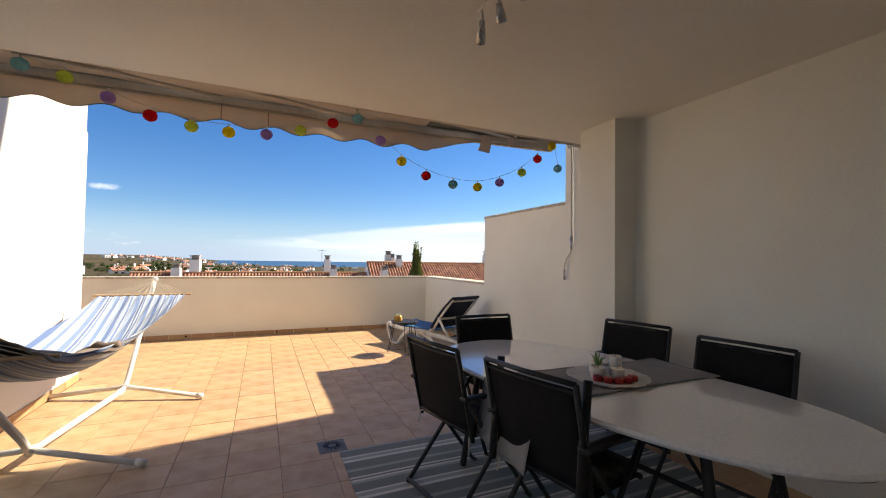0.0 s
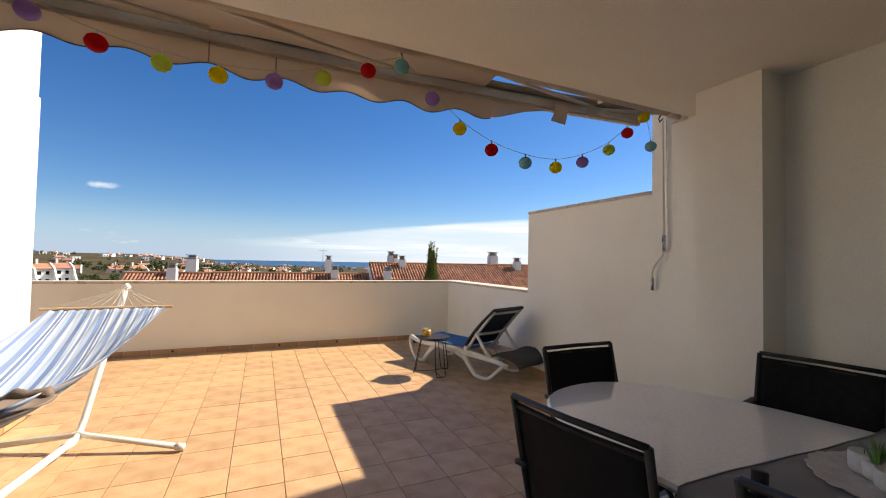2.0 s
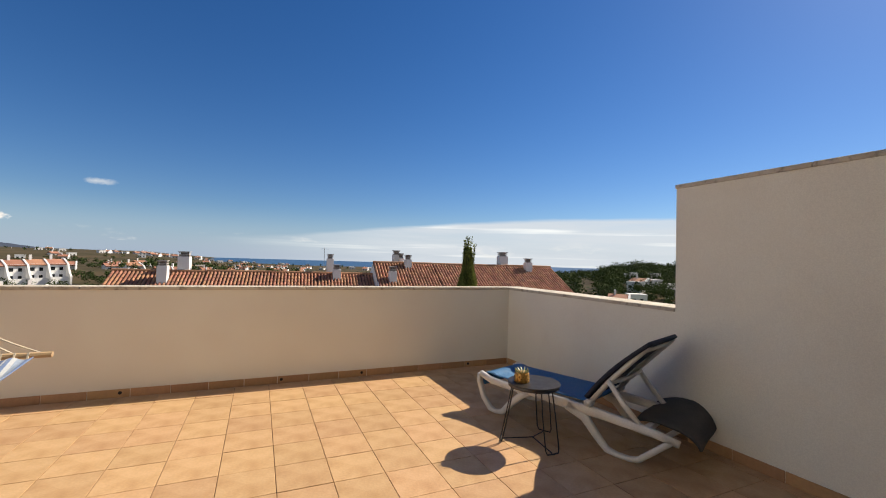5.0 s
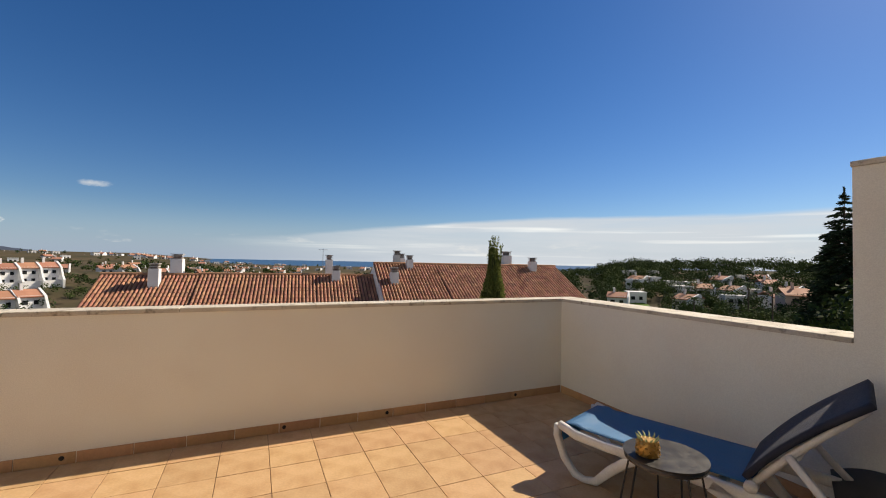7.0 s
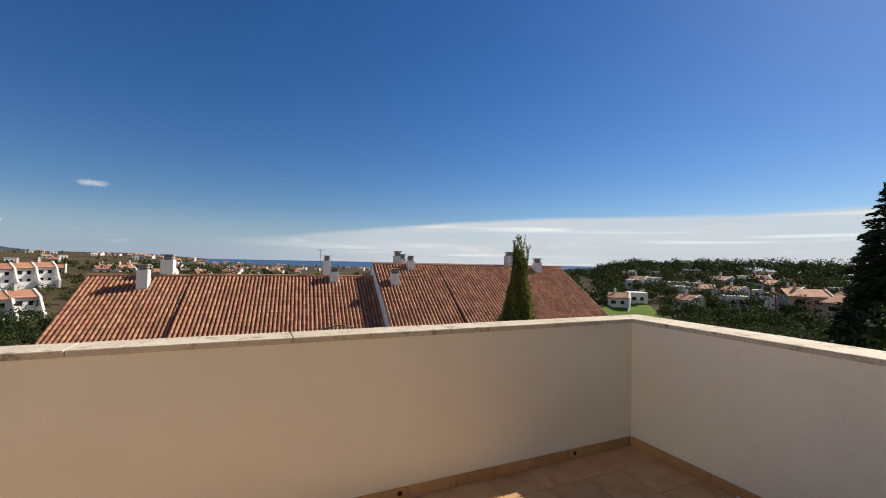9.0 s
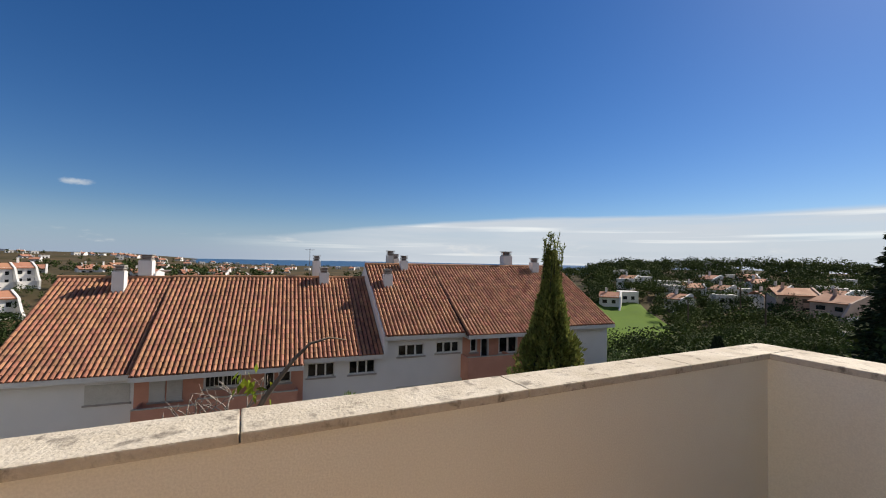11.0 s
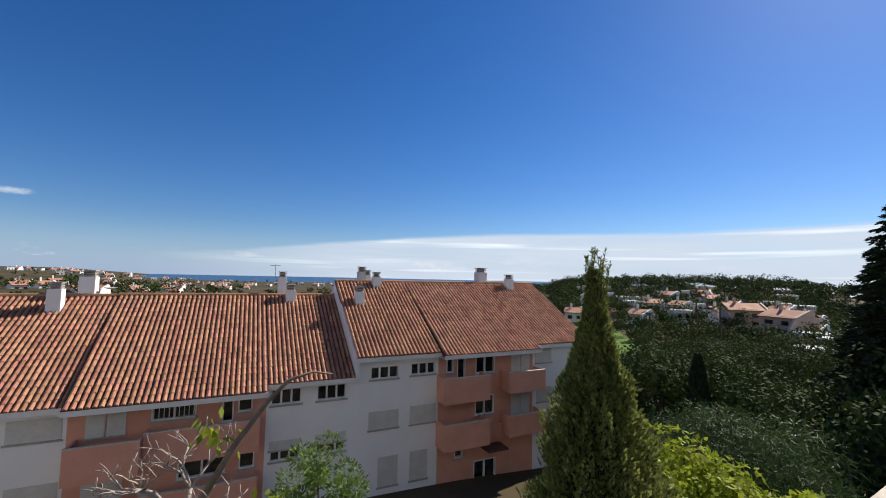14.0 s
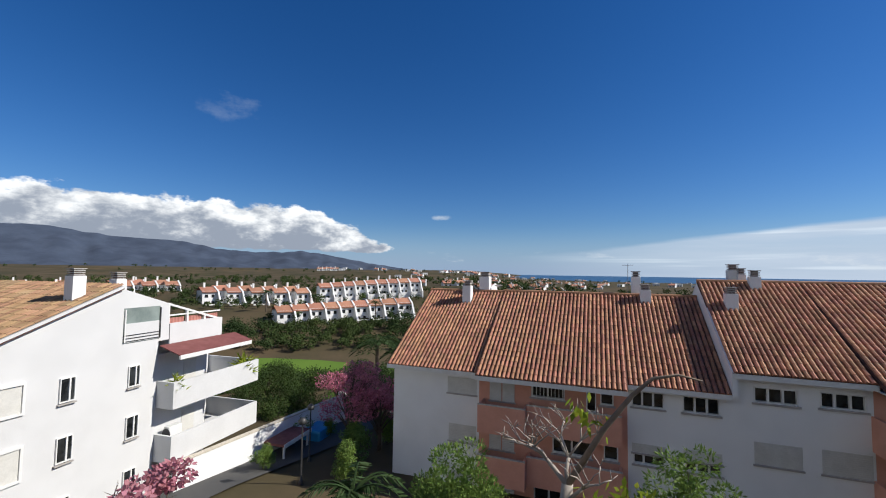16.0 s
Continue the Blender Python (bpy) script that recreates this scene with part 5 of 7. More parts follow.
def white_block():
    t = tag_thing("white_apartment_block", "white stepped apartment block with terraces and brown tiled roof", "house")
    X = -21.7
    bm = bmesh.new()
    front = [(12.0, -12.6), (12.0, -4.9), (24.49, 0.46), (27.32, -0.52), (27.4, -2.65), (26.75, -2.66), (26.75, -12.6)]
    q = [bm.verts.new((X, y, z)) for y, z in front]
    bm.faces.new(q)
    ext = bmesh.ops.extrude_face_region(bm, geom=bm.faces[:])
    bmesh.ops.translate(bm, verts=[v for v in ext["geom"] if isinstance(v, bmesh.types.BMVert)], vec=(-11, 0, 0))
    bmesh.ops.recalc_face_normals(bm, faces=bm.faces[:])
    part("gable_wall", bm, M_RENDER_BLOCK, t, "large white rendered gable wall")
    # roof falling away from the lane side
    rf = bmesh.new()
    a = [rf.verts.new(p) for p in ((X + 0.18, 11.6, -4.98), (X + 0.18, 24.5, 0.55), (X - 11.2, 24.5, 0.55), (X - 11.2, 11.6, -4.98))]
    rf.faces.new(a)
    rf.normal_update()
    bmesh.ops.solidify(rf, geom=rf.faces[:], thickness=0.14)
    roof = part("roof", rf, M_ROOF_BED, t, "old brown tiled roof slope")
    tl = roof_tiles(bmesh.new(), X - 11.1, X + 0.18, 11.6, -4.90, 24.5, 0.64, 0.27, 0.5)
    tagged(part("tiles", tl, M_ROOF_OLD, roof, "weathered brown barrel tiles"), kind="stuff")
    part("verge", box(X - 0.05, 11.6, -0.12, X + 0.22, 25.6, 0.0, m=Matrix.Translation((0, 0, 0))), M_RENDER_BLOCK, roof).matrix_basis = Matrix.Translation((0, 24.5, 0.60)) @ Matrix.Rotation(math.atan2(5.53, 12.9), 4, "X") @ Matrix.Translation((0, -25.6, 0))
    for y0, y1, z0, z1 in ((21.97, 22.53, -4.72, -3.68), (21.97, 22.55, -7.48, -6.40), (25.12, 25.66, -4.82, -3.80), (25.12, 25.70, -7.56, -6.48), (22.0, 22.55, -10.2, -9.2), (25.12, 25.7, -10.3, -9.3)):
        w = part("window", box(X - 0.02, y0, z0, X + 0.014, y1, z1), M_GLASS, t, "small dark window with white surround")
        fr = bmesh.new()
        for c in ((y0 - 0.04, z0 - 0.05, y1 + 0.04, z0), (y0 - 0.04, z1, y1 + 0.04, z1 + 0.04), (y0 - 0.04, z0, y0, z1), (y1, z0, y1 + 0.05, z1), ((y0 + y1) / 2 + 0.05, z0, (y0 + y1) / 2 + 0.12, z1)):
            add_box(fr, X + 0.002, c[0], c[1], X + 0.09, c[2], c[3])
        part("surround", fr, M_FRAME, w)
        part("sill", box(X + 0.001, y0 - 0.1, z0 - 0.15, X + 0.14, y1 + 0.1, z0 - 0.092), M_STONE, w)
    for y0, y1, z0, z1 in ((17.6, 20.55, -4.74, -3.55), (17.6, 20.6, -7.58, -6.25)):
        s = part("shutter", box(X + 0.004, y0, z0, X + 0.03, y1, z1), M_SHUTTER, t, "closed white roller shutter")
        fr = bmesh.new()
        for c in ((y0 - 0.1, z0 - 0.1, y1 + 0.1, z0), (y0 - 0.1, z1, y1 + 0.1, z1 + 0.1), (y1, z0, y1 + 0.1, z1)):
            add_box(fr, X + 0.004, c[0], c[1], X + 0.1, c[2], c[3])
        part("surround", fr, M_FRAME, s)
    # loft opening with glazing and balustrade
    lo = part("loft_opening", box(X + 0.003, 24.7, -2.5, X + 0.02, 26.75, -0.62), M_PALE_GLASS, t, "glazed loft opening under the gable")
    part("loft_floor_wall", box(X + 0.004, 24.72, -2.46, X + 0.05, 26.7, -1.45), M_RENDER_BLOCK, lo)
    for k in range(3):
        part("rail", box(X + 0.05, 24.7, -2.42 + 0.16 * k, X + 0.08, 26.8, -2.38 + 0.16 * k), M_IRON, lo)
    for y in (24.75, 26.75):
        part("mullion", box(X + 0.02, y - 0.03, -2.45, X + 0.09, y + 0.03, -0.7), M_IRON if y > 25 else M_FRAME, lo)
    # storeys that step out towards the valley
    part("rear_body", box(X - 11, 26.76, -12.6, X - 1.0, 31.2, -2.66), M_RENDER_BLOCK, t)
    part("roof_terrace", box(X - 11, 27.33, -2.66, X - 0.1, 31.3, -2.45), M_RENDER_BLOCK, t)
    sun_room = part("sun_room", box(X - 0.16, 27.35, -2.62, X - 0.10, 31.3, -1.75), M_RENDER_BLOCK, t, "white framed sun room with pink curtains")
    part("parapet", box(X - 0.5, 27.42, -2.92, X + 0.03, 31.34, -1.74), M_RENDER_BLOCK, sun_room)
    for y in (27.4, 28.7, 30.0, 31.25):
        part("post", box(X - 0.2, y - 0.06, -2.6, X - 0.08, y + 0.06, -0.58 - 0.33 * (y - 27.4)), M_FRAME, sun_room)
    rail = box(0, 0, 0, 0.12, 4.15, 0.12)
    part("top_rail", rail, M_FRAME, sun_room).matrix_basis = Matrix.Translation((X - 0.2, 27.35, -0.62)) @ Matrix.Rotation(math.atan2(-1.28, 3.9), 4, "X")
    part("mid_rail", box(X - 0.2, 27.4, -1.30, X - 0.1, 31.25, -1.22), M_FRAME, sun_room)
    for y0, y1 in ((27.5, 28.6), (28.8, 29.9), (30.1, 31.2)):
        def cur(u, v, y0=y0, y1=y1):
            return Vector((X - 0.24 + 0.03 * math.sin(u * 30), y0 + (y1 - y0) * u, -2.4 + 0.98 * v))
        part("curtain", sheet(cur, 30, 3, 0.01), M_CURTAIN, sun_room)
    # awning over the first terrace
    aw = part("terrace_awning", sheet(lambda u, v: Vector((X + 0.1 + 1.5 * v, 26.75 + 5.7 * u, -2.95 - 0.45 * v)), 12, 4, 0.05), M_REDCANVAS, t, "dark red terrace awning")
    part("awning_front", box(X + 1.5, 26.8, -3.62, X + 1.62, 32.4, -3.38), M_FRAME, aw)
    for z0, z1, yb in ((-6.45, -4.95, 33.6), (-9.45, -7.95, 33.6)):
        for c in ((X - 0.1, 26.78, z0, X + 1.25, 26.92, z1), (X + 1.11, 26.922, z0, X + 1.25, yb, z1), (X - 6.0, yb - 0.14, z0, X + 1.108, yb, z1)):
            part("terrace_parapet", box(*c), M_RENDER_BLOCK, t, "white solid terrace parapet")
        part("terrace_floor", box(X - 6.0, 26.922, z0, X + 1.108, yb - 0.142, z0 + 0.22), M_RENDER_BLOCK, t)
        part("recess_wall", box(X - 0.4, 26.76, z0 + 0.221, X - 0.12, 30.2, z0 + 2.98), M_RENDER_BLOCK, t)
        part("recess_door", box(X - 0.119, 28.6, z0 + 0.25, X - 0.09, 29.5, z0 + 2.3), M_SHUTTER, t, "pale closed terrace door")
        part("terrace_screen", box(X - 3.2, 31.3, z0 + 0.23, X - 3.0, 33.3, z0 + 2.2), M_RENDER_BLOCK, t)
    ac = part("air_conditioner", box(X + 0.25, 27.15, -8.4, X + 0.65, 28.0, -7.62, bevel=0.04), M_FRAME, t, "white air conditioner on the terrace")
    part("fan_grille", lathe([(0.30, 0), (0.30, 0.02), (0.02, 0.025)], 18), M_IRON, ac).matrix_basis = Matrix.Translation((X + 0.45, 27.149, -8.0)) @ Matrix.Rotation(radians(90), 4, "X")
    for y, z0, z1, w in ((22.9, -0.6, 1.50, 0.6), (24.95, -0.2, 1.30, 0.55)):
        chimney(t, X - 0.9, y, z0, z1, w)


white_block()


def lane_things():
    w = tag_thing("garden_wall", "long white garden wall stepping down the lane", "wall")
    lane = Matrix.Translation((-20.45, 27.0, 0)) @ Matrix.Rotation(-0.17, 4, "Z")
    part("wall_panel", box(-0.12, 0, -14.0, 0.12, 14.4, -9.55, m=lane), M_RENDER, w)
    part("wall_cap", box(-0.16, -0.02, -9.549, 0.16, 14.44, -9.46, m=lane), M_COPING, w)
    part("end_post", box(-0.25, 14.41, -14.0, 0.25, 14.9, -9.2, m=lane), M_RENDER, w)
    c = tag_thing("car_port", "dark red tiled car port roof over a blue cover", "shelter")
    part("roof", box(-18.95, 32.6, -10.45, -17.3, 35.7, -10.28), M_REDCANVAS, c)
    part("fascia", box(-17.298, 32.58, -10.52, -17.24, 35.72, -10.26), M_FRAME, c)
    for x in (-18.6, -17.45):
        for y in (32.8, 35.5):
            part("post", box(x - 0.06, y - 0.06, land(x, y) - 0.1, x + 0.06, y + 0.06, -10.452), M_FRAME, c)
    part("cover", box(-18.5, 36.3, land(-18, 37) - 0.1, -16.9, 38.4, land(-18, 37) + 0.9, bevel=0.2), M_POOL, c, "bright blue cover")
    for x, y in ((-13.9, 29.6), (-15.6, 33.0)):
        s = tag_thing("street_lamp", "black street lamp with round head beside the lane", "street lamp", Matrix.Translation((x, y, land(x, y))), "lane lamps")
        part("pole", tube([(0, 0, 0), (0, 0, 3.4)], 0.055, 8, 0.04), M_IRON, s)
        part("head", lathe([(0.04, 3.4), (0.2, 3.45), (0.25, 3.62), (0.14, 3.78), (0.02, 3.84)], 14), M_IRON, s, "", True)
        part("foot", lathe([(0.12, 0), (0.12, 0.18), (0.06, 0.3)], 10), M_IRON, s)


lane_things()

# ---------------------------------------------------------------- distant villages


def row_house(name, label, w, d, h, wall, roof_m, tiers=2, flat=False):
    """A small terraced house: wall, roof, windows, a chimney and a balcony; front to -y."""
    t = tag_thing(name, label, "house")
    bm = box(-w / 2, 0, -6, w / 2, d, h)
    part("wall", bm, wall, t)
    if flat:
        part("roof", box(-w / 2 - 0.15, -0.15, h, w / 2 + 0.15, d + 0.15, h + 0.35), wall, t)
    else:
        rf = bmesh.new()
        q = [rf.verts.new(p) for p in ((-w / 2 - 0.2, -0.7, h - 0.3), (w / 2 + 0.2, -0.7, h - 0.3), (w / 2 + 0.2, d * 0.6, h + d * 0.20), (-w / 2 - 0.2, d * 0.6, h + d * 0.20), (w / 2 + 0.2, d + 0.4, h), (-w / 2 - 0.2, d + 0.4, h))]
        rf.faces.new((q[0], q[1], q[2], q[3]))
        rf.faces.new((q[3], q[2], q[4], q[5]))
        rf.normal_update()
        bmesh.ops.solidify(rf, geom=rf.faces[:], thickness=0.3)
        part("roof", rf, roof_m, t, "terracotta roof")
        pw = bmesh.new()
        for v in [(d * 0.75, -6), (d * 0.75, h + d * 0.17), (d * 0.58, h + d * 0.235), (-0.9, h - 0.1), (-3.6, h - 3.4), (-5.4, h - 4.8), (-5.4, -6)]:
            pw.verts.new((w / 2 - 0.3, *v))
        pw.faces.new(pw.verts)
        ext = bmesh.ops.extrude_face_region(pw, geom=pw.faces[:])
        bmesh.ops.translate(pw, verts=[v for v in ext["geom"] if isinstance(v, bmesh.types.BMVert)], vec=(0.6, 0, 0))
        bmesh.ops.recalc_face_normals(pw, faces=pw.faces[:])
        part("party_wall", pw, wall, t, "white sloping party wall")
        part("chimney", box(-w * 0.2 - 0.35, d * 0.5, h, -w * 0.2 + 0.35, d * 0.5 + 0.7, h + d * 0.26 + 1.2), wall, t)
    for k in range(tiers):
        z = h - 2.6 - 2.8 * k
        for a, b in ((-w * 0.34, -w * 0.12), (w * 0.10, w * 0.28)):
            part("window", box(a, -0.05, z + 0.15 * k, b, 0.02, z + 1.25), M_GLASS, t)
        if k == 1:
            part("terrace_wall", box(-w * 0.5, -3.4, -6, w * 0.5 - 0.32, -3.15, z + 0.4), wall, t)
            part("terrace_floor", box(-w * 0.5, -3.14, -6, w * 0.5 - 0.32, -0.06, z - 0.5), wall, t)
    return t


M_FARROOF = mat("distant_terracotta_roof", (0.42, 0.20, 0.12), (0.34, 0.155, 0.095), 0.3, 0.85, 0.3, 3, rand=0.12)
M_FARWALL = mat("distant_white_wall", (0.78, 0.78, 0.77), (0.72, 0.72, 0.71), 0.2, 0.85, 0.1, 2)


def village():
    rnd = random.Random(5)
    kinds = [row_house("terraced_house", "white terraced house with terracotta roof on the slope", 5.6, 8.0, 6.6, M_FARWALL, M_FARROOF, 2),
             row_house("villa", "pale pink villa with terracotta roof among trees", 11.0, 9.0, 5.2, M_PINKHOUSE, M_FARROOF, 2),
             row_house("flat_roofed_house", "white flat-roofed house on the hillside", 6.5, 6.5, 4.2, M_FARWALL, M_FARROOF, 2, True),
             row_house("white_villa", "white hillside villa with terracotta roof", 7.2, 7.0, 4.4, M_FARWALL, M_FARROOF, 2)]
    used = set()

    def put(kind, bearing, r, turn=0.0, dz=0.0, s=1.0, group=""):
        x, y = at_bearing(bearing, r)
        m = Matrix.Translation((x, y, land(x, y) + dz)) @ Matrix.Rotation(math.radians(bearing + turn), 4, "Z")
        if kind not in used:
            kinds[kind].matrix_world = m
            used.add(kind)
            tagged(kinds[kind], group=group)
        else:
            copy_thing(kinds[kind], m)
    for k in range(9):
        put(0, 36.6 - 1.95 * k, 152 + 1.2 * k, 14, -2.2 + 0.10 * k, group="terraced village houses")
    for k in range(9):
        put(0, 31.6 - 1.5 * k, 196 + 1.5 * k, 12, -0.2 + 0.1 * k)
    for k in range(9):
        put(0, 45.3 - 1.35 * k, 190 + 4 * (k % 2), 16, -1.5)
    for k in range(5):
        put(0, 53.5 - 1.1 * k, 232 + 5 * (k % 2), 10, -3.6)
    for k in range(5):
        put(3, 32.5 - 0.55 * k, 640 + 12 * (k % 3), rnd.uniform(-20, 20), -1.0, group="white hillside villas")
    for k in range(40):
        put(3, rnd.uniform(-6, 21), rnd.uniform(240, 700), rnd.uniform(-30, 30), -2.2)
    for k in range(70):
        put(2 if k % 3 else 3, rnd.uniform(-16, 30), rnd.uniform(480, 1000), rnd.uniform(-30, 30), -1.5)
    for k in range(8):
        put(3, rnd.uniform(52, 62), rnd.uniform(240, 330), rnd.uniform(-20, 20), -2.4)
    for b, r, tr in ((-67.4, 168, 20), (-69.9, 160, -35)):
        put(1, b, r, tr, 2.6, group="pink villas")
    for k in range(34):
        b = rnd.uniform(-73, -47)
        put(rnd.choice((2, 2, 3)), b, rnd.uniform(160, 240), rnd.uniform(-40, 40), 0.2)
    for b, r in ((-59.6, 292), (-72.4, 150), (-71.2, 165), (-74.2, 140), (-73.0, 118), (-70.2, 210)):
        put(2, b, r, rnd.uniform(-20, 20), 0.6, group="flat white houses")
    for k in range(16):
        put(2, rnd.uniform(-92, -78), rnd.uniform(95, 190), rnd.uniform(-25, 25), 6.5)


village()

# ---------------------------------------------------------------- plants
M_BARK = mat("grey_brown_bark", (0.12, 0.09, 0.065), (0.07, 0.052, 0.038), 6, 0.95, 0.8, 30)
M_BARK_PALE = mat("smooth_pale_bark", (0.42, 0.37, 0.32), (0.30, 0.26, 0.22), 4, 0.8, 0.4, 30)
M_LEAF_CYPRESS = mat("cypress_spray", (0.15, 0.18, 0.05), (0.205, 0.23, 0.065), 3, 0.8, 0.0, 30, spec=0.12, island=0.35, through_light=0.32)
# near-black green: the crown's inner shade put into colour, also on shoot stems
M_LEAF_CORE = mat("core_shade_and_stem_green", (0.012, 0.02, 0.007), (0.02, 0.03, 0.01), 4, 0.95, 0.3, 20)
M_LEAF_FIR = mat("fir_needles", (0.022, 0.040, 0.022), (0.034, 0.056, 0.026), 2, 0.85, 0.0, 20, spec=0.12, island=0.35)
M_LEAF_DARK = mat("dark_green_leaves", (0.020, 0.040, 0.010), (0.055, 0.085, 0.020), 0.45, 0.8, 0.0, 20, spec=0.12, island=0.25, through_light=0.12)
M_LEAF_MID = mat("fresh_green_leaves", (0.115, 0.185, 0.04), (0.165, 0.245, 0.055), 2, 0.5, 0.0, 20, spec=0.12, island=0.22, through_light=0.35)
M_LEAF_YELLOW = mat("yellow_green_leaves", (0.30, 0.34, 0.03), (0.20, 0.27, 0.026), 2, 0.6, 0.0, 20, spec=0.12, island=0.22, through_light=0.4)
M_LEAF_GREY = mat("grey_green_fronds", (0.060, 0.10, 0.034), (0.034, 0.062, 0.021), 0.9, 0.6, 0.0, 20, spec=0.12, island=0.22, through_light=0.25)
M_BLOSSOM = mat("pink_blossom", (0.60, 0.22, 0.30), (0.46, 0.13, 0.20), 1.5, 0.7, 0.0, 20, island=0.2, through_light=0.35)
M_BLOSSOM_PALE = mat("pale_pink_blossom", (0.56, 0.26, 0.30), (0.46, 0.18, 0.23), 1.5, 0.7, 0.0, 20, island=0.22, through_light=0.35)
M_WOODS = mat("distant_trees", (0.032, 0.055, 0.018), (0.06, 0.085, 0.024), 0.02, 0.95, 0.0, 2, spec=0.12, island=0.22, through_light=0.1)
M_BARK_LIMB = mat("brown_weathered_bark", (0.24, 0.18, 0.13), (0.17, 0.125, 0.09), 5, 0.85, 0.4, 30)
RNG = np.random.default_rng(3)


def unit(v):
    return v / np.maximum(np.linalg.norm(v, axis=-1, keepdims=True), 1e-9)


def leaf_quads(p, d, length, width, facing=None):
    """Diamond leaves at points p along directions d; length and width may be arrays; facing: rough outward side."""
    n = len(p)
    if facing is None:
        side = unit(np.cross(d, RNG.normal(size=(n, 3))))
    else:
        f = unit(facing + RNG.normal(size=(n, 3)) * 0.38)
        d = unit(np.cross(f, RNG.normal(size=(n, 3))) + f * 0.25)
        side = unit(np.cross(f, d))
    ln, wd = np.broadcast_to(length, n)[:, None], np.broadcast_to(width, n)[:, None]
    return np.stack([p, p + d * ln * 0.45 + side * wd / 2, p + d * ln, p + d * ln * 0.45 - side * wd / 2], 1)


def quad_mesh(name, quads, material):
    me = bpy.data.meshes.new(name)
    n = len(quads)
    me.from_pydata(quads.reshape(-1, 3).tolist(), [], np.arange(4 * n).reshape(n, 4).tolist())
    me.materials.append(material)
    return me


def leaf_part(name, quads, material, parent, label=""):
    ob = new(name, quad_mesh(name, quads, material))
    ob.parent = parent
    return tagged(ob, label, kind="stuff")


def blob_points(centres, radii, n, flat=0.8):
    """Points near the skin of many clumps, with their outward directions."""
    k = RNG.integers(0, len(centres), n)
    d = unit(RNG.normal(size=(n, 3)))
    r = radii[k] * RNG.uniform(0.55, 1.05, n) ** 0.6
    return centres[k] + d * r[:, None] * np.array([1, 1, flat]), d


def broad_tree(name, label, height, crown_r, crown_h, leaf, count, size, clumps=26, wood=M_BARK, category="tree", aspect=0.5, sparse=0.33, seed=1, upright=0.0):
    """A tree of its own origin at the foot: trunk, limbs to each clump, a crown of many leaves."""
    rnd = random.Random(seed)
    t = tag_thing(name, label, category)
    c = Vector((0, 0, height - crown_h / 2))
    cs, rs = [], []
    for i in range(clumps):
        while True:
            q = Vector((rnd.uniform(-1, 1), rnd.uniform(-1, 1), rnd.uniform(-1, 1)))
            if q.length < 1 and q.length > 0.25:
                break
        taper = 1.0 - 0.25 * max(q.z, 0)
        cs.append(c + Vector((q.x * crown_r * 0.78 * taper, q.y * crown_r * 0.78 * taper, q.z * crown_h * 0.40)))
        rs.append(crown_r * rnd.uniform(0.22, 0.42) * (sparse / 0.33))
    fork = Vector((rnd.uniform(-0.1, 0.1), rnd.uniform(-0.1, 0.1), max(height - crown_h * 0.95, height * 0.18)))
    part("trunk", tube([(0, 0, -0.3), fork * 0.5 + Vector((0.05, 0, 0)), fork, c], crown_r * 0.075 + 0.04, 8, crown_r * 0.025), wood, t, "", True)
    limbs = bmesh.new()
    for q in cs[::2]:
        add_tube(limbs, curve_pts(fork.lerp(c, rnd.uniform(0, 0.6)), q, (0, 0, -0.06 * crown_r), 4), crown_r * 0.028 + 0.008, 5, 0.006)
    tagged(part("limb_wood", limbs, wood, t), kind="stuff")
    p, d = blob_points(np.array([list(q) for q in cs]), np.array(rs), count)
    out = unit(d + 0.5 * unit(p - np.array([0, 0, height - crown_h * 0.6])))
    d = unit(d + RNG.normal(size=d.shape) * 0.7 + np.array([0, 0, upright]))
    leaf_part("crown", leaf_quads(p, d, size * RNG.uniform(0.6, 1.3, count), size * aspect * RNG.uniform(0.7, 1.2, count), None if upright else out), leaf, t)
    return t


def plant_at(t, x, y, top, height, turn=0.0, s=1.0, copy=False):
    m = Matrix.Translation((x, y, top - height * s)) @ Matrix.Rotation(turn, 4, "Z") @ Matrix.Scale(s, 4)
    if copy:
        return copy_thing(t, m)
    t.matrix_world = m
    return t


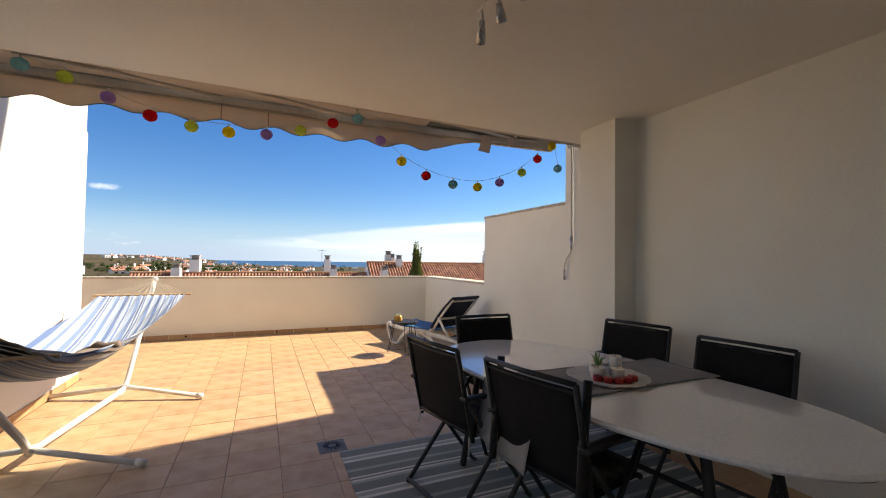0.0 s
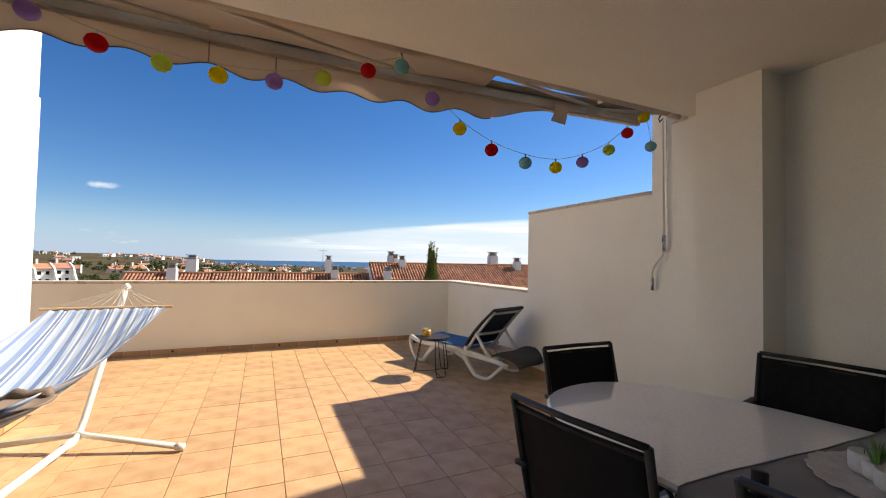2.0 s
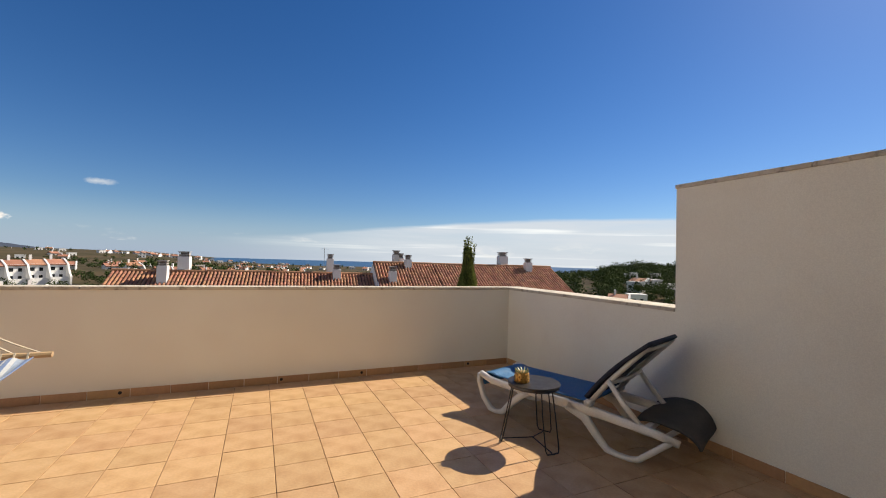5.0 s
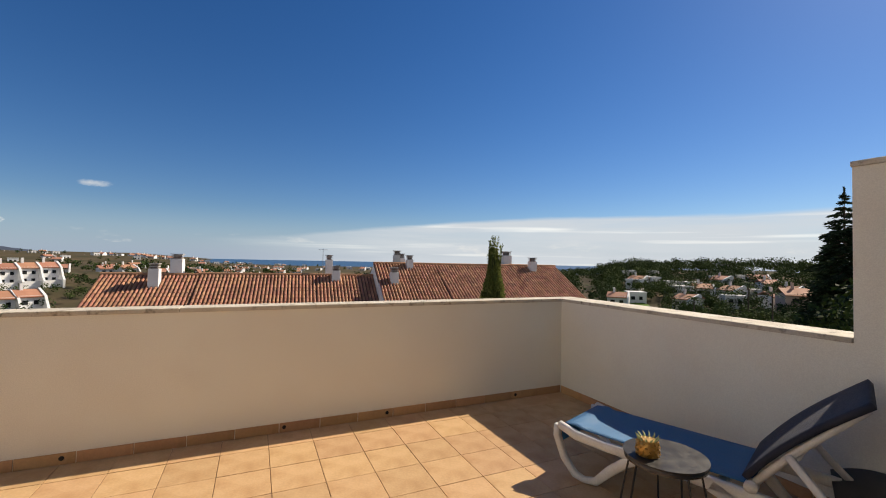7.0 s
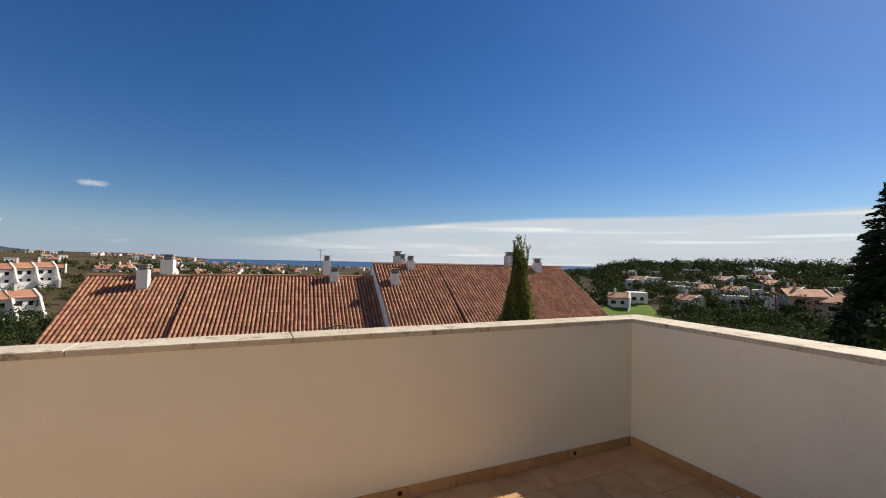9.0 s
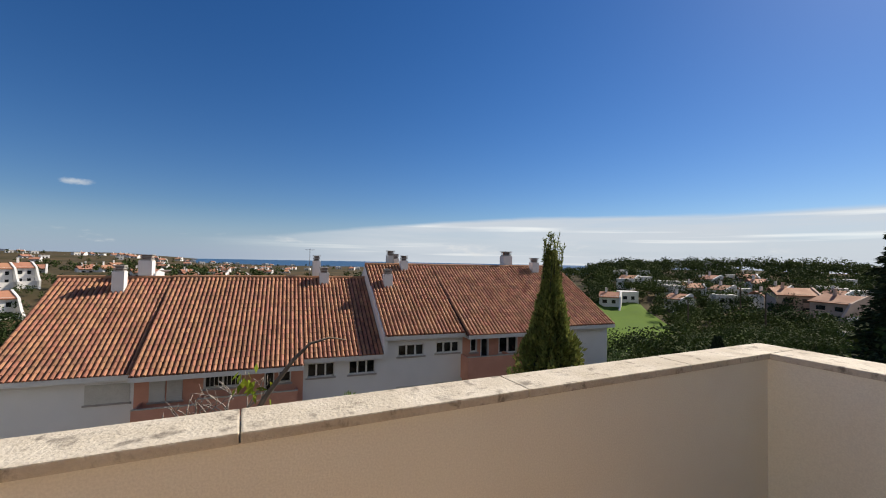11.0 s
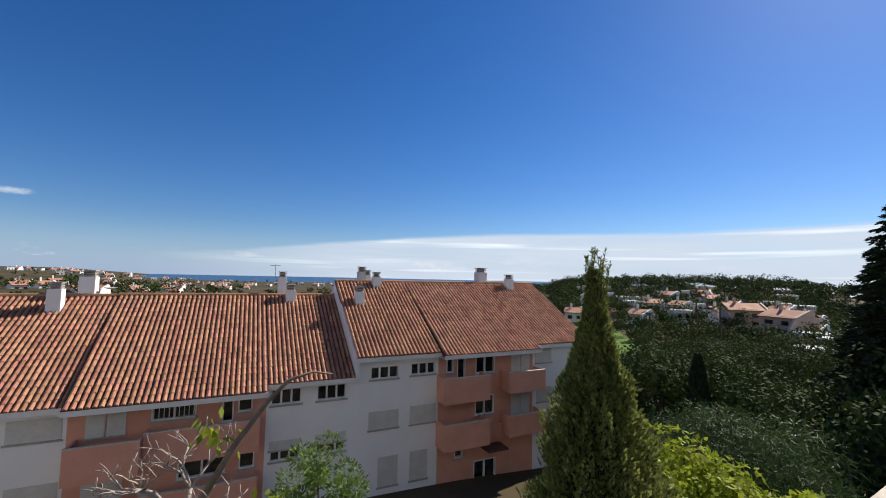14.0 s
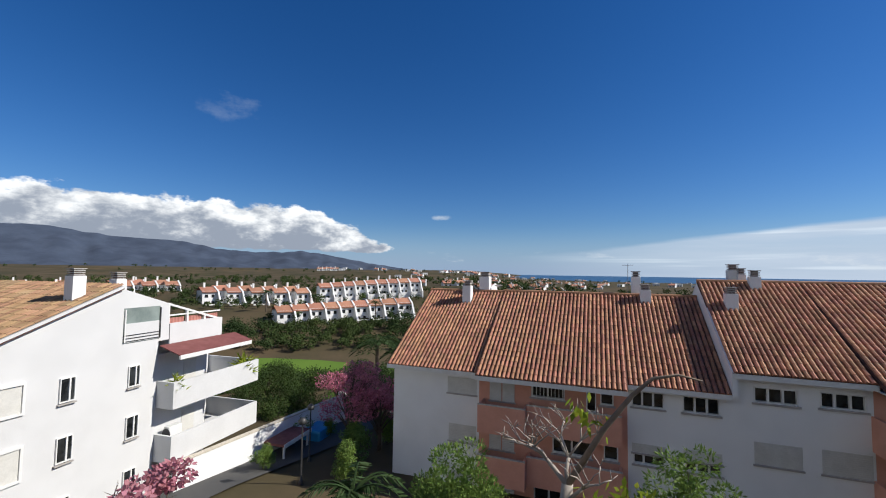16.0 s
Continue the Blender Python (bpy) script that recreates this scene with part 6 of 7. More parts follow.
def cypress():
    t = tag_thing("cypress_tree", "tall dense green cypress rising beside the terrace", "tree", Matrix.Translation((4.27, 11.36, 0.22)))
    prof = [(-9.2, 0.35), (-7, 0.80), (-4.5, 0.95), (-2.5, 0.86), (-1.2, 0.68), (-0.5, 0.53), (0.1, 0.36), (0.5, 0.20), (0.85, 0.115), (1.1, 0.06), (1.3, 0.028), (1.5, 0.008)]
    part("trunk", tube([(0, 0, -9.9), (0.02, 0, -4), (0, 0, 1.2)], 0.16, 8, 0.02), M_BARK, t)
    # solid core in near-black, stands for the shade between the sprays
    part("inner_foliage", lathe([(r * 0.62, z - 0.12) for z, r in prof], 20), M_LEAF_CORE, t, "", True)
    n = 95000
    z = 1.45 - (RNG.uniform(0, 1, n) ** 1.35) * 7.9
    a = RNG.uniform(0, 2 * math.pi, n)
    rr = np.interp(z, [q[0] for q in prof], [q[1] for q in prof])
    lump = np.array([0.8 * noise.noise(Vector((math.cos(q) * 3.2, math.sin(q) * 3.2, w * 1.5))) + 0.75 * noise.noise(Vector((math.cos(q) * 8, math.sin(q) * 8, w * 4.0))) for q, w in zip(a, z)])
    rad = rr * (0.84 + 0.58 * lump + RNG.uniform(-0.14, 0.10, n)) + 0.012
    p = np.stack([rad * np.cos(a), rad * np.sin(a), z], 1)
    d = unit(np.stack([np.cos(a) * 0.55, np.sin(a) * 0.55, np.full(n, 1.0)], 1) + RNG.normal(size=(n, 3)) * 0.30)
    leaf_part("foliage", leaf_quads(p, d, 0.055 * RNG.uniform(0.6, 1.5, n), 0.026 * RNG.uniform(0.7, 1.4, n)), M_LEAF_CYPRESS, t)
    rnd = random.Random(8)
    for i in range(20):
        q = Vector((rnd.uniform(-0.14, 0.14), rnd.uniform(-0.14, 0.14), rnd.uniform(1.22, 1.50)))
        q.z -= 2.4 * (abs(q.x) + abs(q.y)) * 0.5
        q.x, q.y = q.x * 0.8, q.y * 0.8
        tip = q + Vector((rnd.uniform(-0.06, 0.06), rnd.uniform(-0.06, 0.06), rnd.uniform(0.28, 0.50)))
        part("leading_shoot", tube([q, tip], 0.006, 4, 0.002), M_LEAF_CORE, t)
        k = 48
        s = RNG.uniform(0, 1, k)
        pp = np.array(q)[None] * (1 - s[:, None]) + np.array(tip)[None] * s[:, None]
        leaf_part("shoot_foliage", leaf_quads(pp, unit(RNG.normal(size=(k, 3)) * 0.6 + np.array([0, 0, 0.9])), 0.05, 0.014), M_LEAF_CYPRESS, t)


cypress()


def fir(x, y, top, foot, spread, seed=2):
    t = tag_thing("fir_tree", "tall dark fir with tiered drooping branches", "tree", Matrix.Translation((x, y, foot)), "dark firs")
    h = top - foot
    rnd = random.Random(seed)
    part("trunk", tube([(0, 0, -0.2), (0, 0, h * 0.98)], 0.22, 8, 0.015), M_BARK, t)
    P, D, LN = [], [], []
    wood = bmesh.new()
    k = 0
    while True:
        zz = h - 0.10 - 0.22 * k
        if zz < h * 0.18:
            break
        reach = spread * min(1.0, ((h - zz) / (h * 0.60)) ** 0.88) * rnd.uniform(0.85, 1.12)
        nb = 13 if reach > 0.5 else 7
        for j in range(nb):
            a = 2 * math.pi * (j + rnd.uniform(-0.25, 0.25)) / nb + k * 0.7
            ln = reach * rnd.uniform(0.62, 1.12) + 0.06
            zz = h - 0.10 - 0.22 * k + rnd.uniform(-0.24, 0.10) * min(1, 0.3 + ln)
            out = Vector((math.cos(a), math.sin(a), 0))
            pts = [Vector((0, 0, zz)) + out * (ln * s) + Vector((0, 0, ln * (0.10 * s - 0.42 * s * s + 0.16 * s ** 3))) for s in (0, 0.35, 0.7, 1.0)]
            add_tube(wood, pts, 0.02 + 0.012 * ln, 4, 0.004)
            m = int(20 + 95 * ln)
            for _ in range(m):
                s = rnd.uniform(0.12, 1.0)
                c = Vector((0, 0, zz)) + out * (ln * s) + Vector((0, 0, ln * (0.10 * s - 0.42 * s * s + 0.16 * s ** 3)))
                sd = Vector((-out.y, out.x, 0)) * rnd.uniform(-1, 1) * 0.30 * ln * (1.05 - s)
                LN.append(0.35 + 0.65 * min(1.0, ln / 0.7))
                P.append(c + sd + Vector((0, 0, rnd.uniform(-0.16, 0.03) * min(1, ln))))
                D.append((out * 0.7 + Vector((-out.y, out.x, 0)) * rnd.uniform(-0.8, 0.8) + Vector((0, 0, rnd.uniform(-0.5, 0.15)))).normalized())
        k += 1
    for i in range(160):
        s = rnd.uniform(0, 1)
        P.append(Vector((rnd.uniform(-1, 1) * 0.09 * (1 - s), rnd.uniform(-1, 1) * 0.09 * (1 - s), h - 0.45 + 0.62 * s)))
        D.append(Vector((rnd.uniform(-0.5, 0.5), rnd.uniform(-0.5, 0.5), 1.0)).normalized())
        LN.append(0.5)
    part("leader", tube([(0, 0, h * 0.97), (0, 0, h + 0.2)], 0.02, 5, 0.004), M_BARK, t)
    tagged(part("branches", wood, M_BARK, t), kind="stuff")
    P, D = np.array([list(q) for q in P]), np.array([list(q) for q in D])
    leaf_part("needles", leaf_quads(P, D, 0.20 * np.array(LN) * RNG.uniform(0.6, 1.4, len(P)), 0.065 * np.array(LN)), M_LEAF_FIR, t)
    return t


fir(20.0, 12.38, 4.30, -9.6, 2.35, 2)
fir(20.3, 10.4, 1.55, -9.4, 1.5, 5)


def near_garden():
    y1 = broad_tree("citrus_tree", "rounded yellow-green leafy shrub below the parapet", 8.6, 1.5, 2.9, M_LEAF_YELLOW, 13000, 0.10, 50, seed=3, aspect=0.55, sparse=0.30)
    plant_at(y1, 5.75, 11.25, -0.12, 8.6)
    y2 = broad_tree("citrus_tree", "low yellow-green leafy shrub below the parapet", 7.6, 1.1, 1.9, M_LEAF_YELLOW, 5000, 0.11, 30, seed=9, aspect=0.55, sparse=0.30)
    plant_at(y2, 5.6, 10.0, -0.95, 7.6)
    plant_at(y2, 6.9, 10.6, -0.75, 7.6, 1.9, 1.0, True)
    plant_at(y2, 4.9, 10.1, -1.15, 7.6, 3.7, 1.0, True)
    g = broad_tree("feathery_shrub", "large grey-green feathery shrub in the garden", 8.2, 2.1, 3.2, M_LEAF_GREY, 24000, 0.20, 40, seed=5, aspect=0.10, sparse=0.36)
    plant_at(g, 10.0, 12.6, -0.85, 8.2)
    gl = broad_tree("garden_tree", "upright green leafy tree in front of the house", 7.4, 1.05, 2.7, M_LEAF_MID, 7000, 0.085, 34, seed=6, aspect=0.45, sparse=0.24, upright=0.9)
    plant_at(gl, -1.25, 15.7, -1.15, 7.4)
    gr = broad_tree("garden_tree", "sparse green tree with reaching shoots before the house", 7.6, 1.25, 2.4, M_LEAF_MID, 4200, 0.11, 26, seed=12, aspect=0.35, sparse=0.19, upright=0.3)
    plant_at(gr, 2.85, 16.4, -1.35, 7.6)


near_garden()


def bare_tree():
    """A pale forked tree, mostly bare, with tufts of large yellow-green leaves."""
    t = tag_thing("frangipani_tree", "pale forked bare tree with few yellowing leaves", "tree", Matrix.Translation((0.62, 14.75, 0)))
    rnd = random.Random(21)
    part("trunk", tube([(0, 0, -9.6), (0.1, 0, -5), (-0.02, 0.0, -2.4), (0.05, 0, -1.55)], 0.16, 10, 0.085), M_BARK_PALE, t, "", True)
    tips = []

    def grow(p, d, ln, r, depth):
        bend = Vector((rnd.uniform(-0.3, 0.3), rnd.uniform(-0.3, 0.3), 0.22))
        q = p + d * ln
        mid = p + d * ln * 0.5 + bend * ln * 0.25
        part("branch", tube([p, mid, q], r, 7, r * 0.72), M_BARK_PALE, t, "", True)
        if depth == 0:
            tips.append((q, d))
            return
        for k in range(3 if depth > 2 else 2):
            a = rnd.uniform(0, 6.283)
            nd = (d * 0.75 + Vector((math.cos(a), math.sin(a) * 0.7, rnd.uniform(-0.25, 0.7))) * 0.75).normalized()
            grow(q, nd, ln * rnd.uniform(0.62, 0.95), r * 0.60, depth - 1)
    base = Vector((0.05, 0, -1.58))
    grow(base, Vector((-0.65, 0, 0.75)).normalized(), 0.46, 0.042, 4)
    grow(base, Vector((0.05, 0.4, 0.9)).normalized(), 0.38, 0.036, 4)
    grow(base + Vector((0, 0, -0.2)), Vector((0.5, -0.3, 0.6)).normalized(), 0.34, 0.032, 3)
    part("long_limb", tube([base, (0.55, 0, -0.72), (0.95, 0.0, -0.18), (1.22, 0, 0.08), (1.55, 0, 0.16), (1.85, 0, 0.10)], 0.05, 8, 0.010), M_BARK_LIMB, t, "", True)
    P, D = [], []
    for c, nleaf in ((Vector((0.32, 0.1, -0.55)), 26), (Vector((0.75, -0.3, -1.68)), 150), (Vector((0.05, -0.2, -1.9)), 60), (Vector((1.0, -0.1, -1.5)), 40)):
        for _ in range(nleaf):
            P.append(list(c + Vector((rnd.gauss(0, 0.13), rnd.gauss(0, 0.13), rnd.gauss(0, 0.13)))))
            D.append([rnd.gauss(0, 0.6), rnd.gauss(0, 0.6), -0.7 + rnd.gauss(0, 0.3)])
    leaf_part("leaves", leaf_quads(np.array(P), unit(np.array(D)), 0.19, 0.075), M_LEAF_YELLOW, t, "large yellowing leaves")


bare_tree()


def palm(name, label, x, y, top, foot, spread, seed=1, fronds=22, hang=1.0):
    t = tag_thing(name, label, "palm tree", Matrix.Translation((x, y, foot)), "palms")
    h = top - foot
    rnd = random.Random(seed)
    part("trunk", tube([(0, 0, -0.3), (0.06, 0, h * 0.5), (0, 0, h - spread * 0.3)], 0.22, 8, 0.16), M_BARK, t)
    P, D, L = [], [], []
    ribs = bmesh.new()
    for i in range(fronds):
        a = 2 * math.pi * i / fronds + rnd.uniform(-0.2, 0.2)
        rise = rnd.uniform(-0.3, 1.0)
        out = Vector((math.cos(a), math.sin(a), 0))
        pts = [Vector((0, 0, h - spread * 0.3)) + out * spread * s * (1 - 0.2 * max(rise, 0)) + Vector((0, 0, spread * (rise * s - (0.5 + 0.4 * rise) * hang * s * s))) for s in [k / 7 for k in range(8)]]
        add_tube(ribs, pts, 0.03, 4, 0.006)
        for s in range(1, 8):
            for _ in range(7):
                f = rnd.uniform(0, 1)
                c = pts[s - 1].lerp(pts[s], f)
                sd = Vector((-out.y, out.x, 0)) * rnd.choice((-1, 1))
                P.append(list(c))
                D.append(list((sd * 0.8 + out * 0.5 + Vector((0, 0, -0.35))).normalized()))
                L.append(spread * 0.24)
    tagged(part("ribs", ribs, M_LEAF_GREY, t), kind="stuff")
    leaf_part("fronds", leaf_quads(np.array(P), np.array(D), np.array(L), 0.06 * spread / 2), M_LEAF_GREY, t)


palm("palm_tree", "feather palm with hanging fronds beside the lane", -16.6, 45.6, -4.6, -13.2, 2.6, 3)
palm("palm_tree", "feather palm beside the white houses", -14.4, 46.8, -5.6, -13.3, 2.3, 4)
palm("fan_palm", "low spreading palm in the garden below", -3.6, 16.2, -2.7, -9.6, 1.3, 6, 18)
for bx, rr, tp in ((-83.0, 170, 3.0), (-84.2, 160, 3.6), (-85.0, 165, 4.0), (-86.5, 150, 2.6), (-62.5, 150, -2.6), (-57.5, 120, -6.0), (-64.8, 130, -4.0), (33, 165, -7.5), (25, 150, -9.0), (39, 170, -6.0)):
    px, py = at_bearing(bx, rr)
    palm("palm_tree", "distant feather palm among the houses", px, py, tp, land(px, py), 1.5 if bx < -80 else 2.4, int(rr), 16)


def blossom_tree(x, y, top, foot, r, material, seed, bare=0.0, label="pink flowering tree beside the lane"):
    t = tag_thing("blossom_tree", label, "tree", Matrix.Translation((x, y, foot)), "pink trees")
    h = top - foot
    rnd = random.Random(seed)
    part("trunk", tube([(0, 0, -0.3), (0.1, 0, h * 0.25), (0, 0, h * 0.45)], 0.20, 8, 0.13), M_BARK, t, "", True)
    wood, cs = bmesh.new(), []
    for i in range(34):
        a, e = rnd.uniform(0, 6.283), rnd.uniform(0.05, 1.0)
        tip = Vector((math.cos(a) * r * rnd.uniform(0.35, 1.0) * math.cos(e * 0.9), math.sin(a) * r * rnd.uniform(0.35, 1.0) * math.cos(e * 0.9), h * (0.50 + 0.48 * e)))
        pts = curve_pts((0, 0, h * rnd.uniform(0.3, 0.5)), tip, (0, 0, 0.1 * r), 5)
        add_tube(wood, pts, 0.06, 5, 0.01)
        for _ in range(5):
            q = pts[rnd.choice((3, 4, 5))]
            add_tube(wood, [q, q + Vector((rnd.uniform(-1, 1), rnd.uniform(-1, 1), rnd.uniform(-0.5, 0.7))) * r * 0.22], 0.014, 4, 0.004)
        if rnd.random() > bare:
            cs.append(list(tip))
    tagged(part("limb_wood", wood, M_BARK, t), kind="stuff")
    n = 4200
    p, d = blob_points(np.array(cs), np.full(len(cs), r * 0.27), n, 0.7)
    leaf_part("blossom", leaf_quads(p, unit(d + RNG.normal(size=d.shape)), 0.16 * RNG.uniform(0.6, 1.3, n), 0.12), material, t)


blossom_tree(-13.9, 35.2, -5.3, -12.2, 2.9, M_BLOSSOM, 1, 0.25, "bright pink flowering tree beside the lane")
blossom_tree(-12.0, 36.2, -6.3, -12.2, 2.3, M_BLOSSOM, 7, 0.1, "bright pink flowering tree behind the house corner")
blossom_tree(-10.6, 17.0, -4.15, -10.4, 1.9, M_BLOSSOM_PALE, 4, 0.3, "pale pink flowering tree by the white block")


def mid_woods():
    """Single trees between the garden and the golf course, copied from four."""
    kinds = [broad_tree("leafy_tree", "dense dark green broadleaf tree in the valley", 9.0, 3.4, 6.2, M_LEAF_DARK, 8500, 0.22, 44, seed=31, aspect=0.6),
             broad_tree("leafy_tree", "dense green broadleaf tree in the valley", 8.5, 3.0, 5.4, M_LEAF_DARK, 7500, 0.21, 40, seed=32, aspect=0.55),
             broad_tree("pine_tree", "rounded umbrella pine with dark green crown", 9.5, 3.4, 4.2, M_LEAF_DARK, 7000, 0.24, 36, seed=33, aspect=0.3),
             broad_tree("green_tree", "lighter green bushy tree in the valley", 6.5, 2.5, 4.6, M_LEAF_GREY, 6000, 0.19, 34, seed=34, aspect=0.5)]
    heights = [9.0, 8.5, 9.5, 6.5]
    used = set()
    rnd = random.Random(77)

    def place(k, bearing, r, top, s=1.0):
        x, y = at_bearing(bearing, r)
        if k in used:
            plant_at(kinds[k], x, y, top, heights[k], rnd.uniform(0, 6.28), s, True)
        else:
            used.add(k)
            plant_at(kinds[k], x, y, top, heights[k], rnd.uniform(0, 6.28), s)
    for b, r, top, k, s in ((-58, 26, -1.8, 0, 1.0), (-63, 29, -2.0, 1, 1.0), (-67, 25, -2.1, 0, 0.9), (-70.5, 22, -1.7, 1, 1.0), (-53, 31, -4.2, 1, 0.9), (-74, 18.5, -1.6, 0, 0.8), (-61, 21, -3.4, 3, 1.0), (-56, 22, -4.4, 3, 1.1),
                            (-66, 18, -2.6, 3, 1.0), (-50.5, 36, -5.2, 3, 1.0), (-81.5, 12.5, -0.2, 1, 0.75), (-84.5, 15.5, 1.2, 0, 0.85), (-87.5, 13.5, 0.7, 1, 0.85), (-91, 12.5, 0.2, 0, 0.8), (-95, 13, 0.8, 1, 0.8), (-78, 14, -1.4, 3, 1.0),
                            (-86, 10.0, -0.6, 3, 0.8), (-91, 9.0, -0.7, 3, 0.8), (-72, 15, -2.0, 3, 0.9), (-55, 40, -5.0, 0, 1.0), (-60, 42, -4.2, 2, 1.0), (-65, 44, -3.6, 0, 1.0), (-69, 40, -3.0, 2, 1.0), (-73, 38, -2.4, 0, 1.0),
                            (-77, 32, -1.4, 2, 1.0), (-47, 46, -7.5, 3, 1.1), (-82, 30, 0.2, 2, 1.0), (-88, 28, 0.5, 0, 1.0), (-93, 30, 0.5, 2, 1.1), (-66, 58, -5.2, 0, 1.1), (-58, 60, -7.5, 1, 1.1), (-71, 62, -4.0, 2, 1.1), (-76, 60, -2.5, 0, 1.1), (-63, 75, -7.0, 2, 1.1)):
        place(k, b, r, top, s)
    for b, r, top, k, s in ((38.5, 52, -8.6, 2, 0.9), (35.5, 50, -9.4, 1, 0.9), (33, 55, -9.8, 0, 0.9), (37, 60, -9.6, 2, 0.8), (30.5, 58, -10.6, 1, 0.8), (41, 48, -9.0, 2, 0.8), (27, 60, -10.0, 0, 0.8), (44, 58, -9.6, 0, 0.9),
                            (23, 52, -9.2, 1, 0.8), (19.5, 60, -8.6, 0, 0.9), (25.5, 47, -9.6, 3, 0.9), (20.5, 44, -9.3, 3, 0.8), (48, 60, -9.5, 2, 0.9), (16, 70, -8.8, 2, 0.9), (29, 44, -9.4, 2, 0.75), (32, 42, -9.6, 0, 0.75), (35, 45, -9.0, 2, 0.8), (38, 42, -9.2, 0, 0.75), (26, 52, -9.6, 1, 0.8)):
        place(k, b, r, top - 0.9, s * 0.95)
    thin = tag_thing("slender_cypress", "slender dark cypress among the trees", "tree", Matrix.Translation((*at_bearing(-62.3, 23.5), 0)))
    part("trunk", tube([(0, 0, -11), (0, 0, -3)], 0.1, 6, 0.03), M_BARK, thin)
    n = 4500
    z = RNG.uniform(-8.5, -2.0, n)
    a = RNG.uniform(0, 6.283, n)
    rr = 0.42 * np.clip((-1.95 - z) / 2.2, 0.05, 1.0) ** 0.6
    p = np.stack([rr * np.cos(a), rr * np.sin(a), z], 1)
    leaf_part("foliage", leaf_quads(p, unit(np.stack([np.cos(a) * 0.4, np.sin(a) * 0.4, np.ones(n)], 1)), 0.26, 0.08), M_LEAF_FIR, thin)


mid_woods()


def far_woods():
    """Scrub and trees of the slopes, too many to count."""
    Q = []
    rnd = random.Random(15)

    def tree(x, y, r, h, n, leaf):
        z = land(x, y)
        k = 5
        cs = np.array([[x + rnd.uniform(-0.5, 0.5) * r, y + rnd.uniform(-0.5, 0.5) * r, z + h * rnd.uniform(0.42, 0.78)] for _ in range(k)])
        p, d = blob_points(cs, np.full(k, r * 0.62), n, 0.8 * h / (2 * r) if h < 2 * r else 0.9)
        Q.append(leaf_quads(p, unit(d + RNG.normal(size=d.shape) * 0.8), leaf * RNG.uniform(0.7, 1.3, n), leaf * 0.75, unit(d + np.array([0, 0, 0.35]))))
    zones = [(-74, -46, 62, 130, 300, (1.8, 3.2), 240, 0.42), (-76, -46, 130, 240, 520, (2.0, 3.6), 130, 0.7), (-76, -46, 240, 345, 420, (2.6, 4.6), 110, 0.95), (-96, -72, 36, 95, 150, (2.2, 3.6), 170, 0.55), (-96, -73, 95, 260, 260, (2.2, 3.8), 70, 1.1),
             (12, 64, 62, 77, 110, (1.0, 1.9), 200, 0.32), (14, 64, 117, 147, 420, (1.3, 2.4), 150, 0.48), (10, 64, 150, 215, 240, (1.4, 2.5), 110, 0.6), (5, 70, 215, 420, 420, (1.2, 2.3), 60, 0.8),
             (-12, 70, 420, 1000, 200, (1.2, 2.2), 30, 1.2), (-48, 12, 120, 420, 260, (2.2, 4.0), 40, 1.4), (-52, -30, 200, 460, 420, (2.0, 3.6), 70, 1.0)]
    for b0, b1, r0, r1, cnt, (lo, hi), n, leaf in zones:
        for _ in range(cnt):
            b = rnd.uniform(b0, b1)
            r = math.sqrt(rnd.uniform(r0 * r0, r1 * r1))
            if 84 < r < 119 and 12 < b < 72 or 90 < r < 205 and -57.5 < b < -45 and r < 92 + 110 * (1 - abs(b + 50) / 8):
                continue
            if 24 < b < 47 and 146 < r < 168 and rnd.random() < 0.85:
                continue
            x, y = at_bearing(b, r)
            s = rnd.uniform(lo, hi)
            tree(x, y, s, s * rnd.uniform(1.3, 2.2) + 0.5, n, leaf)
    ob = new("far_woods", quad_mesh("far_woods", np.concatenate(Q), M_WOODS))
    tagged(ob, "dark green trees and scrub on the far slopes", "woods", kind="stuff")


far_woods()


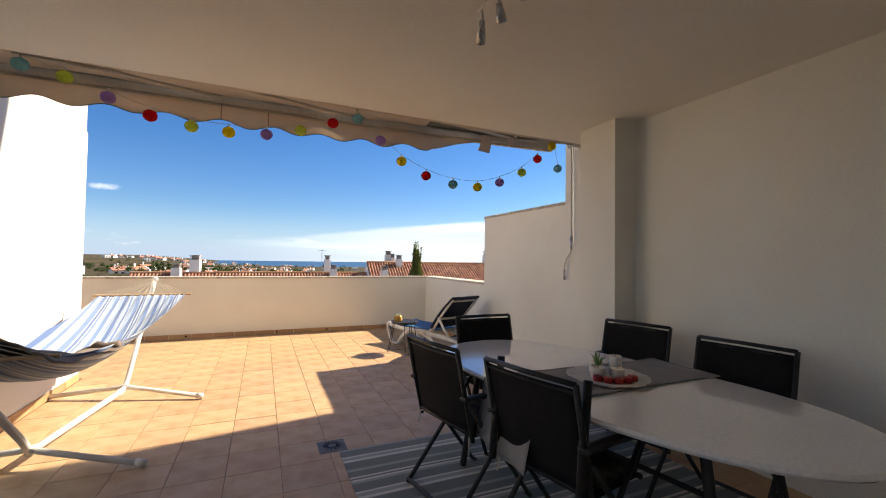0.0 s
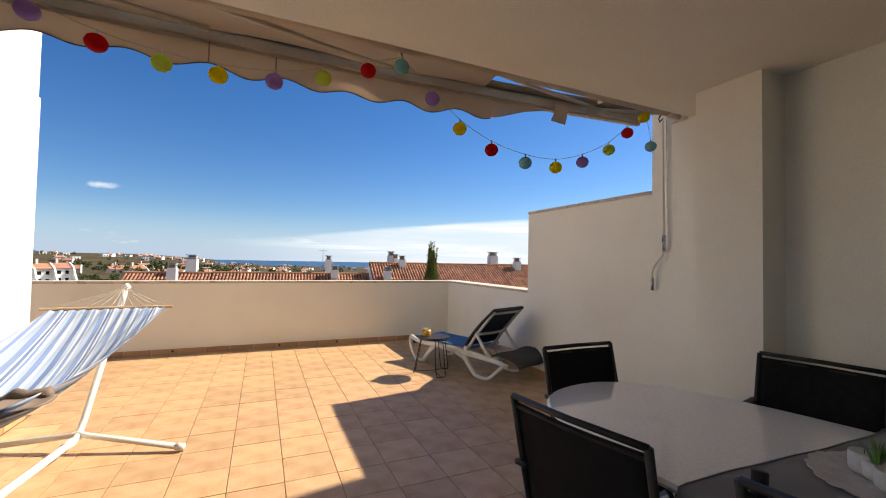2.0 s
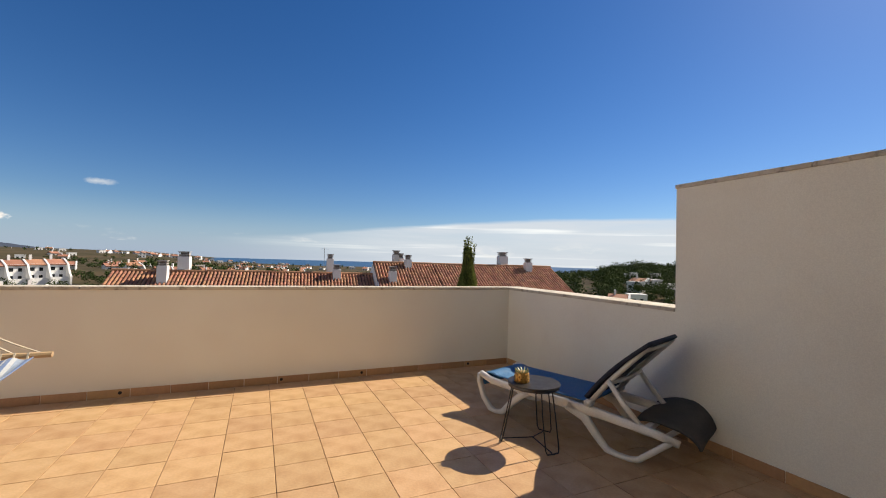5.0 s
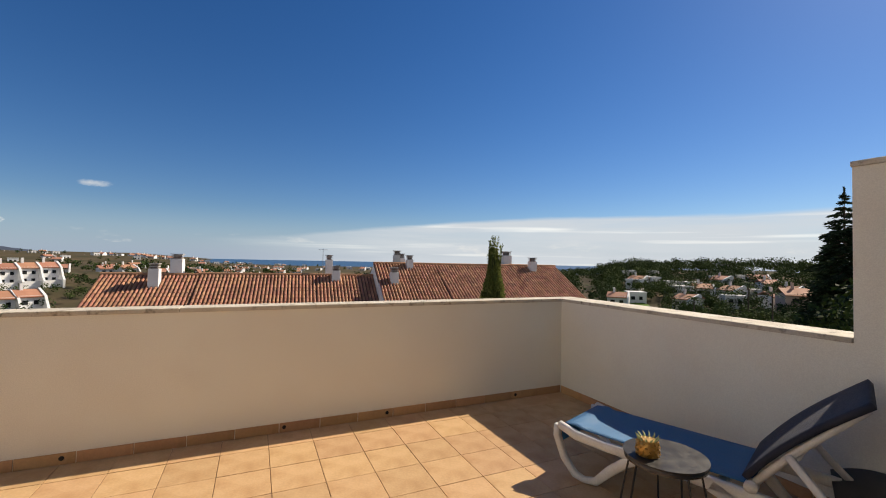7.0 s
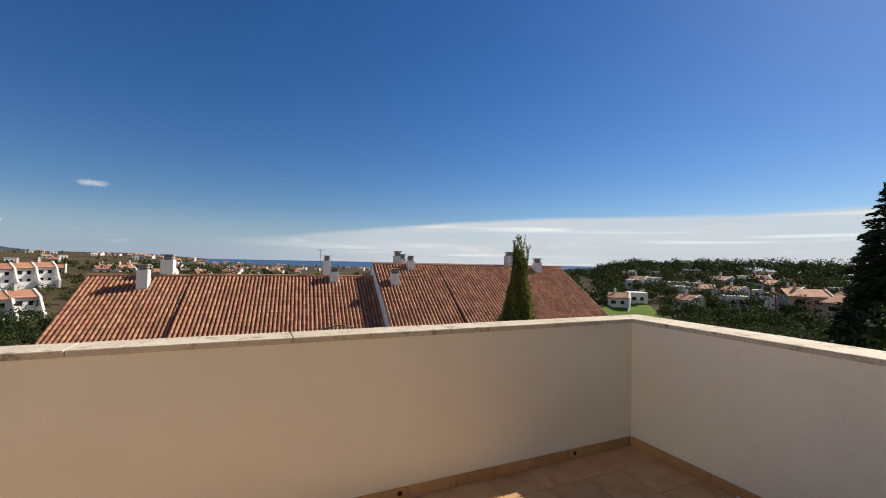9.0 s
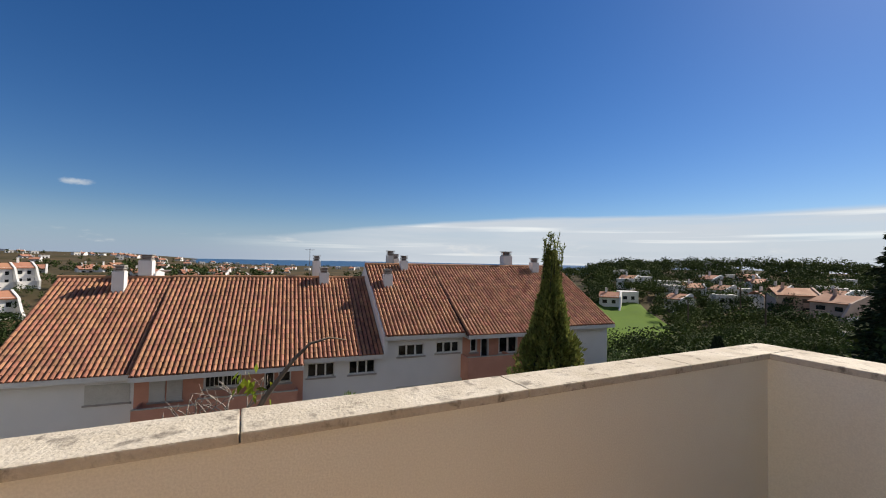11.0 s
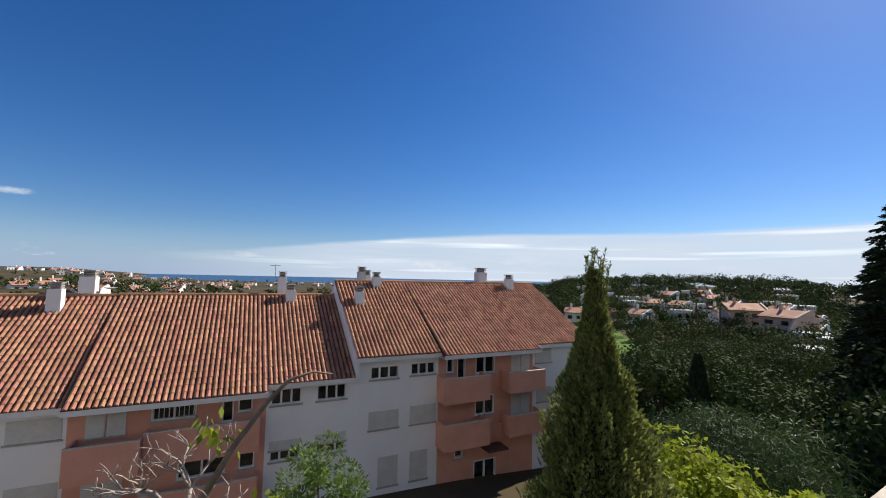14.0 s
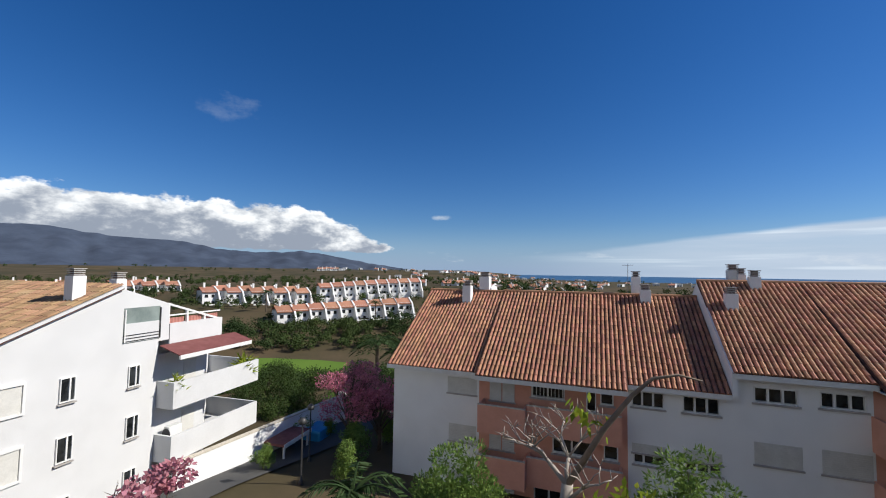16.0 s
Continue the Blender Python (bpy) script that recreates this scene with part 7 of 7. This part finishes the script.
def terrace_plants():
    """Two planters' worth of spiky growth on the white block's terrace, and shrubs along the lane wall."""
    for x, y, z, r, n, seed in ((-20.9, 32.7, -6.2, 0.95, 90, 2), (-20.9, 27.3, -6.1, 0.6, 60, 5)):
        t = tag_thing("yucca_plant", "spiky yellow-green plant in a tub on the white terrace", "plant", Matrix.Translation((x, y, z)), "terrace plants")
        part("tub", lathe([(0.22, -0.03), (0.30, 0.4), (0.26, 0.4), (0.02, 0.36)], 14), M_ROOF_TILE, t, "terracotta tub")
        rnd = random.Random(seed)
        P = np.array([[rnd.gauss(0, 0.1), rnd.gauss(0, 0.1), 0.4 + rnd.uniform(0, 0.8)] for _ in range(n)])
        D = unit(np.array([[rnd.gauss(0, 1), rnd.gauss(0, 1), rnd.uniform(-0.2, 1.6)] for _ in range(n)]))
        leaf_part("leaves", leaf_quads(P, D, r * 1.1, 0.10), M_LEAF_YELLOW, t)
    rnd = random.Random(9)
    s0 = broad_tree("lane_shrub", "rounded green garden shrub beside the lane", 2.2, 1.1, 1.8, M_LEAF_MID, 3200, 0.13, 24, seed=51, category="shrub")
    spots = [(-18.9, 36.5), (-17.6, 31.0), (-16.9, 37.8), (-12.6, 33.4), (-11.8, 37.5), (-13.2, 40.0), (-11.2, 30.4), (-15.3, 44.0), (-18.6, 44.6), (-20.6, 43.5), (-12.4, 43.0), (-17.0, 48.0)]
    for i, (x, y) in enumerate(spots):
        s = rnd.uniform(0.7, 1.35)
        m = Matrix.Translation((x, y, land(x, y) - 0.1)) @ Matrix.Rotation(rnd.uniform(0, 6.28), 4, "Z") @ Matrix.Scale(s, 4)
        if i == 0:
            s0.matrix_world = m
            tagged(s0, group="lane shrubs")
        else:
            copy_thing(s0, m)


terrace_plants()

# ---------------------------------------------------------------- floor tiles and skirting, piece by piece
PITCH, JX, JY = 0.333, 1.06, 6.334


def tiles():
    floor = bpy.data.objects["floor"]
    one = finish(box(-0.1645, -0.1645, -0.012, 0.1645, 0.1645, 0.0, bevel=0.003), "tile", M_TILE)
    rest = bmesh.new()
    rnd = random.Random(11)
    i0, i1 = math.floor((XL - JX) / PITCH), math.floor((XR - JX) / PITCH)
    for i in range(math.floor((XFAR - JX) / PITCH), i1 + 1):
        for j in range(math.floor((-2.6 - JY) / PITCH), math.floor((YF - JY) / PITCH) + 1):
            x0, y0 = JX + i * PITCH, JY + j * PITCH
            x, y = x0 + PITCH / 2, y0 + PITCH / 2
            if XL - 0.28 < x < XL and 3.8 < y < 6.25:
                continue
            lift = rnd.uniform(-0.0012, 0.0008)
            inside = x0 > XFAR and x0 + PITCH < XR and y0 + PITCH < YF and y0 > -2.6
            if inside and i >= i0 and y0 > 3.3:
                o = new("tile", one)
                o.parent, o.location = floor, (x, y, lift)
            else:
                a, b = max(x0 + 0.002, XFAR), min(x0 + PITCH - 0.002, XR - 0.002)
                c, d = max(y0 + 0.002, -2.6), min(y0 + PITCH - 0.002, YF - 0.002)
                if b - a > 0.01 and d - c > 0.01:
                    add_box(rest, a, c, -0.012, b, d, lift)
    o = part("tiles", rest, M_TILE_REST, floor, "cut and distant terracotta tiles")
    tagged(o, kind="stuff")


def skirting():
    front = tagged(new("baseboard_front"), "terracotta tile skirting along the front parapet", "skirting", kind="structure")
    right = tagged(new("baseboard_right"), "terracotta tile skirting along the side wall", "skirting", kind="structure")
    left = tagged(new("baseboard_left"), "terracotta tile skirting along the white wall", "skirting", kind="structure")
    one = finish(box(-0.164, -0.009, 0.0, 0.164, 0.0, 0.078, bevel=0.002), "skirting_tile", M_SKIRT)
    n = int((XR - XFAR) / PITCH)
    for i in range(n):
        o = new("skirting_tile", one)
        o.parent, o.location = front, (XR - 0.012 - PITCH * (i + 0.5), YF - 0.001, 0.001)
    for i in range(int((YF - 3.47) / PITCH)):
        o = new("skirting_tile", one)
        o.parent, o.location, o.rotation_euler = right, (XR - 0.001, YF - 0.012 - PITCH * (i + 0.5), 0.001), (0, 0, -math.pi / 2)
    for i in range(int((6.24 - 3.8) / PITCH)):
        o = new("skirting_tile", one)
        o.parent, o.location, o.rotation_euler = left, (XL + 0.001, 6.24 - PITCH * (i + 0.5), 0.001), (0, 0, math.pi / 2)
    for x in (-0.93, 0.52, 1.42, 2.86):
        w = tagged(new("weep_hole", finish(lathe([(0.016, 0), (0.016, 0.004), (0.001, 0.004)], 12), "weep_hole", M_DARK)), "small dark drain hole in the tile skirting", "drain hole", "weep holes")
        w.matrix_world = pose(x, YF - 0.0105, 0.045, 90)


M_TILE_REST = mat("terracotta_floor_tile_cut", (0.58, 0.375, 0.205), (0.50, 0.305, 0.155), 5.5, 0.45, 0.2, 60, island=0.07, stain=(0.40, 0.225, 0.105), stain_scale=4.5, stain_amount=0.55)
tiles()
skirting()
